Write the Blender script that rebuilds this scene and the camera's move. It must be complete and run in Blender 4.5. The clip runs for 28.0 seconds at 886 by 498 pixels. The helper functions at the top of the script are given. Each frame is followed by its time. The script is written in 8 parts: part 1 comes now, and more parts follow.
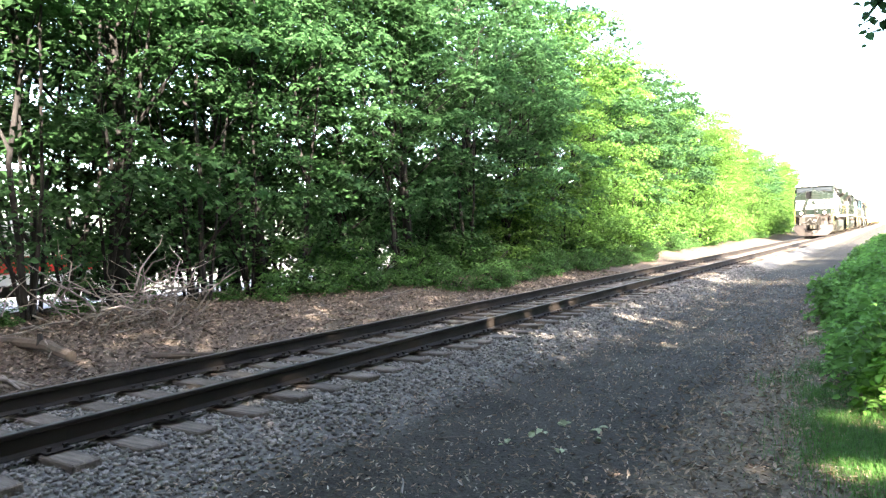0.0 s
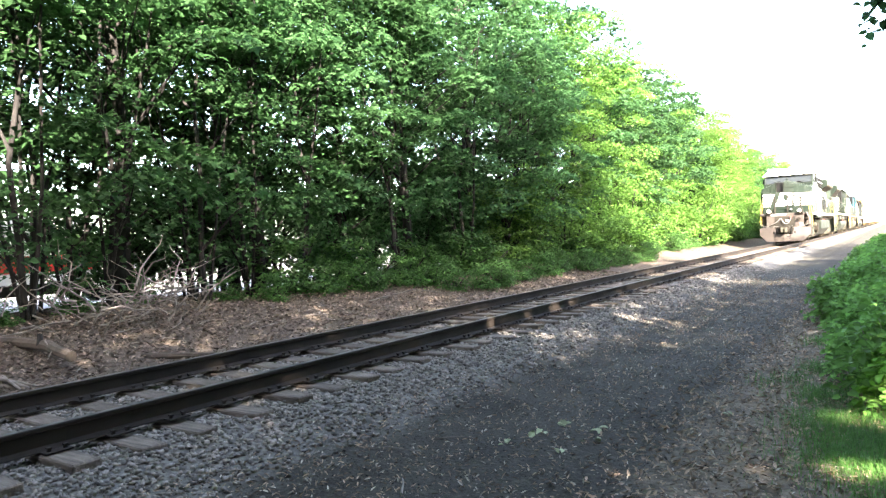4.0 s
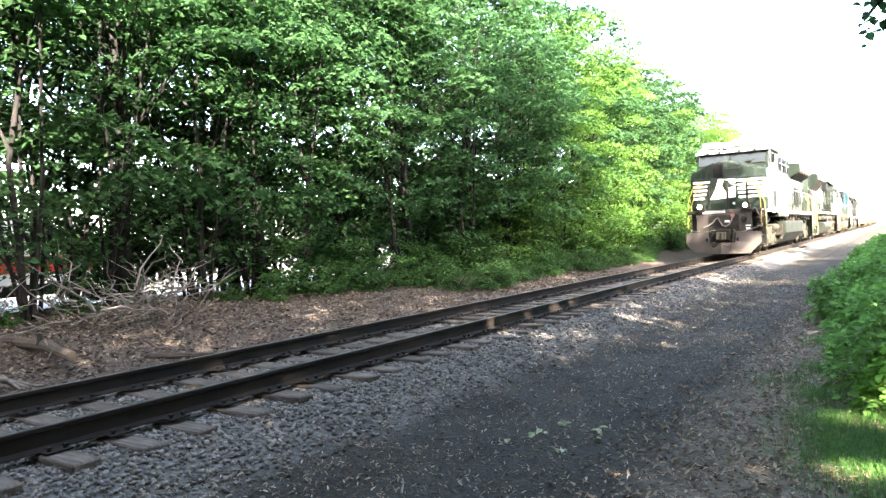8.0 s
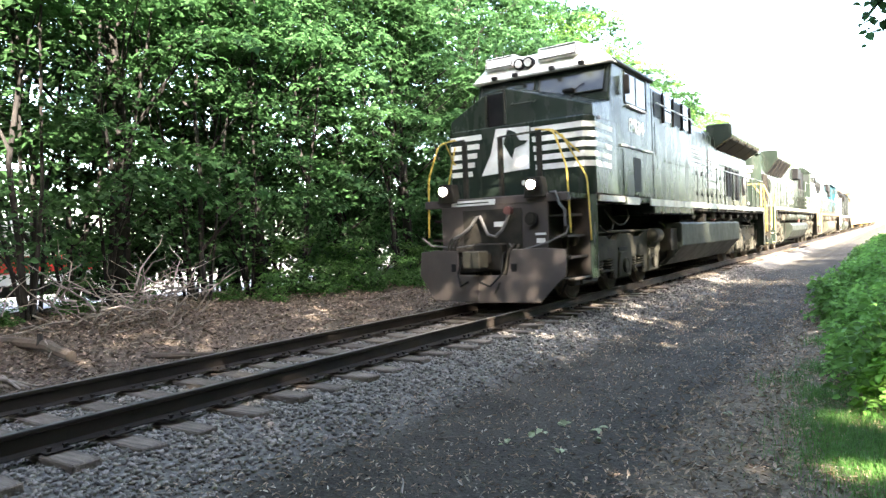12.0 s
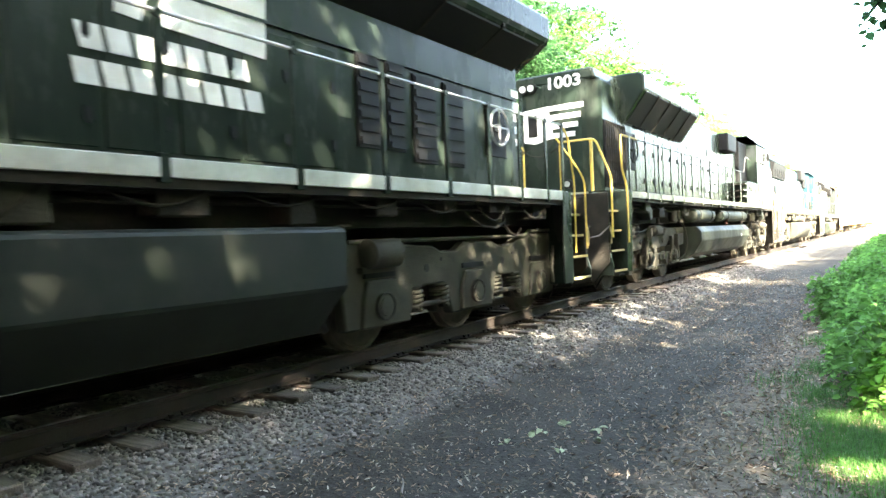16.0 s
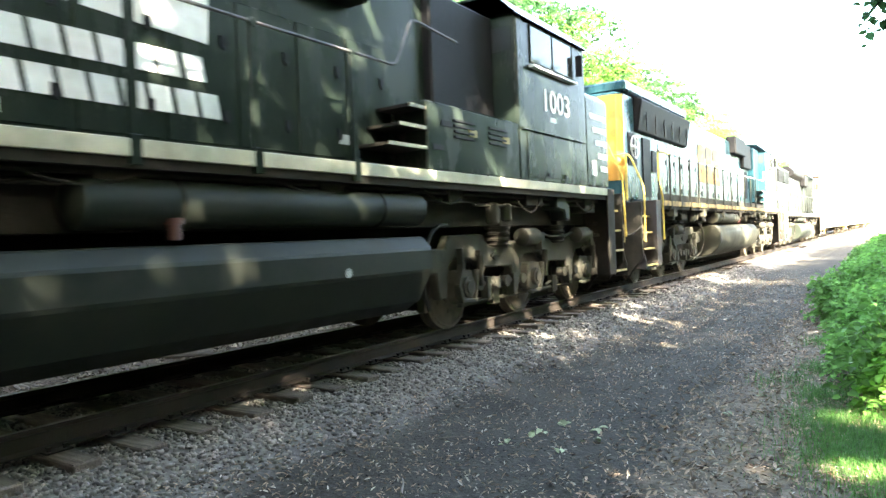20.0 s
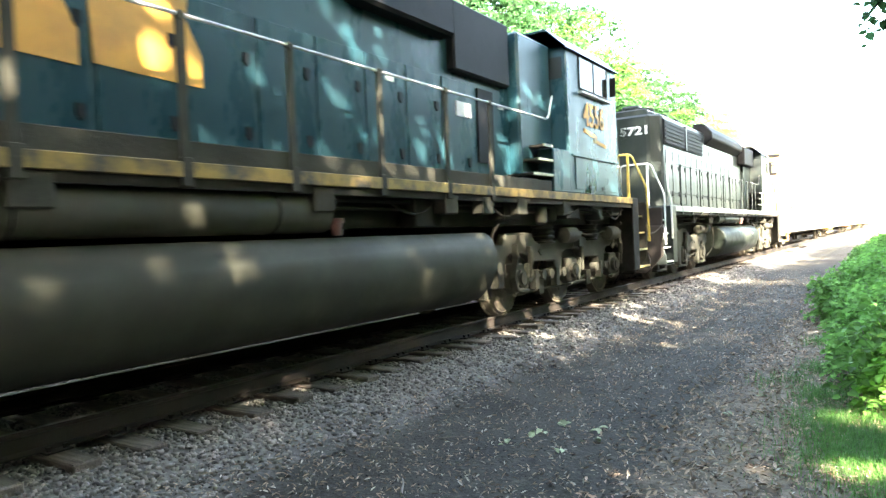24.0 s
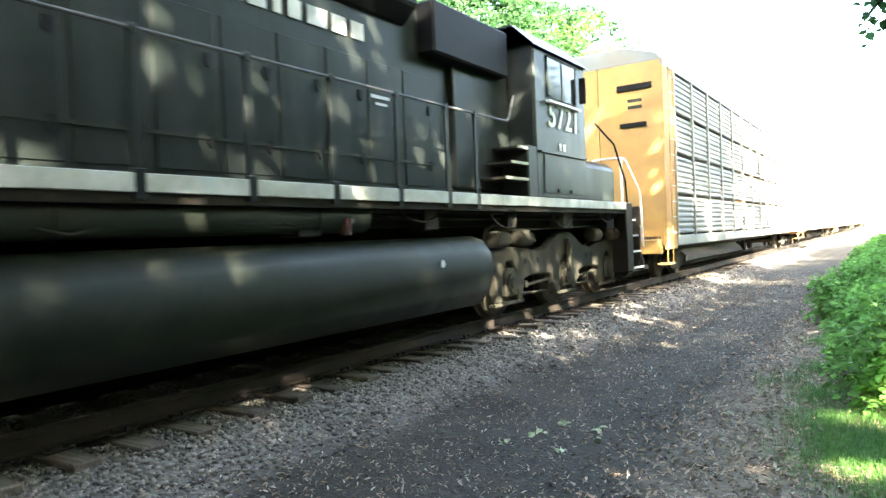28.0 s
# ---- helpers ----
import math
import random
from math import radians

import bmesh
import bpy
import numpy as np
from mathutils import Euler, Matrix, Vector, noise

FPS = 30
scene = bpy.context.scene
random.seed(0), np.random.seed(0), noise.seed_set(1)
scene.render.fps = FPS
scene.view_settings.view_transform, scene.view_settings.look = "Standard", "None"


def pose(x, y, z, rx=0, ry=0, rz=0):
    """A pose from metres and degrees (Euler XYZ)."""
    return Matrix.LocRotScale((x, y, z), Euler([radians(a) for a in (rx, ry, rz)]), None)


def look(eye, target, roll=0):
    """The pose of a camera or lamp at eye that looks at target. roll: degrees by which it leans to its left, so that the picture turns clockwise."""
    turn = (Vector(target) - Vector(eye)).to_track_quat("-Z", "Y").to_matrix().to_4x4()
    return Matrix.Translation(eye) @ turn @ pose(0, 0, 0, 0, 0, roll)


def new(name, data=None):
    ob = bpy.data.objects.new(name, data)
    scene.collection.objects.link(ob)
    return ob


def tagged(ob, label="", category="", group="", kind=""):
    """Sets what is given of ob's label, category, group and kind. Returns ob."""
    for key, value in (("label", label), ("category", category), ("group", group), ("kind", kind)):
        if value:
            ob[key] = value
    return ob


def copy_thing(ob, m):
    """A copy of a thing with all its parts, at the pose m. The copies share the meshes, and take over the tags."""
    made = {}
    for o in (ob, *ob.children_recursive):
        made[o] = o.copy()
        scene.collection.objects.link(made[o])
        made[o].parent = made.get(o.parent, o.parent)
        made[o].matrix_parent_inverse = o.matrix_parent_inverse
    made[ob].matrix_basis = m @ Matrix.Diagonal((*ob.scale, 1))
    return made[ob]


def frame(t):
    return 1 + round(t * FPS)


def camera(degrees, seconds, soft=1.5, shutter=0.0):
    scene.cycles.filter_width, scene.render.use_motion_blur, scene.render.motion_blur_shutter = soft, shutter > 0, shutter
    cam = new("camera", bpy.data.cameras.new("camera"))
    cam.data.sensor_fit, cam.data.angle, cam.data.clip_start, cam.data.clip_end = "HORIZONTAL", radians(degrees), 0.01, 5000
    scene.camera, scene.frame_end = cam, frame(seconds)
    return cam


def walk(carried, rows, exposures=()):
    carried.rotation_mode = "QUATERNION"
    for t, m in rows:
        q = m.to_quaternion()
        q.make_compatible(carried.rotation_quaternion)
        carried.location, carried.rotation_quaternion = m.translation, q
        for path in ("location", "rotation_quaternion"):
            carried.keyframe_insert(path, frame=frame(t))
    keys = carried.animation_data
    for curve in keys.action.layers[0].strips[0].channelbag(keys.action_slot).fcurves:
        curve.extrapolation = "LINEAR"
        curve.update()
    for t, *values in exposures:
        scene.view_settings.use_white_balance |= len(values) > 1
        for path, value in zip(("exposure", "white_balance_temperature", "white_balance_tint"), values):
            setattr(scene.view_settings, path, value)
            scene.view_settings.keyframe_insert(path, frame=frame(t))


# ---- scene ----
cam = camera(67.2, 28.0, soft=1.4, shutter=0.3)
EYE = Vector((0.0, 0.0, 1.31))
A = Matrix((( 0.82677733, 0.02271063, 0.56207071, 0.0),
            ( 0.56113443, 0.03702581, -0.82689615, 0.0),
            (-0.03959045, 0.99905621, 0.01786838, 1.31),
            (0, 0, 0, 1)))
walk(cam, [(0, A), (28, A)], [(0, 3.85, 7500, 13), (10.5, 3.85, 7500, 13), (12.5, 4.02, 7600, 11), (15.0, 4.8, 7800, 6), (25, 4.8, 7800, 6), (28, 4.75, 7800, 6)])

# ---- light ----
SUN_TO = Vector((0.64, -0.52, 0.52)).normalized()
world = bpy.data.worlds.new("world")
scene.world = world
world.use_nodes = True
wn = world.node_tree
sky = wn.nodes.new("ShaderNodeTexSky")
sky.sky_type, sky.sun_disc = "NISHITA", False
sky.sun_elevation = math.asin(SUN_TO.z)
sky.sun_rotation = math.atan2(SUN_TO.x, SUN_TO.y)
sky.air_density, sky.dust_density, sky.ozone_density = 0.85, 2.2, 0.8
wn.links.new(sky.outputs[0], wn.nodes["Background"].inputs[0])
wn.nodes["Background"].inputs[1].default_value = 0.15
sun = new("sun", bpy.data.lights.new("sun", "SUN"))
sun.data.energy, sun.data.angle, sun.data.color = 5.0, radians(0.6), (1.0, 0.965, 0.91)
sun.matrix_world = look(SUN_TO * 60, (0, 0, 0))


# ---- materials ----
def mat(name, base, rough=0.6, metal=0.0, var=0.25, scale=6.0, bump=0.15, bscale=40.0, dirt=None, dscale=1.5, damount=0.35, spec=0.5, island=0.0, objvar=0.0, translucent=0.0, stretch=None):
    m = bpy.data.materials.new(name)
    m.use_nodes = True
    nt = m.node_tree
    n, l = nt.nodes, nt.links
    b = n["Principled BSDF"]
    b.inputs["Roughness"].default_value, b.inputs["Metallic"].default_value = rough, metal
    b.inputs["Specular IOR Level"].default_value = spec
    tc = n.new("ShaderNodeTexCoord")
    src = tc.outputs["Object"]
    if stretch:
        mp = n.new("ShaderNodeMapping")
        mp.inputs["Scale"].default_value = stretch
        l.new(src, mp.inputs[0])
        src = mp.outputs[0]
    nz = n.new("ShaderNodeTexNoise")
    nz.inputs["Scale"].default_value, nz.inputs["Detail"].default_value = scale, 6
    l.new(src, nz.inputs[0])
    rm = n.new("ShaderNodeMapRange")
    rm.inputs[1].default_value, rm.inputs[2].default_value = 0.3, 0.7
    rm.inputs[3].default_value, rm.inputs[4].default_value = 1 - var, 1 + var
    l.new(nz.outputs[0], rm.inputs[0])
    fac = rm.outputs[0]
    for amount, node, sock in ((island, "ShaderNodeNewGeometry", "Random Per Island"), (objvar, "ShaderNodeObjectInfo", "Random")):
        if amount:
            g = n.new(node)
            r2 = n.new("ShaderNodeMapRange")
            r2.inputs[3].default_value, r2.inputs[4].default_value = 1 - amount, 1 + amount
            l.new(g.outputs[sock], r2.inputs[0])
            mu = n.new("ShaderNodeMath")
            mu.operation = "MULTIPLY"
            l.new(fac, mu.inputs[0])
            l.new(r2.outputs[0], mu.inputs[1])
            fac = mu.outputs[0]
    vm = n.new("ShaderNodeVectorMath")
    vm.operation = "SCALE"
    vm.inputs[0].default_value = base
    l.new(fac, vm.inputs["Scale"])
    col = vm.outputs[0]
    if dirt:
        n2 = n.new("ShaderNodeTexNoise")
        n2.inputs["Scale"].default_value, n2.inputs["Detail"].default_value, n2.inputs["Roughness"].default_value = dscale, 8, 0.65
        l.new(src, n2.inputs[0])
        r3 = n.new("ShaderNodeMapRange")
        r3.inputs[1].default_value, r3.inputs[2].default_value = 0.42, 0.72
        r3.inputs[3].default_value, r3.inputs[4].default_value = 0.0, damount * 2
        r3.clamp = True
        l.new(n2.outputs[0], r3.inputs[0])
        mx = n.new("ShaderNodeMix")
        mx.data_type = "RGBA"
        l.new(r3.outputs[0], mx.inputs[0])
        l.new(col, mx.inputs[6])
        mx.inputs[7].default_value = (*dirt, 1)
        col = mx.outputs[2]
        ad = n.new("ShaderNodeMath")
        ad.operation = "MULTIPLY_ADD"
        l.new(r3.outputs[0], ad.inputs[0])
        ad.inputs[1].default_value, ad.inputs[2].default_value = 0.3, rough
        l.new(ad.outputs[0], b.inputs["Roughness"])
    l.new(col, b.inputs["Base Color"])
    if bump:
        nb = n.new("ShaderNodeTexNoise")
        nb.inputs["Scale"].default_value, nb.inputs["Detail"].default_value = bscale, 5
        l.new(src, nb.inputs[0])
        bp = n.new("ShaderNodeBump")
        bp.inputs["Strength"].default_value, bp.inputs["Distance"].default_value = bump, 0.02
        l.new(nb.outputs[0], bp.inputs["Height"])
        l.new(bp.outputs[0], b.inputs["Normal"])
    if translucent:
        tr = n.new("ShaderNodeBsdfTranslucent")
        l.new(col, tr.inputs[0])
        ms = n.new("ShaderNodeMixShader")
        ms.inputs[0].default_value = translucent
        l.new(b.outputs[0], ms.inputs[1])
        l.new(tr.outputs[0], ms.inputs[2])
        l.new(ms.outputs[0], n["Material Output"].inputs[0])
    return m


def glow(name, colour, strength):
    m = bpy.data.materials.new(name)
    m.use_nodes = True
    b = m.node_tree.nodes["Principled BSDF"]
    b.inputs["Base Color"].default_value = (*colour, 1)
    b.inputs["Emission Color"].default_value = (*colour, 1)
    b.inputs["Emission Strength"].default_value = strength
    return m


GRIME = (0.12, 0.10, 0.075)
m_black = mat("black_green_paint", (0.0160, 0.0240, 0.0190), 0.22, var=0.25, scale=2.0, bump=0.16, bscale=3.0, dirt=(0.030, 0.033, 0.028), dscale=2.4, damount=0.26, spec=0.15, stretch=(1, 1, 0.3))
m_lrpaint = mat("charcoal_paint", (0.0155, 0.0205, 0.0190), 0.30, var=0.25, scale=1.5, bump=0.10, bscale=4, dirt=(0.036, 0.038, 0.037), dscale=2.6, damount=0.3, spec=0.22, stretch=(1, 1, 0.35))
m_white = mat("white_paint", (0.72, 0.73, 0.70), 0.5, var=0.08, scale=4, bump=0.04, dirt=(0.35, 0.31, 0.25), dscale=2.5, damount=0.25)
m_blue = mat("blue_paint", (0.012, 0.046, 0.060), 0.26, var=0.2, scale=1.6, bump=0.05, bscale=5, dirt=(0.028, 0.046, 0.048), dscale=2.2, damount=0.3, spec=0.26, stretch=(1, 1, 0.35))
m_noseblue = mat("glossy_blue_paint", (0.014, 0.050, 0.066), 0.14, var=0.15, scale=1.6, bump=0.02, bscale=4, spec=0.5)
m_sillwhite = mat("dulled_white_paint", (0.50, 0.52, 0.46), 0.55, var=0.12, scale=4, bump=0.05, dirt=(0.22, 0.20, 0.15), dscale=2.2, damount=0.35)
m_sillcream = mat("dusty_cream_paint", (0.48, 0.46, 0.33), 0.55, var=0.12, scale=4, bump=0.05, dirt=(0.22, 0.20, 0.14), dscale=2.2, damount=0.35)
m_gold = mat("yellow_paint", (0.55, 0.27, 0.045), 0.5, var=0.12, scale=3, bump=0.04, dirt=(0.26, 0.14, 0.05), dscale=1.4, damount=0.35)
m_sillgold = mat("grimy_yellow_sill", (0.30, 0.185, 0.035), 0.6, var=0.25, scale=3, bump=0.08, dirt=(0.060, 0.055, 0.042), dscale=2.6, damount=0.75)
m_railyellow = mat("safety_yellow_paint", (0.62, 0.43, 0.08), 0.5, var=0.12, scale=9, bump=0.05, dirt=(0.2, 0.14, 0.06), dscale=6, damount=0.25)
m_tank = mat("grimy_tank_paint", (0.0150, 0.0200, 0.0150), 0.5, var=0.25, scale=1.2, bump=0.05, bscale=15, dirt=(0.034, 0.035, 0.028), dscale=2.2, damount=0.4, spec=0.2)
m_truck = mat("brake_dust_steel", (0.058, 0.0565, 0.045), 0.85, spec=0.12, var=0.35, scale=5, bump=0.3, bscale=30, dirt=(0.030, 0.026, 0.021), dscale=2.5, damount=0.45)
m_browntank = mat("dusty_brown_tank", (0.050, 0.050, 0.037), 0.65, var=0.3, scale=1.5, bump=0.08, bscale=12, dirt=(0.050, 0.046, 0.034), dscale=1.8, damount=0.4, spec=0.2)
m_under = mat("oily_underframe", (0.0190, 0.0178, 0.0150), 0.7, spec=0.12, var=0.4, scale=4, bump=0.3, bscale=25, dirt=(0.040, 0.034, 0.027), dscale=3, damount=0.35)
m_wheel = mat("rusty_wheel_steel", (0.085, 0.072, 0.055), 0.75, 0.0, spec=0.2, var=0.3, scale=6, bump=0.15)
m_grille = mat("dark_grille", (0.006, 0.006, 0.0065), 0.6, spec=0.15, var=0.2, scale=10, bump=0.1)
m_glass = mat("cab_glass", (0.03, 0.035, 0.035), 0.06, var=0.05, bump=0, spec=0.45)
m_steel = mat("bare_steel", (0.45, 0.44, 0.42), 0.35, 0.9, var=0.2, scale=8, bump=0.1)
m_pale = mat("pale_dusty_paint", (0.55, 0.56, 0.55), 0.45, var=0.12, scale=3, dirt=(0.3, 0.28, 0.25), dscale=2)
m_plow = mat("dusty_plow_paint", (0.034, 0.027, 0.024), 0.65, var=0.3, scale=2.5, bump=0.15, dirt=(0.056, 0.044, 0.036), dscale=1.5, damount=0.4)
m_rack = mat("galvanised_panel", (0.20, 0.215, 0.21), 0.5, 0.15, var=0.12, scale=1.5, bump=0.06, dirt=(0.24, 0.20, 0.15), dscale=0.9, damount=0.3, objvar=0.06)
m_rackyel = mat("rack_yellow_paint", (0.42, 0.24, 0.075), 0.55, var=0.12, scale=2, dirt=(0.30, 0.18, 0.09), dscale=1.2, damount=0.3)
m_lamp = glow("lit_headlamp", (1.0, 0.88, 0.72), 60)
m_hosegrey = mat("worn_grey_rubber", (0.085, 0.082, 0.080), 0.6, var=0.25, scale=8, bump=0.1)
m_screen = mat("windscreen_glass", (0.02, 0.024, 0.024), 0.04, var=0.05, bump=0, spec=0.5)
m_red = mat("red_paint", (0.5, 0.03, 0.02), 0.4)
m_orange = mat("orange_reflector", (0.62, 0.16, 0.05), 0.35)
m_rustblack = mat("rusty_black_plate", (0.017, 0.0135, 0.012), 0.7, var=0.35, scale=3, bump=0.15, dirt=(0.034, 0.025, 0.020), dscale=1.6, damount=0.4, spec=0.2)
m_hose = mat("faded_red_rubber", (0.10, 0.035, 0.03), 0.6)
m_stepedge = mat("worn_yellow_edge", (0.40, 0.31, 0.12), 0.6, var=0.25, scale=6, dirt=(0.12, 0.10, 0.07), dscale=4, damount=0.4)
m_rail = mat("weathered_rail_steel", (0.0185, 0.0145, 0.0122), 0.65, 0.0, spec=0.2, var=0.35, scale=3, bump=0.2, bscale=60, dirt=(0.026, 0.021, 0.0175), dscale=2.5, damount=0.3)
m_railtop = mat("worn_rail_head", (0.11, 0.10, 0.092), 0.48, 0.6, var=0.2, scale=3, bump=0.08)
m_tie = mat("weathered_oak", (0.125, 0.100, 0.080), 0.85, var=0.45, scale=3, bump=0.6, bscale=14, dirt=(0.04, 0.032, 0.026), dscale=2, damount=0.4, objvar=0.3, stretch=(1, 7, 7))
m_stone = mat("grey_ballast", (0.160, 0.144, 0.129), 0.9, var=0.25, scale=20, bump=0.3, bscale=50, island=0.7)
# black-brown bark, its base lowered further to hold the crowns' shade
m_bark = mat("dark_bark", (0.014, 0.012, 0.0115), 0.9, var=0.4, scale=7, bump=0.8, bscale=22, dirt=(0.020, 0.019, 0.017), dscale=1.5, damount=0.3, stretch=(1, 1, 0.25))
m_log = mat("damp_log", (0.070, 0.055, 0.044), 0.9, var=0.4, scale=6, bump=0.6, bscale=25)
m_paleleaf = mat("faded_leaf", (0.30, 0.34, 0.20), 0.8, var=0.2, scale=3, bump=0, island=0.3)
m_deadwood = mat("dead_wood", (0.150, 0.130, 0.114), 0.9, var=0.4, scale=6, bump=0.5, bscale=30, island=0.3)


def leafmat(name, a, tr=0.45, spread=0.45, rough=0.5):
    return mat(name, a, rough, var=0.35, scale=0.35, bump=0, island=spread, objvar=0.22, translucent=tr, spec=0.18)


# two leaf tones: the darker holds woodland shade, the lighter far trees' sun glare
m_leaf_shade = leafmat("maple_leaf", (0.047, 0.117, 0.044), 0.55, 0.45, 0.6)
m_leaf_sun = leafmat("light_leaf", (0.100, 0.21, 0.045), 0.5)
m_shrub = leafmat("shrub_leaf", (0.062, 0.145, 0.042), 0.5)
m_leafb = leafmat("bush_leaf", (0.185, 0.385, 0.092), 0.55)
m_grass = leafmat("grass_blade", (0.088, 0.205, 0.050), 0.45)
m_litter = mat("dry_leaf", (0.165, 0.128, 0.102), 0.9, var=0.3, scale=3, bump=0, island=0.65)
m_dryleaf = mat("brown_dry_leaf", (0.300, 0.215, 0.150), 0.9, var=0.3, scale=3, bump=0, island=0.6)
m_chip = mat("pale_chip", (0.33, 0.295, 0.24), 0.85, var=0.2, scale=3, bump=0, island=0.7)


# ---- small helpers ----
class B:
    """Collects simple solids in one bmesh."""

    def __init__(self):
        self.bm = bmesh.new()

    def box(self, x0, x1, y0, y1, z0, z1):
        v = [self.bm.verts.new(p) for p in ((x0, y0, z0), (x1, y0, z0), (x1, y1, z0), (x0, y1, z0), (x0, y0, z1), (x1, y0, z1), (x1, y1, z1), (x0, y1, z1))]
        for f in ((3, 2, 1, 0), (4, 5, 6, 7), (0, 1, 5, 4), (1, 2, 6, 5), (2, 3, 7, 6), (3, 0, 4, 7)):
            self.bm.faces.new([v[i] for i in f])
        return self

    def hexa(self, p):
        v = [self.bm.verts.new(q) for q in p]
        for f in ((3, 2, 1, 0), (4, 5, 6, 7), (0, 1, 5, 4), (1, 2, 6, 5), (2, 3, 7, 6), (3, 0, 4, 7)):
            self.bm.faces.new([v[i] for i in f])
        return self

    def prism(self, pts, axis, a, b):
        """Polygon of two coordinates carried along an axis from a to b: axis y takes (x, z), x takes (y, z), z takes (x, y)."""
        def at(p, c):
            return {"y": (p[0], c, p[1]), "x": (c, p[0], p[1]), "z": (p[0], p[1], c)}[axis]
        lo = [self.bm.verts.new(at(p, a)) for p in pts]
        hi = [self.bm.verts.new(at(p, b)) for p in pts]
        k = len(pts)
        self.bm.faces.new(lo)
        self.bm.faces.new(hi[::-1])
        for i in range(k):
            self.bm.faces.new((lo[i], hi[i], hi[(i + 1) % k], lo[(i + 1) % k]))
        return self

    def cyl(self, c, axis, length, r, seg=16, r2=None, dome=0.0):
        r2 = r if r2 is None else r2
        steps = [(-length / 2, r), (length / 2, r2)]
        if dome:
            steps = [(-length / 2 - dome, r * 0.45), (-length / 2 - dome * 0.6, r * 0.8), *steps, (length / 2 + dome * 0.6, r2 * 0.8), (length / 2 + dome, r2 * 0.45)]
        rings = []
        for d, rr in steps:
            ring = []
            for i in range(seg):
                a = 2 * math.pi * i / seg
                u, w = rr * math.cos(a), rr * math.sin(a)
                p = {"x": (d, u, w), "y": (u, d, w), "z": (u, w, d)}[axis]
                ring.append(self.bm.verts.new((c[0] + p[0], c[1] + p[1], c[2] + p[2])))
            rings.append(ring)
        self.bm.faces.new(rings[0])
        self.bm.faces.new(rings[-1][::-1])
        for q, w in zip(rings, rings[1:]):
            for i in range(seg):
                self.bm.faces.new((q[i], w[i], w[(i + 1) % seg], q[(i + 1) % seg]))
        return self

    def tube(self, pts, r, seg=6, r_end=None):
        pts = [Vector(p) for p in pts]
        rings = []
        side = None
        for i, p in enumerate(pts):
            d = (pts[min(i + 1, len(pts) - 1)] - pts[max(i - 1, 0)]).normalized()
            ref = side if side is not None else (Vector((1, 0, 0)) if abs(d.x) < 0.8 else Vector((0, 1, 0)))
            side = (ref - d * ref.dot(d)).normalized()
            up = d.cross(side)
            rr = r if r_end is None else r + (r_end - r) * i / (len(pts) - 1)
            rings.append([self.bm.verts.new(p + side * (rr * math.cos(2 * math.pi * k / seg)) + up * (rr * math.sin(2 * math.pi * k / seg))) for k in range(seg)])
        self.bm.faces.new(rings[0][::-1])
        self.bm.faces.new(rings[-1])
        for q, w in zip(rings, rings[1:]):
            for i in range(seg):
                self.bm.faces.new((q[i], q[(i + 1) % seg], w[(i + 1) % seg], w[i]))
        return self

    def ring(self, c, axis, r, thick, seg=20):
        pts = []
        for i in range(seg + 1):
            a = 2 * math.pi * i / seg
            u, w = r * math.cos(a), r * math.sin(a)
            pts.append({"x": (c[0], c[1] + u, c[2] + w), "y": (c[0] + u, c[1], c[2] + w)}[axis])
        return self.tube(pts, thick, 5)


def part(name, b, material, parent=None, label="", bevel=0.0, smooth=False, loc=None):
    """Link what b holds as one mesh object under parent."""
    bm = b.bm if isinstance(b, B) else b
    bmesh.ops.recalc_face_normals(bm, faces=bm.faces)
    if bevel:
        bmesh.ops.bevel(bm, geom=[e for e in bm.edges if e.is_manifold and e.calc_face_angle(0) > 0.5], offset=bevel, segments=1, profile=0.5, affect="EDGES", clamp_overlap=True)
    me = bpy.data.meshes.new(name)
    bm.to_mesh(me)
    bm.free()
    me.materials.append(material)
    if smooth:
        me.shade_smooth()
        me.set_sharp_from_angle(angle=radians(38))
    ob = new(name, me)
    ob.parent = parent
    if loc:
        ob.location = loc
    if label:
        tagged(ob, label)
    return ob


def again(ob, parent, loc, rot=None):
    """Another part on the same mesh."""
    o = new(ob.name.split(".")[0], ob.data)
    o.parent = parent
    o.location = loc
    if rot:
        o.rotation_euler = rot
    return o


def thing(name, label, category, group="", kind="", m=None):
    e = new(name)
    tagged(e, label, category, group, kind)
    if m is not None:
        e.matrix_basis = m
    return e


def writing(name, text, size, material, parent, m, depth=0.004, label="", shear=0.0, squeeze=1.0, bold=0.0):
    cu = bpy.data.curves.new(name, "FONT")
    cu.body, cu.size, cu.extrude, cu.align_x, cu.align_y, cu.shear, cu.offset = text, size, depth, "CENTER", "CENTER", shear, bold
    cu.resolution_u = 3
    tmp = new("tmp_text", cu)
    bpy.context.view_layer.update()
    me = bpy.data.meshes.new_from_object(tmp.evaluated_get(bpy.context.evaluated_depsgraph_get()))
    bpy.data.objects.remove(tmp)
    bpy.data.curves.remove(cu)
    me.transform(Matrix.Diagonal((squeeze, 1, 1, 1)))
    me.materials.clear()
    me.materials.append(material)
    ob = new(name, me)
    ob.parent = parent
    ob.matrix_basis = m
    if label:
        tagged(ob, label)
    return ob


def side_m(x, y, z):
    """A sign that faces +x and reads along +y."""
    return Matrix(((0, 0, 1, x), (1, 0, 0, y), (0, 1, 0, z), (0, 0, 0, 1)))


def front_m(x, y, z):
    """A sign that faces -y and reads along +x."""
    return Matrix(((1, 0, 0, x), (0, 0, -1, y), (0, 1, 0, z), (0, 0, 0, 1)))


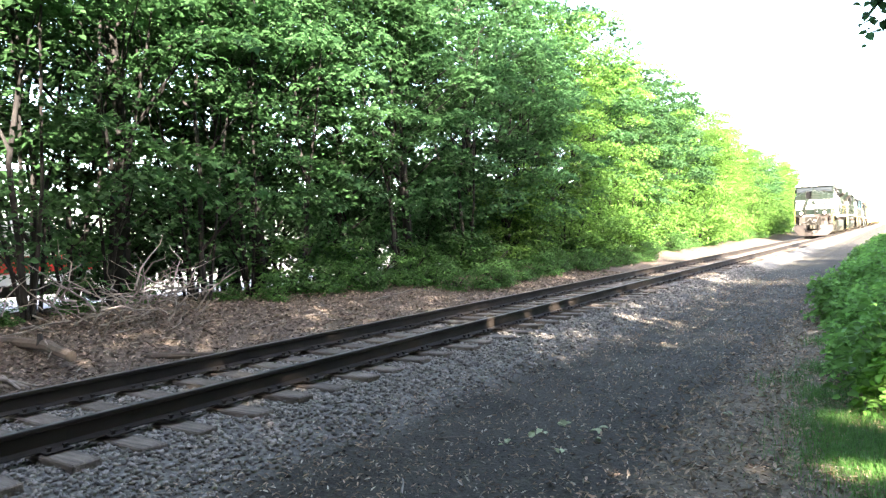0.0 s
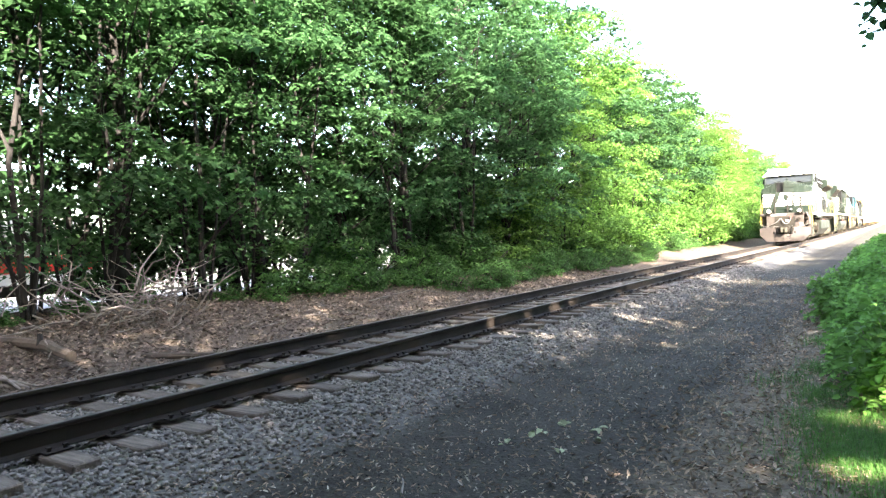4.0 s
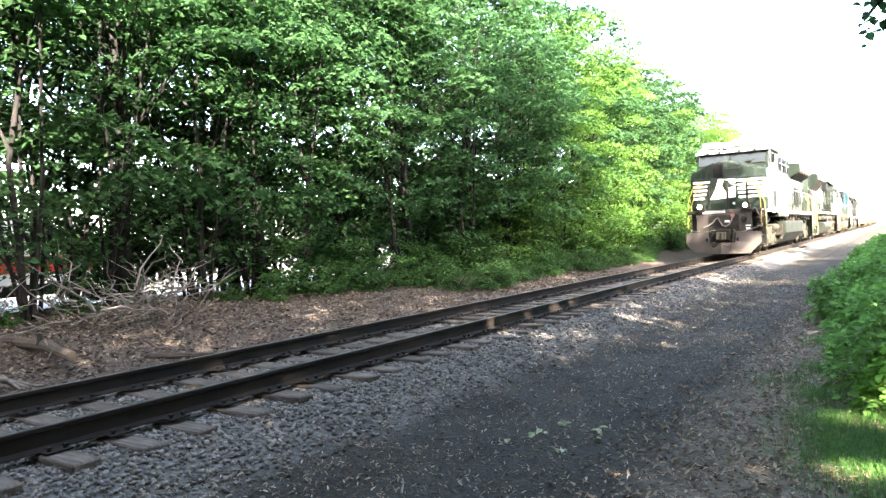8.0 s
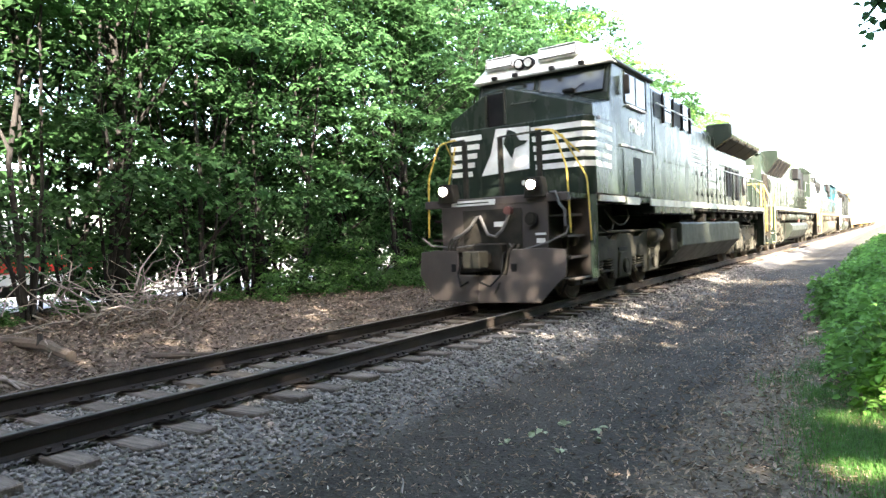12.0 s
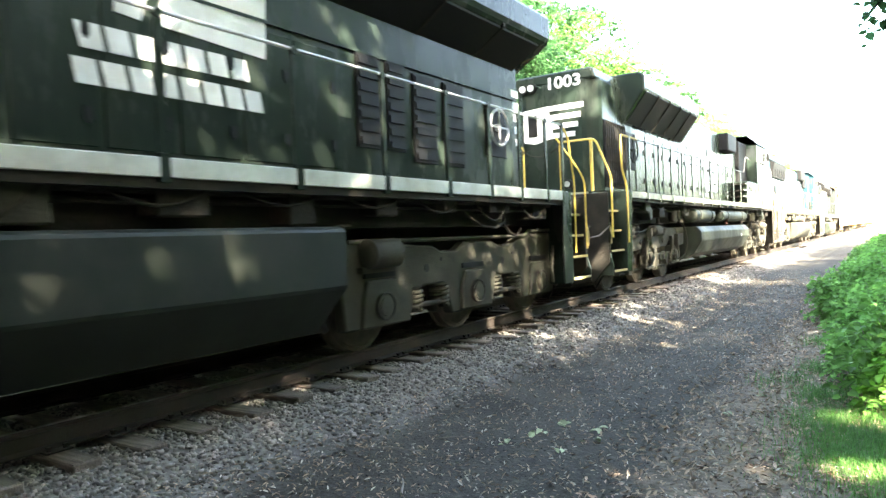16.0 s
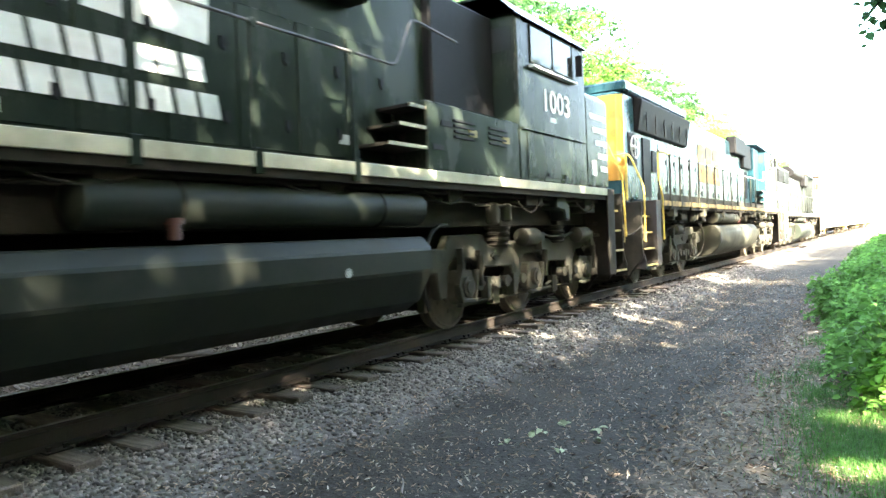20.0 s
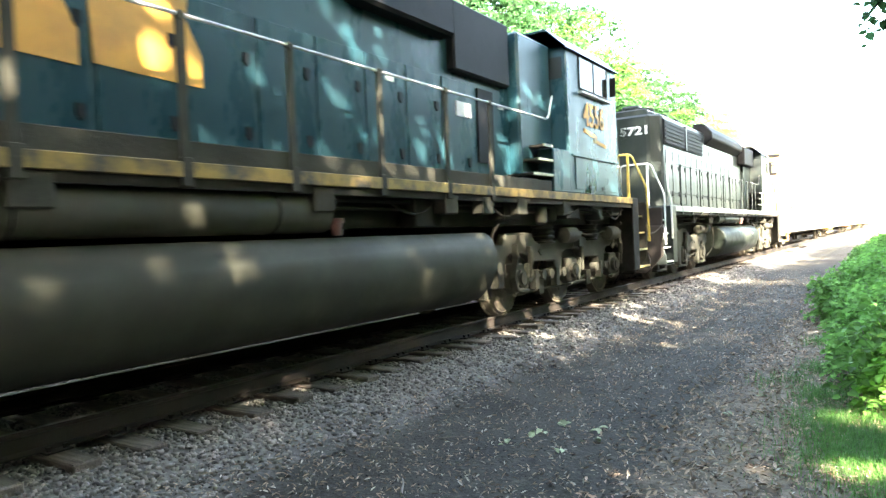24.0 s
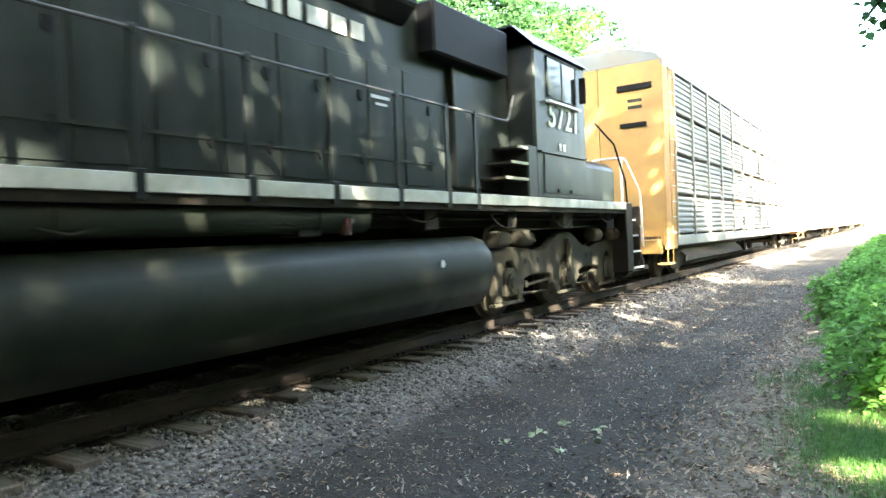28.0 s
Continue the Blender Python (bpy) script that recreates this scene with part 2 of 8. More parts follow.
# ---- ground ----
RX = (-5.38, -6.887)
TRACK_X = -6.1335


def smooth(a, b, x):
    t = np.clip((x - a) / (b - a), 0, 1)
    return t * t * (3 - 2 * t)


def wavy(x, y, k, seed):
    r = np.random.RandomState(seed)
    out = 0
    for i in range(6):
        a, ph, f = r.uniform(0, 6.28), r.uniform(0, 6.28), k * (0.6 + 0.45 * i)
        out = out + np.sin((x * np.cos(a) + y * np.sin(a)) * f + ph) / (1 + 0.5 * i)
    return out / 3


def ground_z(x, y):
    x, y = np.asarray(x, float), np.asarray(y, float)
    w = wavy(x, y, 0.9, 3)
    z = np.full(np.broadcast(x, y).shape, -0.46) + 0.0 * x
    bal = smooth(-3.75 + 0.12 * w, -4.95, x)
    z = z + 0.205 * bal
    z = z - 0.08 * smooth(-7.5, -8.4, x)
    z = z + 0.42 * smooth(-8.6, -12.3, x) + 0.10 * wavy(x, y, 0.7, 5) * smooth(-8.4, -10.5, x)
    z = z - 0.9 * smooth(-14.5, -21.0, x)
    z = z + 0.16 * smooth(-0.7, 0.8, x) + 0.05 * wavy(x, y, 1.3, 8) * smooth(-0.8, 0.3, x)
    z = z - 0.05 * np.exp(-((x + 1.75 + 0.05 * w) / 0.22) ** 2) - 0.045 * np.exp(-((x + 3.25 + 0.08 * w) / 0.24) ** 2)
    z = z + 0.012 * wavy(x, y, 6.0, 11)
    return z


def sheet(name, xs, ys, zf, material):
    X, Y = np.meshgrid(xs, ys)
    Z = zf(X, Y)
    v = np.stack([X, Y, Z], -1).reshape(-1, 3)
    nx, ny = len(xs), len(ys)
    i = np.arange(nx - 1)[None, :] + nx * np.arange(ny - 1)[:, None]
    q = np.stack([i, i + 1, i + nx + 1, i + nx], -1).reshape(-1, 4)
    ob = new(name, raw_mesh(name, v, q, material))
    ob.data.shade_smooth()
    return ob


def raw_mesh(name, v, q, material):
    """A mesh from arrays: corners and faces of equal size."""
    v, q = np.asarray(v, np.float32), np.asarray(q, np.int32)
    me = bpy.data.meshes.new(name)
    me.vertices.add(len(v))
    me.vertices.foreach_set("co", v.ravel())
    me.loops.add(q.size)
    me.loops.foreach_set("vertex_index", q.ravel())
    me.polygons.add(len(q))
    me.polygons.foreach_set("loop_start", np.arange(0, q.size, q.shape[1], dtype=np.int32))
    me.update(calc_edges=True)
    me.materials.append(material)
    return me


def ground_material():
    m = bpy.data.materials.new("ground")
    m.use_nodes = True
    nt = m.node_tree
    n, l = nt.nodes, nt.links
    b = n["Principled BSDF"]
    b.inputs["Roughness"].default_value = 0.92
    b.inputs["Specular IOR Level"].default_value = 0.25
    geo = n.new("ShaderNodeNewGeometry")
    sep = n.new("ShaderNodeSeparateXYZ")
    l.new(geo.outputs["Position"], sep.inputs[0])

    def tex(scale, detail=6, rough=0.6):
        t = n.new("ShaderNodeTexNoise")
        t.inputs["Scale"].default_value, t.inputs["Detail"].default_value, t.inputs["Roughness"].default_value = scale, detail, rough
        l.new(geo.outputs["Position"], t.inputs[0])
        return t.outputs[0]

    def rng(src, a, bb, c=0.0, d=1.0):
        r = n.new("ShaderNodeMapRange")
        r.clamp = True
        for k, val in enumerate((a, bb, c, d)):
            r.inputs[k + 1].default_value = val
        l.new(src, r.inputs[0])
        return r.outputs[0]

    def mix(f, a, bb):
        x = n.new("ShaderNodeMix")
        x.data_type = "RGBA"
        for sock, val in ((0, f), (6, a), (7, bb)):
            if isinstance(val, tuple):
                x.inputs[sock].default_value = (*val, 1)
            else:
                l.new(val, x.inputs[sock])
        return x.outputs[2]

    def math2(op, a, bb):
        x = n.new("ShaderNodeMath")
        x.operation = op
        for k, val in enumerate((a, bb)):
            if isinstance(val, float):
                x.inputs[k].default_value = val
            else:
                l.new(val, x.inputs[k])
        return x.outputs[0]

    fine, mid, big = tex(55, 4), tex(9), tex(1.1)
    wob = math2("MULTIPLY", math2("SUBTRACT", big, 0.5), 1.3)
    wob2 = math2("MULTIPLY", math2("SUBTRACT", mid, 0.5), 0.9)
    xx = math2("ADD", math2("ADD", sep.outputs[0], wob), wob2)
    vor = n.new("ShaderNodeTexVoronoi")
    vor.inputs["Scale"].default_value = 24
    l.new(geo.outputs["Position"], vor.inputs[0])
    cinder = mix(rng(fine, 0.35, 0.7), (0.022, 0.0195, 0.0160), (0.056, 0.050, 0.040))
    cinder = mix(rng(mid, 0.55, 0.75), cinder, (0.078, 0.069, 0.054))
    gravel = mix(vor.outputs["Color"], (0.065, 0.060, 0.055), (0.19, 0.178, 0.162))
    litter = mix(rng(mid, 0.35, 0.65), (0.062, 0.048, 0.039), (0.135, 0.104, 0.083))
    litter = mix(rng(fine, 0.45, 0.75), litter, (0.045, 0.034, 0.026))
    verge = mix(rng(mid, 0.4, 0.65), (0.120, 0.095, 0.068), (0.21, 0.165, 0.118))
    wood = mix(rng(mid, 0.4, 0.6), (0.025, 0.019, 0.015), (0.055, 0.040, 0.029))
    lot = mix(rng(big, 0.4, 0.6), (0.30, 0.29, 0.27), (0.38, 0.37, 0.35))
    cinder = mix(rng(big, 0.52, 0.60), cinder, (0.023, 0.0205, 0.0165))
    c = mix(rng(xx, -1.75, -0.95), cinder, verge)
    c = mix(rng(xx, -3.75, -4.25), c, gravel)
    c = mix(rng(xx, -8.0, -8.9), c, litter)
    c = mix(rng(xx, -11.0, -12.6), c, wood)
    c = mix(rng(sep.outputs[0], -19.0, -21.0), c, lot)
    far = mix(rng(big, 0.4, 0.6), (0.05, 0.09, 0.025), (0.10, 0.12, 0.05))
    c = mix(rng(sep.outputs[0], 14.0, 20.0), c, far)
    l.new(c, b.inputs["Base Color"])
    bp = n.new("ShaderNodeBump")
    bp.inputs["Strength"].default_value, bp.inputs["Distance"].default_value = 0.6, 0.03
    l.new(math2("ADD", math2("MULTIPLY", fine, 0.6), math2("MULTIPLY", vor.outputs["Distance"], 0.6)), bp.inputs["Height"])
    l.new(bp.outputs[0], b.inputs["Normal"])
    return m


xs = np.unique(np.concatenate([np.array([-2500, -900, -300, -120, -60, -40, -30, -25]), np.arange(-22, -13, 0.5), np.arange(-13, -8, 0.2), np.arange(-8, 1.6, 0.07), np.arange(2, 12, 0.8), np.array([14, 18, 25, 40, 80, 200, 700, 2500])]))
ys = np.unique(np.concatenate([np.array([-2500, -900, -300, -100, -50, -30, -20]), np.arange(-12, 1.5, 0.5), np.arange(1.5, 14, 0.09), np.arange(14, 30, 0.25), np.arange(30, 80, 1.0), np.arange(80, 240, 5.0), np.array([260, 300, 400, 700, 1500, 2500])]))
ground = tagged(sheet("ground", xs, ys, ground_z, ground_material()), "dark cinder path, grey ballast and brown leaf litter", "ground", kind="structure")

# ---- railway track ----
track = thing("railway_track", "single railway track with rusty rails on oak ties", "railway track", kind="structure")
PROFILE = [(-0.07, -0.182), (0.07, -0.182), (0.07, -0.172), (0.012, -0.150), (0.009, -0.045), (0.034, -0.034), (0.036, -0.006), (0.030, 0.0), (-0.030, 0.0), (-0.036, -0.006), (-0.034, -0.034), (-0.009, -0.045), (-0.012, -0.150), (-0.07, -0.172)]
for x in RX:
    b = B().prism([(x + u, z) for u, z in PROFILE], "y", -80, 420)
    r = part("rail", b, m_rail, track, "rust-brown steel rail with a worn bright head")
    r.data.materials.append(m_railtop)
    for f in r.data.polygons:
        if f.normal.z > 0.9 and f.center.z > -0.01:
            f.material_index = 1
rng_t = np.random.RandomState(4)


def tie_mesh(seed):
    r = random.Random(seed)
    b = B()
    for k in range(8):
        b.box(-1.3 + k * 0.325, -1.3 + (k + 1) * 0.325, -0.112, 0.112, -0.13, 0)
    for v in b.bm.verts:
        v.co += Vector((r.uniform(-0.02, 0.02) if abs(v.co.x) > 1.25 else 0, r.uniform(-0.008, 0.008), r.uniform(-0.008, 0.004)))
    bmesh.ops.remove_doubles(b.bm, verts=b.bm.verts, dist=0.03)
    o = part("tie", b, m_tie, track, bevel=0.012)
    return o


tie_kinds = [tie_mesh(k) for k in range(4)]
bp_ = B().box(-0.17, 0.17, -0.1, 0.1, 0, 0.012)
for sx in (-0.12, 0.12):
    for sy in (-0.06, 0.06):
        bp_.box(sx - 0.012, sx + 0.012, sy - 0.012, sy + 0.012, 0.012, 0.034)
        bp_.box(sx - 0.02, sx + 0.02, sy - 0.016, sy + 0.016, 0.034, 0.046)
plate0 = part("tie_plate", bp_, m_rail, track, "rusty tie plate with four spikes")
k = 0
y = -6.0
TIES = []
while y < 150:
    TIES.append(y)
    x, z, rz = TRACK_X + rng_t.uniform(-0.05, 0.05), -0.190 + rng_t.uniform(-0.03, 0.002), rng_t.uniform(-0.025, 0.025)
    if k < 4:
        o = tie_kinds[k]
        o.location, o.rotation_euler = (x, y, z), (0, 0, rz)
    else:
        again(tie_kinds[rng_t.randint(4)], track, (x, y, z), (0, 0, rz))
    if 0 < y < 32:
        for rx in RX:
            if plate0.location.x == 0:
                plate0.location = (rx, y, -0.186)
            else:
                again(plate0, track, (rx, y, -0.186))
    y += 0.53 + rng_t.uniform(-0.04, 0.04)
    k += 1


# ---- ballast stones ----
def stones(name, spots, seed, material, label, lift=0.3):
    """Uneven stones, each of eight to fourteen faces, on the spots (x, y, z, size)."""
    r = np.random.RandomState(seed)
    ico = np.array([(0, 0, 1), (0.89, 0, 0.45), (0.28, 0.85, 0.45), (-0.72, 0.53, 0.45), (-0.72, -0.53, 0.45), (0.28, -0.85, 0.45), (0.72, 0.53, -0.45), (-0.28, 0.85, -0.45), (-0.89, 0, -0.45), (-0.28, -0.85, -0.45), (0.72, -0.53, -0.45), (0, 0, -1)])
    tri = np.array([(0, 1, 2), (0, 2, 3), (0, 3, 4), (0, 4, 5), (0, 5, 1), (1, 6, 2), (2, 7, 3), (3, 8, 4), (4, 9, 5), (5, 10, 1), (2, 6, 7), (3, 7, 8), (4, 8, 9), (5, 9, 10), (1, 10, 6), (6, 11, 7), (7, 11, 8), (8, 11, 9), (9, 11, 10), (10, 11, 6)])
    s = np.asarray(spots)
    c = len(s)
    v = ico[None] * r.uniform(0.55, 1.35, (c, 12, 1))
    v = v * np.stack([r.uniform(0.7, 1.2, c), r.uniform(0.55, 1.0, c), r.uniform(0.4, 0.8, c)], -1)[:, None]
    a, t = r.uniform(0, 6.28, c), r.uniform(-0.5, 0.5, c)
    ca, sa, ct, st = np.cos(a), np.sin(a), np.cos(t), np.sin(t)
    x, y, z = v[..., 0], v[..., 1], v[..., 2]
    x, z = x * ct[:, None] + z * st[:, None], -x * st[:, None] + z * ct[:, None]
    x, y = x * ca[:, None] - y * sa[:, None], x * sa[:, None] + y * ca[:, None]
    v = np.stack([x, y, z], -1) * s[:, 3][:, None, None]
    v[..., :2] += s[:, None, :2]
    v[..., 2] += (s[:, 2] + lift * s[:, 3])[:, None]
    q = tri[None] + 12 * np.arange(c)[:, None, None]
    ob = new(name, raw_mesh(name, v.reshape(-1, 3), q.reshape(-1, 3), material))
    return tagged(ob, label, "ballast", kind="stuff")


rs = np.random.RandomState(12)
N = 64000
sy = 1.2 + 27 * rs.rand(N) ** 1.6
sx = rs.uniform(-8.5, -3.5, N)
keep = (rs.rand(N) < np.where(sx > -4.35, np.clip((-3.55 - sx) / 0.8, 0, 1) ** 2, 1)) & (rs.rand(N) < np.where(sx < -7.6, np.clip((sx + 8.6), 0, 1), 1)) & (np.abs(sx - RX[0]) > 0.06) & (np.abs(sx - RX[1]) > 0.06)
tie_gap = np.abs(sy[:, None] - np.array([u for u in TIES if -1 < u < 32])[None]).min(1)
keep &= ~((tie_gap < 0.125) & (sx < -4.80) & (sx > -7.47) & (rs.rand(N) < np.where(sx > -5.32, 0.75, 0.15)) & (np.sin(sy * 7.3) > -0.75))
sx, sy = sx[keep], sy[keep]
ss = rs.uniform(0.012, 0.030, len(sx)) * (1 + 0.02 * sy)
stones("ballast_stones", np.stack([sx, sy, ground_z(sx, sy), ss], -1), 5, m_stone, "loose grey crushed stone ballast beside and between the rails")


# ---- leaves ----
def leaves(c, nrm, size, seed, fold=0.25, long=1.0, wide=1.0):
    """Arrays of folded pointed leaves: centre, facing, size."""
    r = np.random.RandomState(seed)
    c, nrm = np.asarray(c), np.asarray(nrm)
    nrm = nrm / np.linalg.norm(nrm, axis=1, keepdims=True)
    rnd = r.normal(size=c.shape)
    u = rnd - nrm * (rnd * nrm).sum(1, keepdims=True)
    u /= np.linalg.norm(u, axis=1, keepdims=True)
    w = np.cross(nrm, u)
    s = np.asarray(size)[:, None]
    base, tip = c - u * s * 0.5 * long, c + u * s * 0.5 * long - nrm * s * 0.14
    lift = nrm * s * fold * 0.5
    k1, k2 = 0.42 * wide, 0.34 * wide
    r1, r2 = c + w * s * k1 + lift - u * s * 0.22 * long, c + w * s * k2 + lift * 0.8 + u * s * 0.16 * long
    l1, l2 = c - w * s * k1 + lift - u * s * 0.22 * long, c - w * s * k2 + lift * 0.8 + u * s * 0.16 * long
    v = np.stack([base, r1, r2, tip, l2, l1], 1).reshape(-1, 3)
    k = 6 * np.arange(len(c))[:, None]
    q = np.concatenate([k + np.array([[0, 1, 2, 3]]), k + np.array([[0, 3, 4, 5]])])
    return v, q


def lobed(c, nrm, size, seed):
    """Arrays of maple leaves: three pointed lobes each."""
    r = np.random.RandomState(seed)
    c, nrm = np.asarray(c), np.asarray(nrm)
    nrm = nrm / np.linalg.norm(nrm, axis=1, keepdims=True)
    rnd = r.normal(size=c.shape) + np.array([0, 0, -0.6])
    u = rnd - nrm * (rnd * nrm).sum(1, keepdims=True)
    u /= np.linalg.norm(u, axis=1, keepdims=True)
    w = np.cross(nrm, u)
    s = np.asarray(size)[:, None]
    base = c - u * s * 0.3
    quads = []
    for a, long, wide, dip in ((0.0, 0.95, 0.25, 0.10), (1.0, 0.74, 0.23, 0.18), (-1.0, 0.74, 0.23, 0.18)):
        d = u * math.cos(a) + w * math.sin(a)
        e = w * math.cos(a) - u * math.sin(a)
        quads += [base, base + d * s * long * 0.5 + e * s * wide, base + d * s * long - nrm * s * dip, base + d * s * long * 0.5 - e * s * wide]
    v = np.stack(quads, 1).reshape(-1, 3)
    return v, np.arange(len(v)).reshape(-1, 4)


def sprays(r, centres, count, rad, flat, size, droop=0.35):
    """Layered sprays of leaves round the centres."""
    cs, ns, sz = [], [], []
    for c in centres:
        k = int(count * r.uniform(0.7, 1.3))
        a, d = r.uniform(0, 6.283, k), np.sqrt(r.rand(k))
        rr = rad * r.uniform(0.75, 1.25)
        tilt = r.normal(0, 0.22, 2)
        px, py = d * np.cos(a) * rr, d * np.sin(a) * rr
        pz = r.normal(0, flat, k) + px * tilt[0] + py * tilt[1] - droop * rr * d * d
        cs.append(np.stack([c[0] + px, c[1] + py, c[2] + pz], -1))
        n = np.stack([r.normal(0, 0.5, k) + 0.35 * np.cos(a), r.normal(0, 0.5, k) + 0.35 * np.sin(a), np.ones(k)], -1)
        ns.append(n)
        sz.append(size * r.uniform(0.7, 1.35, k))
    return np.concatenate(cs), np.concatenate(ns), np.concatenate(sz)


def tree(label, seed, H, base, R, clusters, count, size, trunk_r, material, lean=0.0, category="tree", name="tree", stems=1, limbs=3, spread=1.0, lobes=False, flat=0.07):
    r = np.random.RandomState(seed)
    t = thing(name, label, category)
    b = B()
    wob = [(r.normal(0, 0.12), r.normal(0, 0.12)) for _ in range(7)]
    spine = []
    for i in range(7):
        f = i / 6
        spine.append(Vector((wob[i][0] * (i > 0) + lean * f * H * 0.2, wob[i][1] * (i > 0), -0.3 + f * (H * 0.93))))
    b.tube(spine, trunk_r, 8, trunk_r * 0.15)
    for s_ in range(stems - 1):
        a = r.uniform(0, 6.28)
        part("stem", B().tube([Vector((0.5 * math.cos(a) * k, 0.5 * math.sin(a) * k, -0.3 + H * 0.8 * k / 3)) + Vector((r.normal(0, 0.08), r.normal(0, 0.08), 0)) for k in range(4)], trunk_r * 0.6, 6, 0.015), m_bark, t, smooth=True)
    cen = []
    while len(cen) < clusters:
        h = r.uniform(0, 1)
        prof = math.sqrt(max(0.02, 1 - (2 * h - 0.85) ** 2 / 1.5))
        if r.rand() > prof:
            continue
        a = r.uniform(0, 6.283)
        d = R * prof * math.sqrt(r.uniform(0.12, 1.0))
        z = base + (H - base) * h
        j = min(5, int(z / H * 6))
        cen.append((spine[j].x + d * math.cos(a), spine[j].y + d * math.sin(a), z))
    for i, c in enumerate(cen):
        if i % limbs == 0:
            c = Vector(c)
            z0 = max(0.6, c.z - 0.55 * math.hypot(c.x, c.y) - 0.3)
            f = min(0.999, z0 / (H * 0.93)) * 6
            p0 = spine[int(f)].lerp(spine[min(6, int(f) + 1)], f - int(f))
            mid = p0.lerp(c, 0.5) + Vector((r.normal(0, 0.12), r.normal(0, 0.12), 0.12))
            b.tube([p0, mid, c], 0.028 + 0.02 * r.rand(), 5, 0.006)
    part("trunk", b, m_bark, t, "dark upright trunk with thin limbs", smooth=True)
    c, nn, sz = sprays(r, cen, count, spread if R > 1.5 else 0.6, flat, size)
    v, q = lobed(c, nn, sz, seed + 1) if lobes else leaves(c, nn, sz, seed + 1)
    o = new("crown", raw_mesh("crown", v, q, material))
    o.parent = t
    tagged(o, "layered sprays of broad green leaves")
    return t


maple = [tree("tall maple with layered green sprays and dark trunk", 21, 13.0, 2.6, 3.1, 84, 118, 0.165, 0.19, m_leaf_shade, spread=1.0, lobes=True, flat=0.05),
         tree("tall maple with layered green sprays and dark trunk", 22, 12.0, 2.0, 2.8, 74, 118, 0.165, 0.15, m_leaf_shade, stems=2, spread=1.0, lobes=True, flat=0.05),
         tree("slender tall tree with sunlight put into its light green leaves", 23, 14.0, 3.2, 2.6, 48, 480, 0.102, 0.15, m_leaf_sun, stems=2, spread=1.2)]
thin_tree = tree("slender sapling with sparse leaves over thin bare stems", 24, 10.0, 1.2, 1.9, 34, 100, 0.12, 0.065, m_leaf_shade, stems=3, name="sapling", limbs=9)
# copy of the young tree with shade put into its leaf colour
low_dark = tree("young maple with low sprays, shade put into their dark colour", 29, 5.2, 0.7, 2.0, 50, 100, 0.15, 0.05, m_leaf_shade, stems=3, lobes=True, flat=0.05, name="young_tree")
low_tree = tree("young maple with low spreading sprays", 25, 5.2, 0.6, 2.0, 55, 150, 0.115, 0.05, m_leaf_sun, stems=3, name="young_tree")
shrub = tree("low leafy green undergrowth shrub", 26, 1.5, 0.1, 0.9, 22, 95, 0.10, 0.02, m_shrub, category="shrub", name="shrub", stems=3)


def plant(proto, spots, label="", group=""):
    for i, (x, y, s) in enumerate(spots):
        m = pose(x, y, float(ground_z(x, y)) - 0.02, 0, 0, (i * 137.5 + x * 40) % 360) @ Matrix.Scale(s, 4)
        if not proto.get("used"):
            proto["used"] = 1
            proto.matrix_basis = m
            o = proto
        else:
            o = copy_thing(proto, m)
            o.scale = (s, s, s)
        tagged(o, label, group=group)


rt = np.random.RandomState(31)
rows = {0: [], 1: [], 2: []}
for i in range(36):
    y = 11.8 + i * 2.9 + rt.uniform(-0.7, 0.7)
    if y < 125:
        # near trees take the shaded leaf tone, far ones mostly the sunlit tone
        rows[int(rt.randint(2)) if y < 27 else int(rt.choice((0, 1, 2, 2, 2)))].append((-13.2 + rt.uniform(-0.9, 0.6), y, rt.uniform(0.88, 1.12) * (1.0 if y < 42 else 0.86 if y < 75 else 0.74)))
for i in range(16):
    y = 14 + i * 6.5 + rt.uniform(-1, 1)
    rows[int(rt.randint(2)) if y < 30 else int(rt.choice((0, 2, 2)))].append((-16.6 + rt.uniform(-0.8, 0.8), y, rt.uniform(0.9, 1.2) * (1.0 if y < 36 else 0.86 if y < 70 else 0.74)))
rows[1] += [(-16.5, 3.0, 0.9), (-21.0, 5.2, 0.9)]
rows[0] += [(-13.4, 7.7, 1.0)]
# out of view behind the camera, added to keep sky out of reflections
for i in range(11):
    rows[i % 2].append((-13.6 + rt.uniform(-0.8, 0.8), 0.8 - 3.1 * i, rt.uniform(0.95, 1.15)))
for k in range(3):
    plant(maple[k], rows[k], group="trees along the track")
thin = [(-13.0, 7.2, 1.0), (-14.8, 7.4, 1.05), (-13.8, 9.6, 1.0), (-14.4, 11.0, 1.1), (-12.9, 10.6, 0.95), (-16.0, 6.2, 1.1), (-15.0, 12.8, 1.0), (-16.3, 4.2, 0.9), (-17.0, 12.6, 1.0), (-15.8, 14.0, 1.0), (-14.6, 3.0, 1.0), (-18.2, 9.2, 0.9), (-12.8, 5.6, 1.0), (-14.0, 6.2, 1.1), (-13.5, 4.6, 0.95), (-15.2, 5.2, 1.1), (-12.4, 9.0, 1.0), (-15.6, 9.2, 1.1), (-12.9, 12.4, 1.0), (-12.2, 15.6, 1.05), (-17.2, 7.7, 1.0), (-17.5, 10.5, 1.0), (-12.0, 19.0, 1.0), (-12.3, 23, 1.0)]
plant(thin_tree, thin, group="trees along the track")
low = [(-11.9 + rt.uniform(-0.6, 0.5), 22.5 + i * 4.2 + rt.uniform(-0.8, 0.8), rt.uniform(0.7, 1.1)) for i in range(19)]
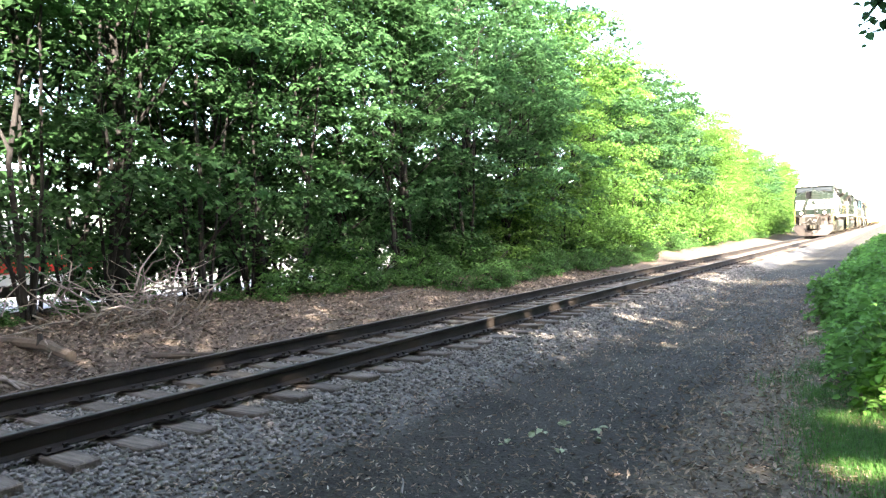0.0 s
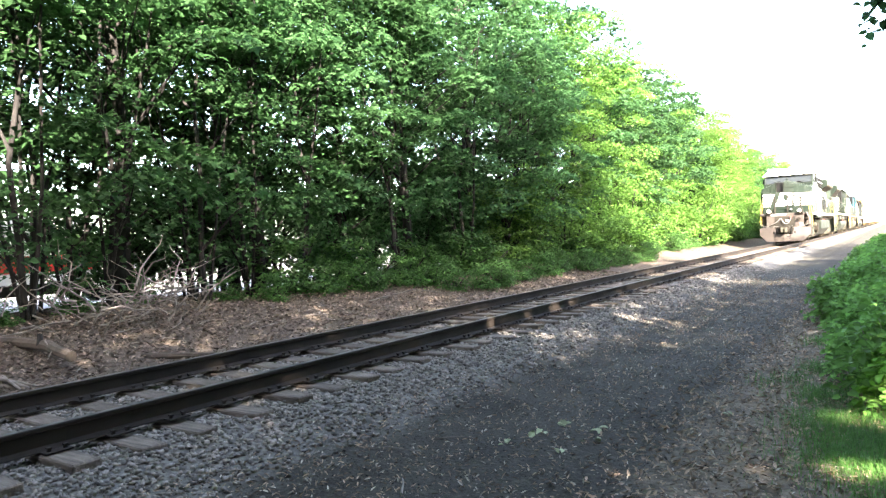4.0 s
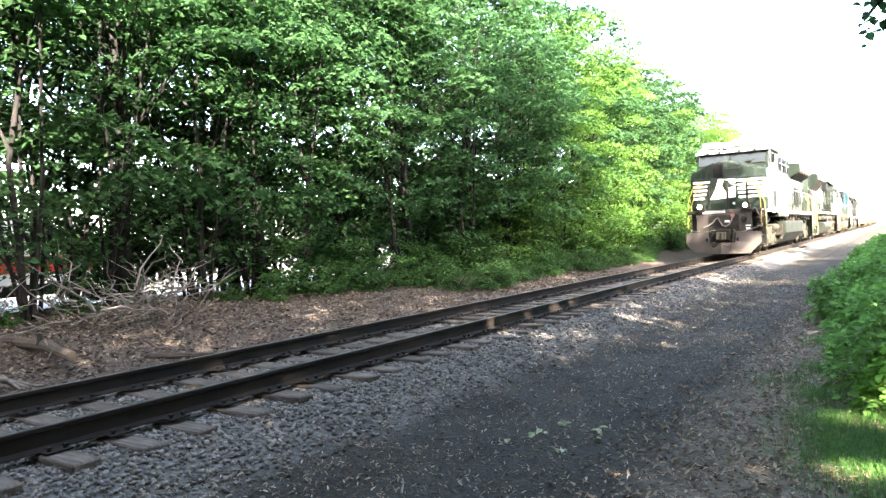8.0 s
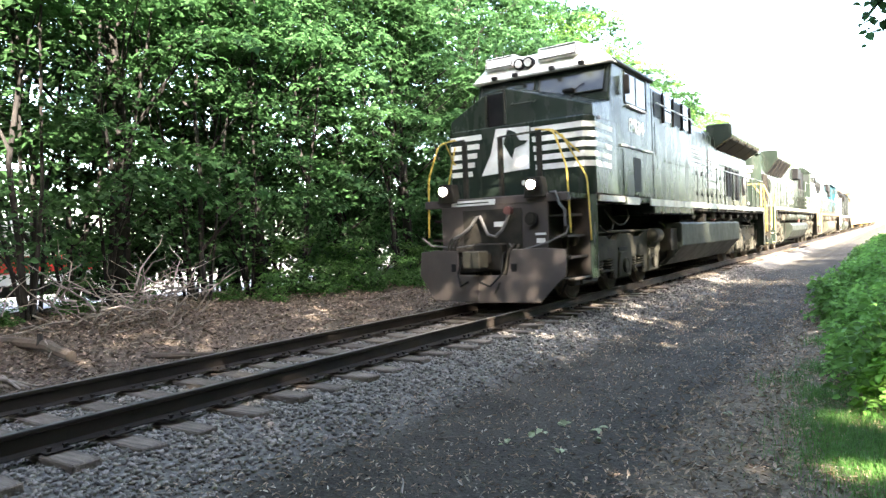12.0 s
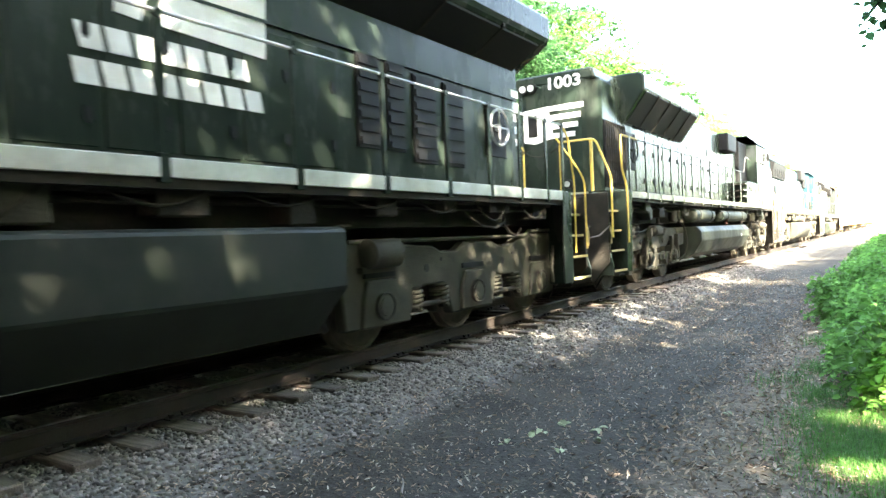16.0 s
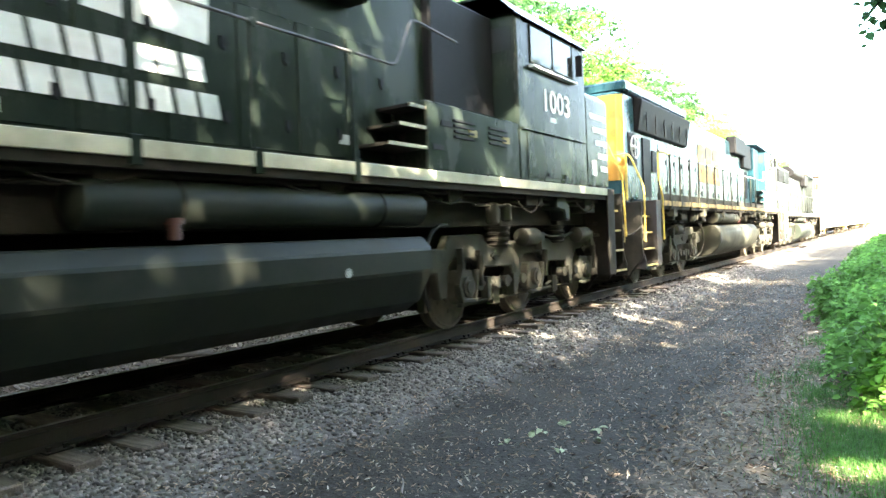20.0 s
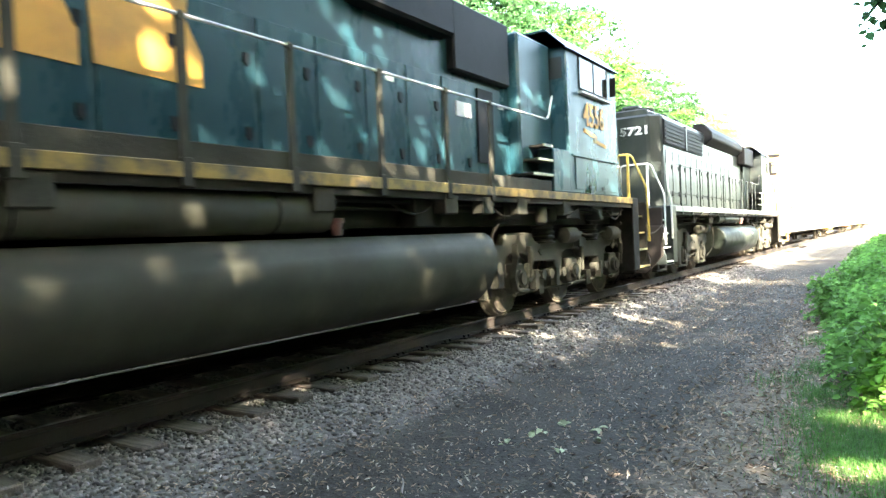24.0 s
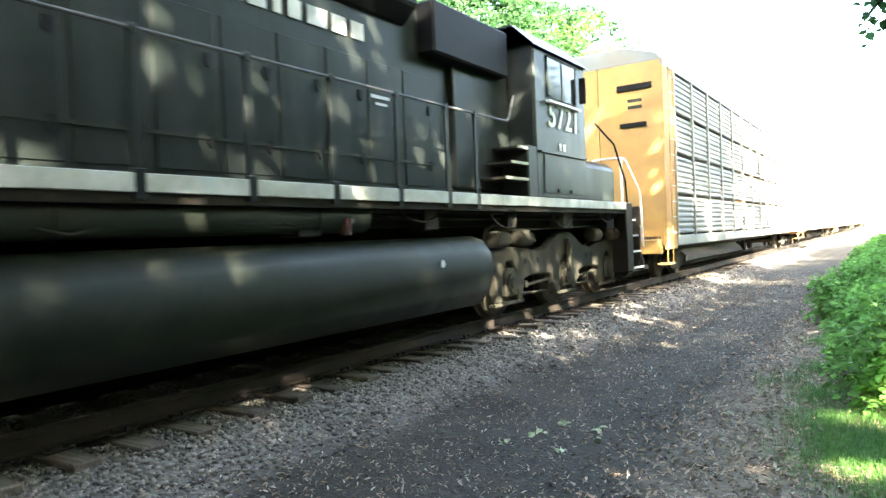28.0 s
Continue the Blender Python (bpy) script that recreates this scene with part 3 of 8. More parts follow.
dark = [(-15.4, 8.6, 0.7), (-13.9, 15.2, 0.8), (-13.6, 19.0, 0.8), (-14.9, 10.4, 0.8), (-14.2, 22.5, 0.9), (-17.8, 14.8, 0.9)] + [(-17.2 + rt.uniform(-0.8, 0.8), 17.0 + 2.9 * i, rt.uniform(0.8, 1.1)) for i in range(12)]
# unseen low row behind the camera, added for the same darker reflections
dark += [(-12.6 + rt.uniform(-0.6, 0.6), 0.5 - 2.6 * i, rt.uniform(0.8, 1.1)) for i in range(11)]
plant(low_dark, dark, group="trees along the track")
plant(low_tree, low, group="trees along the track")
sh = [(-11.3 + rt.uniform(-0.7, 0.5), 10.5 + i * 1.35 + rt.uniform(-0.4, 0.4), rt.uniform(0.35, 0.8) * (0.8 if i < 9 else 1.0)) for i in range(48)]
sh += [(-12.0 + rt.uniform(-0.5, 0.4), 11.5 + i * 1.1 + rt.uniform(-0.4, 0.4), rt.uniform(0.5, 0.9)) for i in range(19)]
sh += [(-10.1 + rt.uniform(-0.3, 0.3), 15.5 + i * 0.95, rt.uniform(0.3, 0.55)) for i in range(20)]
sh += [(-12.6 + rt.uniform(-0.6, 0.6), 5 + i * 1.5, rt.uniform(0.3, 0.42)) for i in range(4)]
plant(shrub, sh, group="undergrowth along the track")

# ---- unseen trees beside the path, added to shade it and darken reflections ----
rsd = np.random.RandomState(77)
tall = [(6.8 + rsd.uniform(-0.5, 0.5), -23 + 4.2 * i + rsd.uniform(-0.5, 0.5), rsd.uniform(1.35, 1.5)) for i in range(5)]
plant(maple[2], tall, group="trees beside the path")
lifted = tree("unseen tall maple, its high crown added to shade the path", 27, 15.0, 6.3, 2.7, 46, 260, 0.13, 0.17, m_leaf_sun)
plant(lifted, [(8.9, 1.0, 1.36), (9.4, -3.6, 1.3), (6.2, 11.4, 1.05), (6.8, 15.2, 1.0), (6.3, 19.2, 1.05)], group="trees beside the path")
arching = tree("unseen leaning maple, its arching crown added to shade path and track", 30, 13.5, 7.9, 4.2, 60, 230, 0.15, 0.19, m_leaf_shade, lean=-1.75, spread=1.5)
for i, (x, y) in enumerate(((5.2, -11.0), (4.9, -6.4), (5.4, -2.0), (5.0, 2.2))):
    o = arching if i == 0 else copy_thing(arching, Matrix())
    o.matrix_basis = pose(x, y, float(ground_z(x, y)) - 0.02, 0, 0, (-8, 6, 10, -6, 3)[i])
    tagged(o, group="trees beside the path")
# crowns set out of view, high enough to shade the woods across the track
crest = tree("unseen very tall maple, its high crown added to shade the woods", 33, 21.0, 13.2, 3.6, 50, 170, 0.15, 0.24, m_leaf_shade, spread=1.5)
plant(low_tree, [(6.6, 3.4, 1.7), (6.9, 0.8, 1.65)], group="trees beside the path")
plant(crest, [(7.6, 4.0, 1.0), (8.0, 8.0, 1.05), (7.4, 12.2, 1.0)], group="trees beside the path")
# unseen low rows added to block sky from the train's reflections
plant(low_tree, [(8.3 + rsd.uniform(-0.5, 0.5), 4.5 + 2.5 * i, rsd.uniform(1.6, 1.85)) for i in range(10)], group="trees beside the path")
plant(low_tree, [(8.2 + rsd.uniform(-0.6, 0.6), -6 + 2.1 * i, rsd.uniform(1.1, 1.4)) for i in range(12)], group="trees beside the path")
shade = [(11.5, -24.0, 1.5), (11.0, -18.5, 1.5), (11.2, -14.0, 1.5), (11.8, -9.8, 1.5), (15.5, -12.0, 1.5)]
shade += [(9.5 + rsd.uniform(-0.8, 0.8), 20.5 + 5.5 * i, rsd.uniform(0.8, 1.0)) for i in range(5)]
shade += [(3.5 - 4.6 * i, -17.5 + rsd.uniform(-1.0, 1.0), rsd.uniform(1.4, 1.6)) for i in range(5)]
for k in range(2):
    plant(maple[k], shade[k::2], group="trees beside the path")
plant(low_tree, [(4.6 + rsd.uniform(-0.5, 0.9), 19 + 2.3 * i, rsd.uniform(0.9, 1.3)) for i in range(16)], group="trees beside the path")
plant(low_tree, [(15.5 + rsd.uniform(-0.8, 0.9), -22 + 2.2 * i, rsd.uniform(1.1, 1.5)) for i in range(18)], group="trees beside the path")
plant(low_tree, [(-11 + 2.2 * i, -11.0 + rsd.uniform(-0.8, 0.8), rsd.uniform(1.0, 1.3)) for i in range(9)], group="trees beside the path")

# maple whose leafy limb hangs over the path
br = tree("tall maple with a leafy limb hanging over the path", 28, 15.0, 6.3, 2.7, 58, 260, 0.13, 0.17, m_leaf_sun)
HX, HY = 5.6, 8.9
HZ = float(ground_z(HX, HY))
br.matrix_basis = pose(HX, HY, HZ)
tagged(br, group="trees beside the path")
part("limb", B().tube([Vector(p) - Vector((HX, HY, HZ)) for p in ((5.6, 8.9, 4.6), (4.6, 9.1, 5.3), (3.2, 9.2, 5.2), (1.6, 8.8, 4.6), (0.4, 8.4, 4.0), (-0.25, 8.1, 3.35))], 0.07, 7, 0.006), m_bark, br, "long dark drooping limb", smooth=True)
rb = np.random.RandomState(6)
cen = [(-0.03, 8.1, 3.45), (0.04, 8.3, 3.8), (0.4, 8.3, 4.0), (-0.10, 8.2, 3.28), (0.7, 8.5, 4.2), (-0.12, 8.2, 3.6)]
c, nn, sz = sprays(rb, cen, 16, 0.22, 0.09, 0.10)
v, q = leaves(c - np.array([HX, HY, HZ]), nn, sz, 9)
o = new("limb_leaves", raw_mesh("limb_leaves", v, q, m_leaf_shade))
o.parent = br


# ---- gaps in the crowns beside the path, through which the sun reaches track and path ----
def open_gaps():
    r = random.Random(9)
    spots = [(-1.66, 4.70, -0.4, 0.03), (-1.54, 4.67, -0.4, 0.05), (-1.42, 4.64, -0.4, 0.04), (-4.74, 13.8, -0.3, 0.09), (-4.5, 13.9, -0.3, 0.07), (-3.8, 10.76, -0.4, 0.05), (-3.5, 10.9, -0.4, 0.04),
             (-5.14, 4.75, -0.05, 0.07), (-4.72, 4.0, -0.3, 0.03), (-5.4, 7.2, 0, 0.08), (-5.23, 9.05, 0, 0.08), (-5.26, 11.5, 0, 0.09), (-5.13, 4.2, -0.1, 0.06), (-9.9, 9.4, -0.1, 0.14), (-10.2, 7.6, 0.0, 0.13), (-9.4, 7.0, -0.2, 0.12), (-9.6, 6.2, -0.2, 0.10), (-8.9, 12.5, -0.3, 0.12),
             (-4.6, 6.66, 2.92, 0.05), (-4.6, 6.7, 2.78, 0.05), (-4.6, 7.3, 2.9, 0.05), (-4.6, 3.73, 1.18, 0.05), (-4.6, 2.94, 1.1, 0.06), (-4.6, 12.5, 0.85, 0.07), (-4.6, 2.72, 2.52, 0.06), (-4.6, 3.8, 2.5, 0.05), (-4.6, 5.05, 3.34, 0.05), (-4.6, 9.2, 3.66, 0.06)]
    spots += [(-4.7, r.uniform(2, 18), r.uniform(0.3, 4.0), r.uniform(0.02, 0.05)) for _ in range(60)]
    spots += [(-4.7, r.uniform(1.4, 7.0), r.uniform(2.0, 4.6), r.uniform(0.03, 0.065)) for _ in range(24)]
    spots += [(r.uniform(-5.2, -0.6), r.uniform(4, 22), -0.35, r.uniform(0.0, 0.03)) for _ in range(30)]
    spots += [(r.uniform(-11, -7.5), r.uniform(4, 16), -0.2, r.uniform(0.04, 0.09)) for _ in range(16)]
    spots += [(r.uniform(0.2, 0.95), r.uniform(5.0, 11.5), r.uniform(0.0, 0.7), r.uniform(0.07, 0.15)) for _ in range(46)]
    spots += [(r.uniform(-0.1, 0.5), r.uniform(4.8, 6.8), -0.25, r.uniform(0.08, 0.14)) for _ in range(12)]
    spots = np.array([(x + r.gauss(0, 0.9) * g, y + r.gauss(0, 0.9) * g, z + (r.gauss(0, 0.9) * g if z > 0.1 else 0), g * r.uniform(0.3, 0.7)) for x, y, z, g in spots for _ in range(3)])
    way = np.array(SUN_TO)
    for crown in [o for o in bpy.data.objects if o.name.split(".")[0] == "crown" and o.parent.location.x > 2]:
        me = crown.data
        v = np.empty(len(me.vertices) * 3, np.float32)
        me.vertices.foreach_get("co", v)
        n_ = 12 if len(me.loops) == len(me.vertices) else 6
        v = v.reshape(-1, n_, 3)
        m = np.array(crown.parent.matrix_basis)
        c = v.mean(1) @ m[:3, :3].T + m[:3, 3]
        mid = c.mean(0)
        gone = np.zeros(len(c), bool)
        for x, y, z, rad in spots:
            p = np.array((x, y, z))
            if np.linalg.norm(np.cross(mid - p, way)) < 7:
                gone |= np.linalg.norm(np.cross(c - p, way), axis=1) < rad + 0.045
        if gone.any():
            keep_ = v[~gone].reshape(-1, 3)
            k_ = n_ * np.arange(len(keep_) // n_)[:, None]
            faces = ((0, 1, 2, 3), (0, 3, 4, 5)) if n_ == 6 else ((0, 1, 2, 3), (4, 5, 6, 7), (8, 9, 10, 11))
            crown.data = raw_mesh("crown", keep_, np.concatenate([k_ + np.array([f]) for f in faces]), me.materials[0])


open_gaps()

# ---- bushes beside the path ----
def bush(seed, label, r_, h_, count, size):
    r = np.random.RandomState(seed)
    t = thing("bush", label, "bush")
    b = B()
    cs = []
    for i in range(16):
        a, d = r.uniform(0, 6.28), r_ * math.sqrt(r.rand())
        top = h_ * r.uniform(0.6, 1.0) * (1 - 0.35 * (d / r_) ** 2)
        cs += [(d * math.cos(a), d * math.sin(a), top * f) for f in (0.35, 0.65, 0.95)]
        b.tube([(d * math.cos(a) * 0.4, d * math.sin(a) * 0.4, -0.05), (d * math.cos(a) * 0.8, d * math.sin(a) * 0.8, top * 0.5), (d * math.cos(a), d * math.sin(a), top)], 0.008, 5, 0.003)
    part("stems", b, m_deadwood, t)
    c, nn, sz = sprays(r, cs, count, 0.26, 0.07, size, 0.6)
    v, q = leaves(c, nn, sz, seed, 0.3, 1.15)
    o = new("leaves", raw_mesh("leaves", v, q, m_leafb))
    o.parent = t
    return t


bushes = [bush(41, "bright green leafy bush at the path's edge", 0.7, 1.0, 96, 0.066), bush(42, "bright green leafy bush at the path's edge", 0.8, 1.15, 104, 0.070)]
rb = np.random.RandomState(8)
spots = [[], []]
for i in range(30):
    y = 7.6 + i * 0.85 + max(0, i - 14) * 0.5
    spots[i % 2].append((0.05 + max(0, min(0.26, (14 - y) * 0.05)) - 0.016 * y + rb.uniform(-0.12, 0.1), y, rb.uniform(0.85, 1.1)))
    if i % 2:
        spots[(i + 1) % 2].append((0.95 + rb.uniform(-0.2, 0.4), y + 0.4, rb.uniform(0.95, 1.25)))
for k in range(2):
    plant(bushes[k], spots[k], group="bushes beside the path")


# ---- grass ----
def grass(name, pts, seed, label, hmin, hmax):
    r = np.random.RandomState(seed)
    n = len(pts)
    h = r.uniform(hmin, hmax, n)
    a, lean = r.uniform(0, 6.28, n), r.uniform(0.4, 1.3, n)
    d = np.stack([np.cos(a), np.sin(a), 0 * a], -1)
    w = np.stack([-np.sin(a), np.cos(a), 0 * a], -1) * r.uniform(0.0011, 0.0024, n)[:, None]
    up = np.array([0, 0, 1.0])
    p = np.asarray(pts)
    mid = p + up * (h * 0.6)[:, None] + d * (h * lean * 0.3)[:, None]
    tip = p + up * (h * (1 - 0.35 * lean))[:, None] + d * (h * lean * 0.9)[:, None]
    v = np.stack([p - w, p + w, mid + w * 0.8, mid - w * 0.8, tip + w * 0.1, tip - w * 0.1], 1).reshape(-1, 3)
    base = 6 * np.arange(n)[:, None]
    q = np.concatenate([base + np.array([[0, 1, 2, 3]]), base + np.array([[3, 2, 4, 5]])])
    return tagged(new(name, raw_mesh(name, v, q, m_grass)), label, "grass", kind="stuff")


rg = np.random.RandomState(14)
gx, gy = [], []
for cx, cy, rad, cnt in ((-0.25, 5.9, 0.45, 2600), (0.1, 5.1, 0.5, 1800), (-0.55, 6.6, 0.3, 900), (-0.62, 7.6, 0.28, 900), (-0.75, 9.0, 0.25, 500), (0.3, 6.4, 0.7, 1500), (-0.85, 11.0, 0.3, 400), (-0.95, 14.0, 0.3, 400), (-1.0, 18.0, 0.4, 400), (-0.95, 8.4, 0.2, 120), (-1.2, 8.0, 0.25, 80)):
    gx.append(rg.normal(cx, rad * 0.55, int(cnt * 1.3))), gy.append(rg.normal(cy, rad * 0.8, int(cnt * 1.3)))
gx, gy = np.concatenate(gx), np.concatenate(gy)
grass("grass", np.stack([gx, gy, ground_z(gx, gy)], -1), 3, "fine bright green grass tufts at the path's edge", 0.05, 0.19)

# ---- fallen leaves, chips ----
def scatter(name, label, x, y, smin, smax, material, seed, up=0.5, lift=0.012, long=1.3, wide=1.0):
    r = np.random.RandomState(seed)
    c = np.stack([x, y, ground_z(x, y) + lift + r.uniform(0, 0.02, len(x))], -1)
    nn = np.stack([r.normal(0, up, len(x)), r.normal(0, up, len(x)), np.ones(len(x))], -1)
    v, q = leaves(c, nn, r.uniform(smin, smax, len(x)), seed, 0.3, long, wide)
    return tagged(new(name, raw_mesh(name, v, q, material)), label, "fallen leaves", kind="stuff")


rl = np.random.RandomState(19)
n = 62000
lx, ly = rl.uniform(-14.5, -7.7, n), -3.0 + 28 * rl.rand(n) ** 1.3
k = rl.rand(n) < np.clip((-7.5 - lx) / 1.6, 0, 1)
scatter("leaf_litter", "brown dry leaves and twigs under the trees", lx[k], ly[k], 0.022, 0.062, m_litter, 2, 0.45, long=1.5, wide=0.8)
n = 13000
lx, ly = rl.uniform(-4.4, -0.3, n), 2.6 + 26 * rl.rand(n) ** 1.5
k = rl.rand(n) < np.where(lx > -1.3, 1.0, 0.42)
scatter("leaf_chips", "pale dry leaf bits scattered over the path", lx[k], ly[k], 0.010, 0.034, m_chip, 3, 0.4, long=1.9, wide=0.6)
n = 12000
lx, ly = rl.uniform(-4.3, -0.4, n), 2.5 + 22 * rl.rand(n) ** 1.5
scatter("leaf_crumbs", "crumbled brown leaf bits over the path", lx, ly, 0.010, 0.032, m_dryleaf, 14, 0.4, long=1.9, wide=0.5)
n = 14000
lx, ly = rl.uniform(-2.2, 0.4, n), 2.6 + 16 * rl.rand(n) ** 1.3
k = rl.rand(n) < np.clip((lx + 2.2) / 1.2, 0, 1)
scatter("dry_leaves", "brown dry leaves along the path's edge", lx[k], ly[k], 0.016, 0.044, m_dryleaf, 4, 0.5, long=1.7, wide=0.7)
lx, ly = np.array([-2.68, -2.62, -2.55, -2.2, -2.15, -2.3, -2.75, -1.2, -1.35]), np.array([5.2, 5.28, 5.6, 5.55, 5.3, 4.9, 4.9, 7.4, 6.6])
scatter("green_leaves", "faded pale green maple leaves lying on the path", np.repeat(lx, 3) + rl.normal(0, 0.03, 27), np.repeat(ly, 3) + rl.normal(0, 0.03, 27), 0.04, 0.08, m_paleleaf, 5, 0.4)


# ---- dead wood under the trees ----
def deadwood(name, label, x, y, make, category="dead wood"):
    t = thing(name, label, category, m=pose(x, y, float(ground_z(x, y))))
    make(t)
    return t


def brush(t):
    r = random.Random(3)
    for i in range(110):
        a, l = r.uniform(0, 6.28), r.uniform(0.5, 1.35)
        p0 = Vector((r.gauss(0, 0.40), r.gauss(0, 0.85), r.uniform(0.05, 0.75)))
        d = Vector((math.cos(a) * 0.8, math.sin(a), r.uniform(-0.15, 0.95))) * l
        pts = [p0 + d * f + Vector((r.gauss(0, 0.05), r.gauss(0, 0.05), r.gauss(0, 0.05) - 0.4 * f * f * l * 0.5)) for f in (0, 0.25, 0.5, 0.75, 1)]
        for p in pts:
            p.z = max(p.z, 0.01)
        part("dead_branch", B().tube(pts, r.uniform(0.009, 0.022), 5, 0.004), m_deadwood, t, smooth=True)


deadwood("brush_pile", "heap of bare grey-brown dead branches under the trees", -10.9, 6.1, brush)
deadwood("fallen_log", "weathered bent log lying beside the track", -10.2, 4.55, lambda t: (part("log", B().tube([(-1.6, -0.2, 0.10), (-0.6, 0.0, 0.12), (0.3, 0.05, 0.12), (0.7, -0.05, 0.10), (1.25, -0.12, 0.06)], 0.09, 9, 0.07), m_log, t, smooth=True), part("stub", B().tube([(0.15, 0.0, 0.12), (0.1, 0.03, 0.28)], 0.05, 7, 0.03), m_bark, t), part("twig", B().tube([(0.3, 0, 0.2), (0.7, -0.1, 0.1), (1.0, -0.3, 0.03)], 0.012, 5, 0.006), m_deadwood, t)))
deadwood("fallen_branch", "pale stripped branch lying on leaf litter", -9.0, 3.7, lambda t: [part("dead_branch", B().tube([(-1.4, -0.1 + 0.1 * k, 0.05), (-0.4, 0.05 * k, 0.08), (0.5, 0.12 - 0.1 * k, 0.04)], 0.035, 6, 0.012), m_deadwood, t, smooth=True) for k in range(3)])
deadwood("fallen_log", "grey rotten log half sunk in litter", -8.7, 5.9, lambda t: part("log", B().tube([(-0.55, -0.3, 0.04), (0, 0, 0.05), (0.5, 0.38, 0.03)], 0.06, 8, 0.045), m_log, t, smooth=True))
deadwood("fallen_branch", "fallen pole leaning over leaf litter", -12.4, 4.3, lambda t: part("dead_branch", B().tube([(-1.4, -0.4, 0.1), (0, 0, 0.14), (1.2, 0.2, 0.1)], 0.05, 7, 0.03), m_log, t, smooth=True))
deadwood("fallen_branch", "thin bare branch lying at the foot of the bushes", -9.9, 13.2, lambda t: part("dead_branch", B().tube([(-0.6, -1.0, 0.05), (0, 0, 0.25), (0.3, 1.2, 0.06)], 0.02, 6, 0.006), m_deadwood, t, smooth=True))
for i, (x, y, a, l) in enumerate(((-3.55, 4.3, 0.3, 0.55), (-3.3, 4.9, 0.6, 0.35), (-4.2, 3.1, 0.9, 0.4), (-1.75, 8.5, 1.4, 0.5), (-2.95, 3.7, 2.2, 0.3))):
    deadwood("twig", "thin pale twig lying on the ground", x, y, lambda t: part("stick", B().tube([(-l / 2 * math.cos(a), -l / 2 * math.sin(a), 0.02), (0, 0.02, 0.03), (l / 2 * math.cos(a), l / 2 * math.sin(a), 0.018)], 0.009, 5, 0.005), m_deadwood, t), "twig")


rw = np.random.RandomState(5)
for i in range(60):
    x, y, a, l = rw.uniform(-12.5, -8.0), rw.uniform(3.0, 14.0), rw.uniform(0, 3.14), rw.uniform(0.25, 0.8)
    deadwood("twig", "thin dry twig lying in leaf litter", x, y, lambda t: part("stick", B().tube([(-l / 2 * math.cos(a), -l / 2 * math.sin(a), 0.03), (0, 0.03, 0.05), (l / 2 * math.cos(a), l / 2 * math.sin(a), 0.03)], 0.009, 5, 0.004), m_deadwood, t), "twig")

# ---- parked truck beyond the trees ----
def parked_truck(x, y):
    z = float(ground_z(x, y))
    t = thing("box_truck", "white parked box truck with a red side band", "truck", m=pose(x, y, z, 0, 0, 90))
    part("cargo_box", B().box(-4.2, 2.2, -1.2, 1.2, 0.95, 3.3), m_white, t, "white cargo box", bevel=0.03)
    part("side_band", B().box(-4.1, 2.1, -1.215, -1.2, 1.35, 1.95), m_red, t, "red side band")
    part("side_band", B().box(-4.1, 2.1, 1.2, 1.215, 1.35, 1.95), m_red, t, "red side band")
    part("cab", B().prism([(2.25, 0.6), (4.2, 0.6), (4.2, 1.5), (3.7, 2.4), (2.25, 2.45)], "y", -1.1, 1.1), m_white, t, "white truck cab", bevel=0.04)
    for s in (-1, 1):
        part("cab_window", B().prism([(2.6, 1.6), (3.8, 1.6), (3.5, 2.25), (2.6, 2.3)], "y", s * 1.1 - 0.006, s * 1.1 + 0.006), m_glass, t)
        for xx in (-2.6, 3.1):
            w = part("wheel", B().cyl((xx, s * 0.98, 0.45), "y", 0.28, 0.45, 24), m_grille, t, "black truck tyre", smooth=True)
            part("rim", B().cyl((xx, s * 1.125, 0.45), "y", 0.02, 0.24, 18), m_pale, w)
    part("chassis", B().box(-4.1, 4.0, -0.5, 0.5, 0.5, 0.95), m_under, t)


parked_truck(-26.5, 11.6)

n = 7000
gx, gy = rl.uniform(-4.3, -0.4, n), 2.5 + 20 * rl.rand(n) ** 1.6
tagged(stones("path_grit", np.stack([gx, gy, ground_z(gx, gy), rl.uniform(0.003, 0.010, n) * (1 + 0.03 * gy)], -1), 8, mat("cinder_grit", (0.055, 0.052, 0.048), 0.9, var=0.2, scale=30, bump=0.2, island=0.85), "small dark cinders and grit over the path"), category="grit")


# loose bits that carry on behind the camera
n = 9000
lx, ly = rl.uniform(-4.3, 3.0, n), rl.uniform(-9.0, 2.8, n)
scatter("leaf_bits", "crumbled brown leaf bits over path and verge", lx, ly, 0.012, 0.045, m_litter, 21, 0.45, long=1.7, wide=0.6)
lx, ly = rl.uniform(-8.4, -4.0, n), rl.uniform(-9.0, 1.4, n)
k = (np.abs(lx - RX[0]) > 0.06) & (np.abs(lx - RX[1]) > 0.06)
lx, ly = lx[k], ly[k]
stones("ballast_stones", np.stack([lx, ly, ground_z(lx, ly), rl.uniform(0.018, 0.04, len(lx))], -1), 15, m_stone, "loose grey crushed stone ballast beside and between the rails")


# ---- train: every vehicle stands at its centre on the rail head, +y to its rear, +x towards the path ----
TRAIN, WHEELS = [], []
WHEEL_R = 0.533


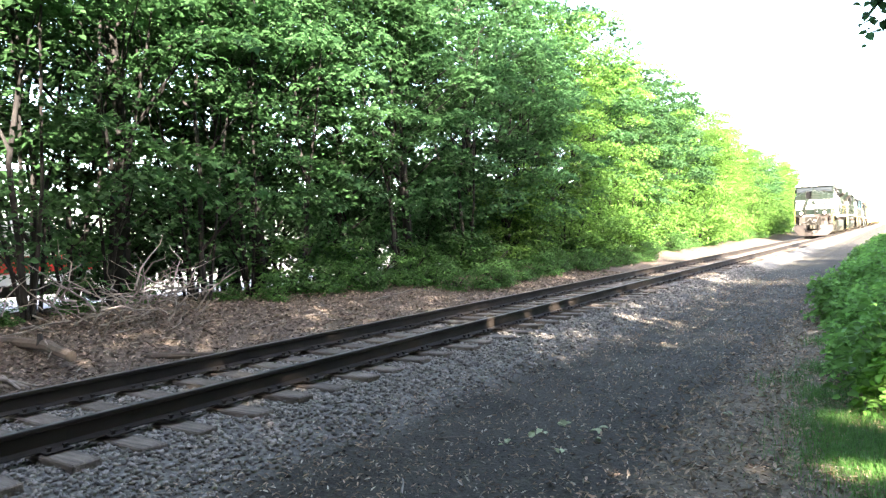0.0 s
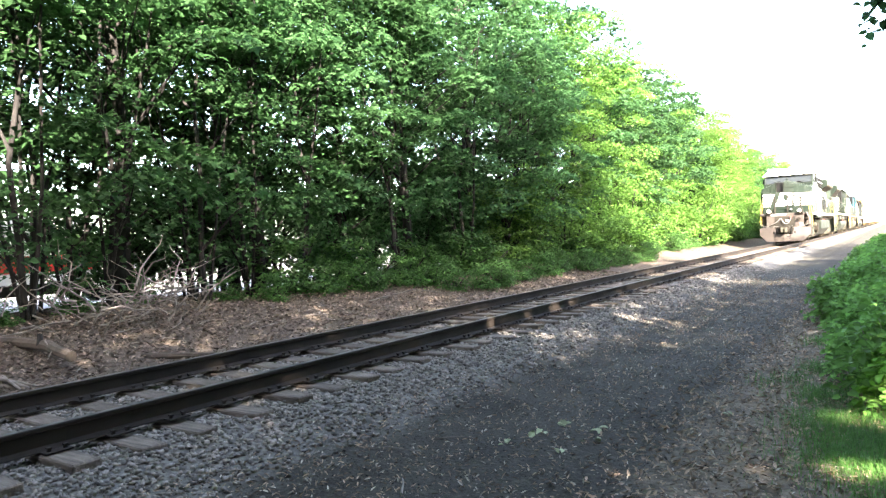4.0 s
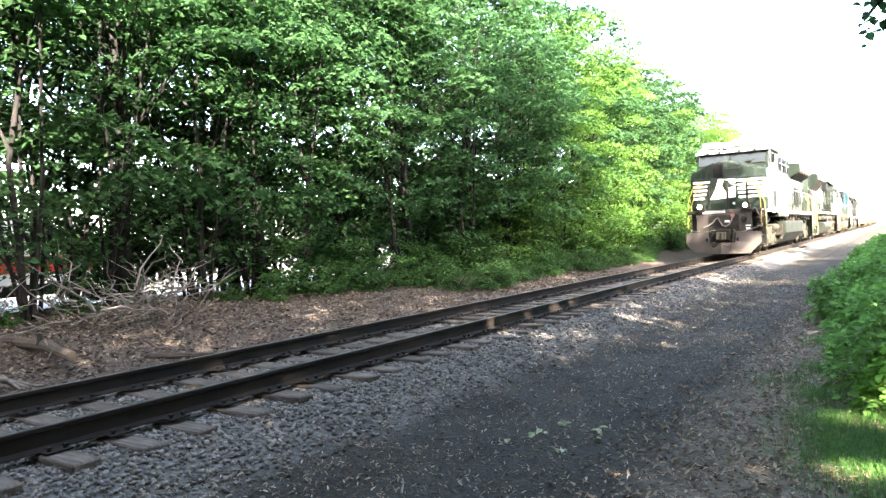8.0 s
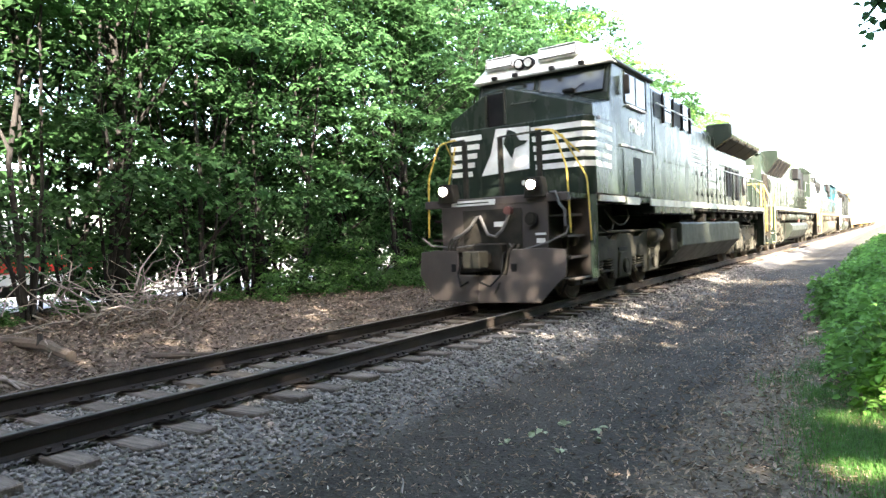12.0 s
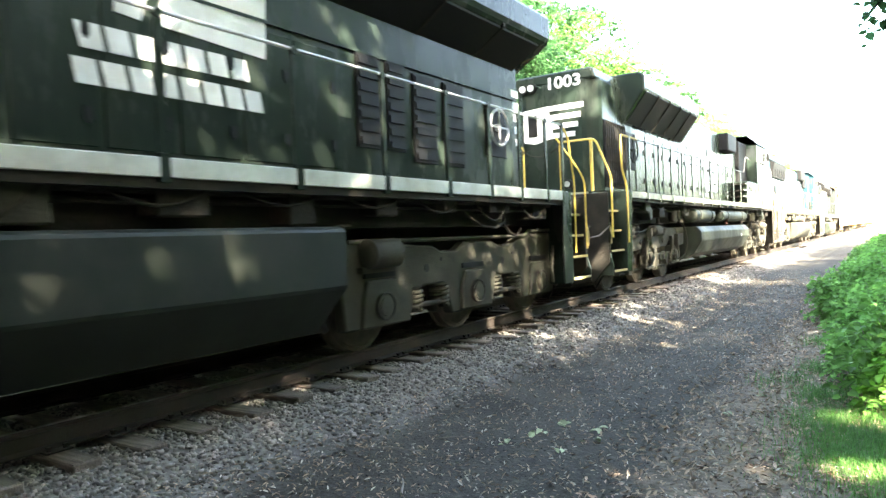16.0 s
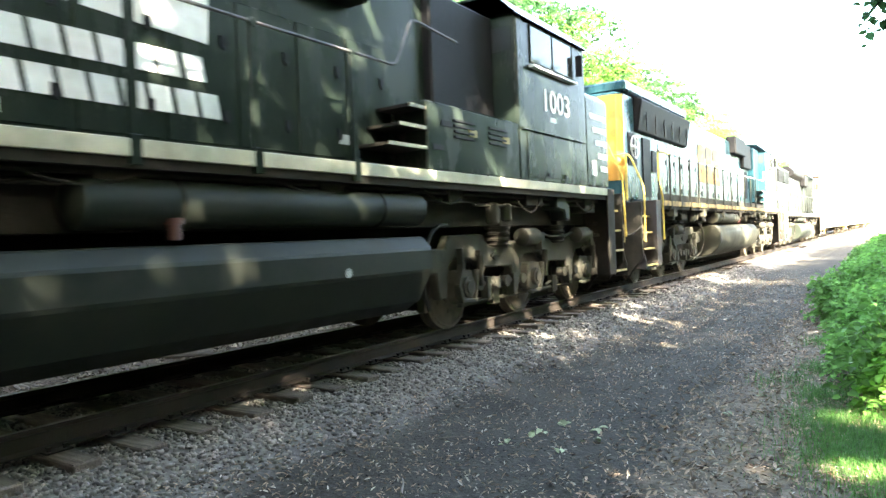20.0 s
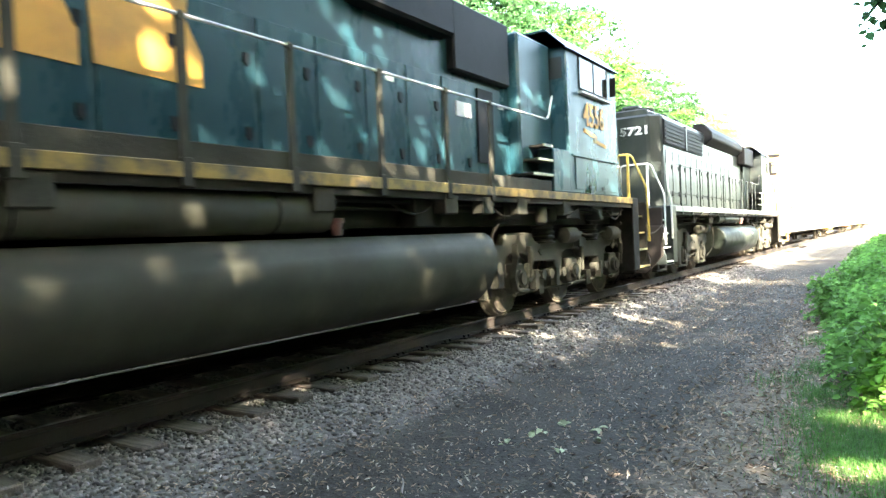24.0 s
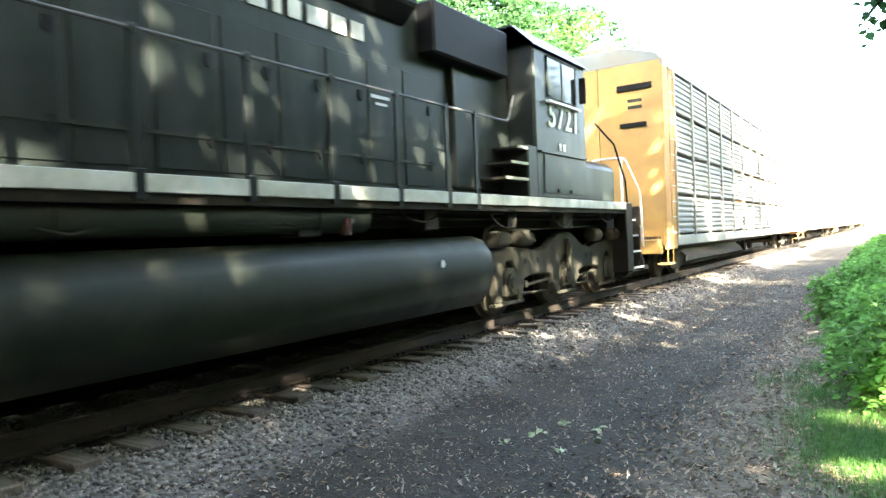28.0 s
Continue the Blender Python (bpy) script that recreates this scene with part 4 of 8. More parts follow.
def wheelset_mesh(r):
    b = B()
    b.cyl((0, 0, 0), "x", 1.5, 0.085, 12)
    for s in (-1, 1):
        b.cyl((s * 0.760, 0, 0), "x", 0.13, r, 32)
        b.cyl((s * 0.690, 0, 0), "x", 0.03, r + 0.026, 32)
        b.ring((s * 0.828, 0, 0), "x", r - 0.05, 0.016, 28)
        b.cyl((s * 0.84, 0, 0), "x", 0.05, 0.17, 16)
        for k in range(6):
            a = k * math.pi / 3
            b.cyl((s * 0.83, 0.28 * math.cos(a), 0.28 * math.sin(a)), "x", 0.02, 0.03, 8)
    return b


def coil(c, r, h, turns=4, wire=0.022):
    b = B()
    pts = [(c[0] + r * math.cos(a * 0.698), c[1] + r * math.sin(a * 0.698), c[2] + h * a / (turns * 9)) for a in range(turns * 9 + 1)]
    return b.tube(pts, wire, 6)


KIT = {}


def kit(name, parent, loc, make, material, label="", smooth=False, bevel=0.0):
    """A repeated part: built at its first use, then the same mesh again."""
    if name in KIT:
        o = again(KIT[name], parent, loc)
        o.name = KIT[name].name.split(".")[0]
    else:
        o = part(name.split("/")[0], make(), material, parent, smooth=smooth, bevel=bevel, loc=loc)
        KIT[name] = o
    if label:
        tagged(o, label)
    return o


EMD_FRAME = [(-3.30, 1.17), (-2.58, 1.15), (-2.46, 1.33), (-1.62, 1.33), (-1.46, 1.19), (-1.28, 1.13), (-0.74, 1.13), (-0.55, 1.21), (0.72, 1.21), (0.80, 1.14), (1.26, 1.14), (1.42, 1.24), (2.66, 1.20), (2.95, 1.10),
             (2.95, 0.82), (2.66, 0.80), (2.58, 0.92), (2.42, 0.99), (1.90, 0.99), (1.74, 0.90), (1.68, 0.52), (1.44, 0.52), (1.36, 0.80), (0.58, 0.82), (0.42, 0.92), (0.26, 0.99), (-0.24, 0.99), (-0.38, 0.90), (-0.44, 0.52), (-0.68, 0.52), (-0.74, 0.82), (-1.56, 0.84), (-1.74, 0.93), (-1.90, 0.99), (-2.38, 0.99), (-2.50, 0.90), (-2.56, 0.47), (-2.74, 0.47), (-2.80, 0.82), (-3.30, 0.84)]
HTC_HALF = [(0.08, 0.90), (0.24, 0.74), (0.28, 0.25), (0.45, 0.25), (0.62, 0.58), (0.90, 0.62), (1.40, 0.62), (1.64, 0.58), (1.72, 0.25), (1.88, 0.25), (1.92, 0.72), (2.06, 0.88), (2.22, 0.88), (2.36, 0.72), (2.38, 0.25), (2.55, 0.25), (2.62, 0.75), (2.85, 0.80), (2.85, 1.08), (2.30, 1.14), (1.60, 1.10), (1.20, 1.02), (0.85, 1.06), (0.50, 1.22), (0.25, 1.31)]
HTC_FRAME = [*HTC_HALF, *[(-y, z) for y, z in reversed(HTC_HALF)]]
GE_FRAME = [(-2.95, 1.16), (-2.75, 1.32), (-1.75, 1.32), (-1.55, 1.24), (-0.95, 1.20), (-0.75, 1.12), (-0.40, 1.12), (-0.15, 1.24), (0.55, 1.24), (0.80, 1.16), (1.15, 1.16), (1.40, 1.24), (1.75, 1.32), (2.75, 1.32), (2.95, 1.16), (2.90, 0.80), (2.72, 0.70), (2.68, 0.29), (1.50, 0.28), (1.36, 0.60), (1.20, 0.70), (0.78, 0.70), (0.66, 0.60), (0.55, 0.27), (-0.55, 0.27), (-0.66, 0.60), (-0.78, 0.70), (-1.20, 0.70), (-1.36, 0.60), (-1.50, 0.28), (-2.68, 0.29), (-2.72, 0.70), (-2.90, 0.80)]


def turned(profile, seg=18):
    """A turned body round z from (radius, height) steps."""
    b = B()
    loops = [[b.bm.verts.new((r * math.cos(2 * math.pi * k / seg), r * math.sin(2 * math.pi * k / seg), z)) for k in range(seg)] for r, z in profile]
    b.bm.faces.new(loops[0][::-1])
    b.bm.faces.new(loops[-1])
    for p, q in zip(loops, loops[1:]):
        for k in range(seg):
            b.bm.faces.new((p[k], p[(k + 1) % seg], q[(k + 1) % seg], q[k]))
    return b


def strap(pts, w):
    """A bent flat bar: its line in (y, z), w wide across."""
    b = B()
    for (y0, z0), (y1, z1) in zip(pts, pts[1:]):
        d = Vector((y1 - y0, z1 - z0)).normalized() * 0.028
        n_ = Vector((-d.y, d.x))
        b.prism([(y0 - n_.x - d.x, z0 - n_.y - d.y), (y1 - n_.x + d.x, z1 - n_.y + d.y), (y1 + n_.x + d.x, z1 + n_.y + d.y), (y0 + n_.x - d.x, z0 + n_.y - d.y)], "x", -w, w)
    return b


def truck(loco, yc, style, flip=1):
    t = part("truck", B().box(-0.62, 0.62, -2.2, 2.2, 0.62, 0.95).box(-1.0, 1.0, -0.35, 0.35, 0.72, 1.05).box(-1.0, 1.0, -2.9, -2.7, 0.84, 0.98).box(-1.0, 1.0, 2.7, 2.9, 0.84, 0.98), m_under, loco, "six-wheel truck coated in brake dust", loc=(0, yc, 0))
    q = -flip
    tag = "%s%d" % (style, flip)
    for y in (-2.14, 0, 2.14):
        w = kit("wheelset", t, (0, y, WHEEL_R), lambda: wheelset_mesh(WHEEL_R), m_wheel, "steel wheels on an axle", smooth=True)
        WHEELS.append((w, WHEEL_R))
        kit("traction_motor", t, (0, y + 0.42 * q, 0.52), lambda: B().cyl((0, 0, 0), "x", 1.1, 0.34, 16), m_under, smooth=True)
    for s in (1, -1):
        for y in (-2.14, 0.0, 2.14):
            for e in (1, -1):
                kit("brake_shoe/%d" % e, t, (s * 0.80, y + e * 0.60, 0.50), lambda: B().prism([(-0.03, -0.2), (0.04, -0.22), (0.08, 0.0), (0.04, 0.22), (-0.03, 0.2), (0.0, 0.0)], "x", -0.06, 0.06).box(-0.02, 0.02, 0.0, 0.05, -0.1, 0.42), m_truck, bevel=0.008)
        if style == "ge":
            kit("side_frame/ge%d" % s, t, (s * 1.05, 0, 0), lambda: B().prism(GE_FRAME, "x", -0.09, 0.07), m_truck, "heavy cast truck side frame", bevel=0.025)
            for y in (-2.08, 0.0, 2.08):
                kit("journal_box/ge", t, (s * 1.13, y, 0.50), lambda: B().prism([(-0.36, -0.20), (0.36, -0.20), (0.33, 0.10), (0.25, 0.34), (-0.25, 0.34), (-0.33, 0.10)], "x", -0.06, 0.04), m_truck, bevel=0.02)
                kit("box_slot/ge", t, (s * 1.125, y, 0.905), lambda: B().box(-0.02, 0.02, -0.28, 0.28, -0.035, 0.035), m_grille)
                kit("bearing_cap/ge", t, (s * 1.18, y + 0.02, 0.53), lambda: B().cyl((0, 0, 0), "x", 0.05, 0.165, 22).cyl((0.01, 0, 0), "x", 0.06, 0.115, 22), m_truck, smooth=True)
                kit("cap_ring/ge", t, (s * 1.205, y + 0.02, 0.53), lambda: B().ring((0, 0, 0), "x", 0.155, 0.014, 22), m_under)
                for e in (1, -1):
                    if abs(y + e * 0.70) < 2.6:
                        kit("coil_spring/ge", t, (s * 1.04, y + e * 0.74, 0.40), lambda: coil((0, 0, 0), 0.115, 0.29, 5, 0.026), m_truck, "thick coil spring", smooth=True)
            kit("brake_cylinder/ge", t, (s * 1.20, -2.12 * q, 1.15), lambda: B().cyl((0, 0, 0), "y", 0.50, 0.17, 22, dome=0.06).box(-0.1, 0.0, -0.34, 0.34, -0.22, -0.15), m_truck, "rounded brake cylinder", smooth=True)
            kit("brake_cylinder/gesmall", t, (s * 1.20, 2.86 * q, 1.17), lambda: B().cyl((0, 0, 0), "y", 0.22, 0.12, 18, dome=0.03), m_truck, "small brake cylinder", smooth=True)
            kit("brake_lever/ge%d" % flip, t, (s * 1.19, 2.55 * q, 0), lambda: strap([(0.12 * q, 1.22), (0.0, 1.00), (-0.06 * q, 0.72), (-0.02 * q, 0.48)], 0.025).cyl((0, 0.12 * q, 1.22), "x", 0.09, 0.05, 12), m_truck, bevel=0.006)
            kit("truck_bar/ge%d" % flip, t, (s * 1.12, 0, 0), lambda: B().tube([(0, 2.9 * q, 1.36), (0, 1.8 * q, 1.36), (0.02, 1.6 * q, 1.28), (0, -2.6 * q, 1.29)], 0.026, 8), m_truck, smooth=True)
            for y in (-1.0, 1.0):
                kit("damper/ge", t, (s * 1.10, y * 1.05, 0.46), lambda: B().cyl((0, 0, 0), "y", 0.62, 0.035, 12).box(-0.05, 0.02, -0.38, -0.28, -0.08, 0.08).box(-0.05, 0.02, 0.28, 0.38, -0.08, 0.08), m_under)
                kit("cast_hole/ge", t, (s * 1.117, y * 1.0 - 0.12 * q, 0.92), lambda: B().cyl((0, 0, 0), "x", 0.012, 0.055, 14), m_grille)
                kit("cast_hole/gesmall", t, (s * 1.117, y * 1.0 + 0.22 * q, 1.02), lambda: B().cyl((0, 0, 0), "x", 0.012, 0.028, 10), m_grille)
            kit("cable_loop/ge%d" % flip, t, (s * 1.22, 0, 0), lambda: B().tube([(-0.1, -0.35 * q, 1.78), (0, -0.2 * q, 1.58), (0.02, 0.1 * q, 1.45), (0.02, 0.5 * q, 1.42), (0.0, 0.8 * q, 1.50), (-0.1, 1.0 * q, 1.75)], 0.022, 7).tube([(0.0, 0.78 * q, 1.48), (0.02, 0.95 * q, 1.33), (0.0, 1.2 * q, 1.28), (-0.06, 1.45 * q, 1.40)], 0.02, 7), m_under, "looped rubber cable", smooth=True)
        elif style == "htc":
            kit("side_frame/htc%d" % s, t, (s * 1.03, 0, 0), lambda: B().prism(HTC_FRAME, "x", -0.08, 0.07), m_truck, "curved cast truck side frame", bevel=0.025)
            for y in (-2.14, 0.0, 2.14):
                kit("journal_box/htc", t, (s * 1.04, y, 0.54), lambda: B().prism([(-0.20, -0.20), (0.20, -0.20), (0.20, 0.12), (0.10, 0.24), (-0.10, 0.24), (-0.20, 0.12)], "x", -0.09, 0.09), m_truck, bevel=0.02)
                kit("bearing_cap/htc", t, (s * 1.15, y, 0.55), lambda: B().cyl((0, 0, 0), "x", 0.05, 0.16, 22).cyl((0.01, 0, 0), "x", 0.06, 0.10, 22), m_truck, "round axle end cap", smooth=True)
                kit("pedestal_strap/htc", t, (s * 1.03, y, 0.23), lambda: B().box(-0.06, 0.06, -0.48, 0.48, -0.025, 0.025), m_truck, bevel=0.006)
            for y in (-1.62, -1.12, 1.0, 1.25):
                kit("cast_hole/htc", t, (s * 1.102, y, 0.86), lambda: B().cyl((0, 0, 0), "x", 0.012, 0.05, 12), m_grille)
            for y in (-2.35, -1.30, 1.75, 2.55):
                kit("brake_cylinder/htc", t, (s * 1.14, y * -q, 1.24), lambda: B().cyl((0, 0, 0), "y", 0.38, 0.13, 20, dome=0.04).tube([(0, 0.2, 0), (0, 0.42, -0.04)], 0.035, 8), m_truck, "brake cylinder", smooth=True)
            kit("damper/htc", t, (s * 1.17, 0.0, 0.85), lambda: B().cyl((0, 0, 0), "z", 0.56, 0.045, 12).cyl((0, 0, 0.18), "z", 0.24, 0.065, 12).box(-0.05, 0.05, -0.08, 0.08, 0.26, 0.34), m_truck, "upright shock absorber", smooth=True)
            for y in (-1.07, 1.07):
                kit("brake_rod/htc", t, (s * 1.02, y, 0.48), lambda: B().tube([(0, -0.55, -0.02), (0, 0.55, 0.02)], 0.028, 8).cyl((0, -0.45, 0), "x", 0.1, 0.06, 12).cyl((0, 0.45, 0), "x", 0.1, 0.06, 12).tube([(-0.04, -0.5, -0.16), (-0.04, 0.5, -0.18)], 0.02, 6), m_truck, smooth=True)
            kit("brake_pipe/htc", t, (s * 1.15, 0, 1.40), lambda: B().tube([(0, -2.6, -0.02), (0, 2.5, 0.02), (0, 2.72, -0.06), (-0.04, 2.76, -0.3)], 0.018, 6), m_truck)
        else:
            kit("side_frame/" + tag + str(s), t, (s * 1.04, 0, 0), lambda: B().prism([(y * q, z) for y, z in EMD_FRAME], "x", -0.09, 0.07), m_truck, "cast truck side frame coated in dust", bevel=0.022)
            for y in (-2.14, 0.0, 2.14):
                kit("journal_box/emd", t, (s * 1.06, y, 0.60), lambda: B().prism([(-0.24, -0.16), (-0.12, -0.24), (0.12, -0.24), (0.24, -0.16), (0.27, 0.05), (0.17, 0.24), (-0.17, 0.24), (-0.27, 0.05)], "x", -0.10, 0.08), m_truck, bevel=0.022)
                kit("bearing_cap/emd", t, (s * 1.17, y, 0.60), lambda: B().cyl((0, 0, 0), "x", 0.08, 0.145, 20).cyl((0.025, 0, 0), "x", 0.08, 0.095, 20), m_truck, "round axle end cap", smooth=True)
                kit("box_strap/emd", t, (s * 1.15, y, 0), lambda: strap([(0.27, 0.80), (0.25, 0.60), (0.18, 0.38), (-0.18, 0.36)], 0.04), m_truck, bevel=0.008)
                kit("traction_link/emd" + str(flip), t, (s * 1.08, y - 0.66 * q * (1 if y * q > -1 else -1), 0.60), lambda: B().cyl((0, 0, 0), "y", 0.62, 0.036, 10).cyl((0, -0.26, 0), "x", 0.14, 0.085, 14).cyl((0, 0.26, 0), "x", 0.14, 0.085, 14).box(-0.06, 0.06, -0.06, 0.06, -0.22, 0.10), m_truck, smooth=True)
                kit("axle_damper/" + tag, t, (s * 1.19, y + 0.34 * q, 0.82), lambda: B().cyl((0, 0, 0), "z", 0.46, 0.036, 10).cyl((0, 0, 0.10), "z", 0.22, 0.052, 10).box(-0.05, 0.03, -0.06, 0.06, 0.2, 0.28), m_truck, smooth=True)
            for y in (-1.02, 1.03):
                kit("rubber_spring/emd", t, (s * 1.04, y * q, 1.13), lambda: turned([(0.12, 0.0), (0.20, 0.0), (0.20, 0.035), (0.17, 0.045), (0.17, 0.08), (0.20, 0.09), (0.20, 0.125), (0.17, 0.135), (0.17, 0.17), (0.20, 0.18), (0.20, 0.215), (0.17, 0.225), (0.17, 0.26), (0.20, 0.27), (0.20, 0.31), (0.09, 0.32), (0.09, 0.46)]), m_under, "stacked rubber spring", smooth=True)
            for y in (-0.30, 1.86):
                kit("brake_cylinder/" + tag, t, (s * 1.20, y * q, 1.26), lambda: B().cyl((0, 0, 0), "y", 0.46, 0.14, 20, dome=0.05).tube([(0, 0.24 * q, 0), (0, 0.52 * q, -0.02)], 0.045, 8).box(-0.06, 0.06, 0.44 * q - 0.06, 0.44 * q + 0.06, -0.22, 0.06), m_truck, "dusty brake cylinder", smooth=True)
            for y in (-1.25, 0.55, 2.2):
                kit("cast_boss/emd", t, (s * 1.115, y * q, 1.0), lambda: B().cyl((0, 0, 0), "x", 0.03, 0.07, 14).box(-0.01, 0.02, -0.12, 0.12, -0.02, 0.02), m_truck, bevel=0.006)
            kit("end_strap/" + tag, t, (s * 1.18, 2.84 * q, 0), lambda: strap([(-0.15 * q, 1.24), (0.02 * q, 1.20), (0.10 * q, 1.0), (0.06 * q, 0.76), (0.12 * q, 0.50)], 0.05), m_truck, bevel=0.008)
            kit("inner_strap/" + tag, t, (s * 1.18, -2.30 * q, 0), lambda: strap([(-0.02 * q, 1.12), (0.0, 0.92), (-0.10 * q, 0.64), (-0.02 * q, 0.42), (0.3 * q, 0.40)], 0.05), m_truck, bevel=0.008)
            kit("brake_pipe/" + tag, t, (s * 1.15, 0, 1.28), lambda: B().tube([(0, 2.5 * q, 0.0), (0.03, 1.5 * q, 0.02), (0.03, 1.2 * q, -0.03), (0.03, 0.6 * q, -0.03), (0.02, 0.2 * q, 0.03), (0, -0.6 * q, -0.04)], 0.018, 6), m_truck)
            kit("brake_rod/emd", t, (s * 0.95, 0, 0.34), lambda: B().tube([(0, -1.9, 0), (0, 1.9, 0)], 0.03, 6).tube([(0, -1.3, 0.05), (0, -0.6, 0.22)], 0.025, 6).tube([(0, 0.8, 0.05), (0, 1.5, 0.22)], 0.025, 6).box(-0.05, 0.05, -1.15, -0.95, -0.08, 0.20).box(-0.05, 0.05, 1.0, 1.2, -0.08, 0.20), m_truck)
            # duct from the body down to the traction motors
            d = kit("blower_duct/" + tag, loco, (s * 1.24, yc + 0.72 * q, 0), lambda: B().prism([(-0.26, 1.96), (0.10, 1.96), (0.30, 1.74), (0.30, 1.52), (0.10, 1.52), (0.06, 1.68), (-0.26, 1.72)], "x", -0.16, 0.14), m_tank, "curved dusty air duct", smooth=True, bevel=0.03)
            kit("drain_bottle/" + tag, loco, (s * 1.30, yc - 1.6 * q, 1.62), lambda: B().cyl((0, 0, 0), "z", 0.26, 0.10, 16, dome=0.04).cyl((0, 0.42, 0.02), "z", 0.22, 0.08, 14, dome=0.03).tube([(0, -0.5, 0.12), (0, 0.7, 0.12)], 0.022, 7), m_truck, "small dusty air bottles", smooth=True)
        for e in (1, -1):
            kit("traction_cable/%d%d" % (s, e), t, (s * 1.16, e * 2.95, 0), lambda: B().tube([(0, -e * 0.35, 1.46), (0.02, -e * 0.15, 1.46), (0.04, e * 0.05, 1.38), (0.06, e * 0.22, 1.18), (0.06, e * 0.30, 0.98), (0.05, e * 0.30, 0.78), (0, e * 0.20, 0.54), (-0.12, -e * 0.05, 0.36)], 0.028, 8), m_under, "thick drooping rubber cable", smooth=True)
        kit("sand_pipe", t, (s * 0.98, -2.9 * flip, 0), lambda: B().tube([(0, 0, 1.15), (0.05, 0.0, 0.8), (0.0, 0.12, 0.35), (-0.18, 0.22, 0.10)], 0.022, 6), m_under)
    return t


def coupler(loco, y, d):
    c = part("coupler", B().box(-0.09, 0.09, min(y, y - d * 0.62), max(y, y - d * 0.62), 0.80, 0.98), m_under, loco, "cast steel knuckle coupler", bevel=0.015)
    part("knuckle", B().prism([(-0.2, 0), (-0.16, d * 0.2), (0.02, d * 0.12), (0.06, d * 0.24), (0.2, d * 0.2), (0.2, -d * 0.1), (-0.2, -d * 0.12)], "z", 0.74, 1.04), m_truck, c, bevel=0.02, loc=(0, y, 0))
    for sx in (-1, 1):
        part("air_hose", B().tube([(sx * 0.35, y - d * 0.45, 1.0), (sx * 0.42, y - d * 0.2, 0.9), (sx * 0.45, y - d * 0.1, 0.62), (sx * 0.3, y + d * 0.05, 0.42), (sx * 0.12, y + d * 0.1, 0.5)], 0.022, 6), m_grille, c)


def steps(loco, y0, y1, top, n, edge, side=m_black, x1=1.52, plate=None, open_end=False):
    """Step well between the plates at y0 (towards the truck) and y1 (the end); one on each side."""
    d = 1 if y1 > y0 else -1
    for s in (1, -1):
        w = part("step_well", B().box(min(s * 0.95, s * 1.0), max(s * 0.95, s * 1.0), min(y0, y1), max(y0, y1), 0.42, top).box(min(s * 0.95, s * x1), max(s * 0.95, s * x1), min(y0, y0 - d * 0.08), max(y0, y0 - d * 0.08), 0.42, top), plate or side, loco, "boarding steps with worn edges", bevel=0.012)
        part("side_plate", B().box(min(s * (x1 - 0.02), s * (x1 + 0.015)), max(s * (x1 - 0.02), s * (x1 + 0.015)), min(y0 - d * 0.36, y0), max(y0 - d * 0.36, y0), 0.45, top), side, w, bevel=0.008)
        open_end or part("end_plate", B().prism([(s * 0.98, 0.42), (s * x1, 0.42), (s * x1, 0.62), (s * 1.12, top), (s * 0.98, top)], "y", min(y1, y1 + d * 0.05), max(y1, y1 + d * 0.05)), side, w, bevel=0.008)
        ye = y1 + d * 0.03
        open_end or rail_pipe(w, [(s * (x1 - 0.04), ye, 1.05), (s * (x1 - 0.02), ye, 1.30), (s * (x1 - 0.16), ye, 1.62), (s * (x1 - 0.34), ye, 1.66), (s * (x1 - 0.30), ye, 1.50), (s * (x1 - 0.10), ye, 1.30)], edge if edge is m_pale else m_stepedge, 0.016, "small bent grab iron", "grab_iron")
        for k in range(n):
            z = 0.47 + k * (top - 0.5) / n
            dx = 0.05 * k
            part("step", B().box(min(s * 1.0, s * (x1 - dx)), max(s * 1.0, s * (x1 - dx)), min(y0, y1), max(y0, y1), z, z + 0.03), m_under, w)
            part("step_edge", B().box(min(s * (x1 - dx - 0.03), s * (x1 - dx + 0.006)), max(s * (x1 - dx - 0.03), s * (x1 - dx + 0.006)), min(y0, y1) + 0.01, max(y0, y1) - 0.01, z + 0.004, z + 0.045), edge, w, "painted step edge")


def rail_pipe(loco, pts, material, r=0.021, label="", name="handrail"):
    pts = [Vector(p) for p in pts]
    out = [pts[0]]
    for a, b_, c in zip(pts, pts[1:], pts[2:]):
        r1 = min(0.09, (b_ - a).length * 0.4, (c - b_).length * 0.4)
        out += [b_ + (a - b_).normalized() * r1, b_ + (a - b_).normalized() * r1 * 0.3 + (c - b_).normalized() * r1 * 0.3, b_ + (c - b_).normalized() * r1]
    out.append(pts[-1])
    return part(name, B().tube(out, r, 8), material, loco, label, smooth=True)


def posts(loco, ys, z0, z1, material, x=1.50):
    for y in ys:
        for s in (1, -1):
            kit("post/%s%.2f%.2f" % (material.name, z0, z1), loco, (s * x, y, 0), lambda: B().box(-0.016, 0.016, -0.040, 0.040, z0 - 0.17, z1).box(-0.012, 0.030, -0.052, 0.052, z0 - 0.19, z0 + 0.04).cyl((0.0, 0, z1), "x", 0.05, 0.045, 10), material, bevel=0.006)


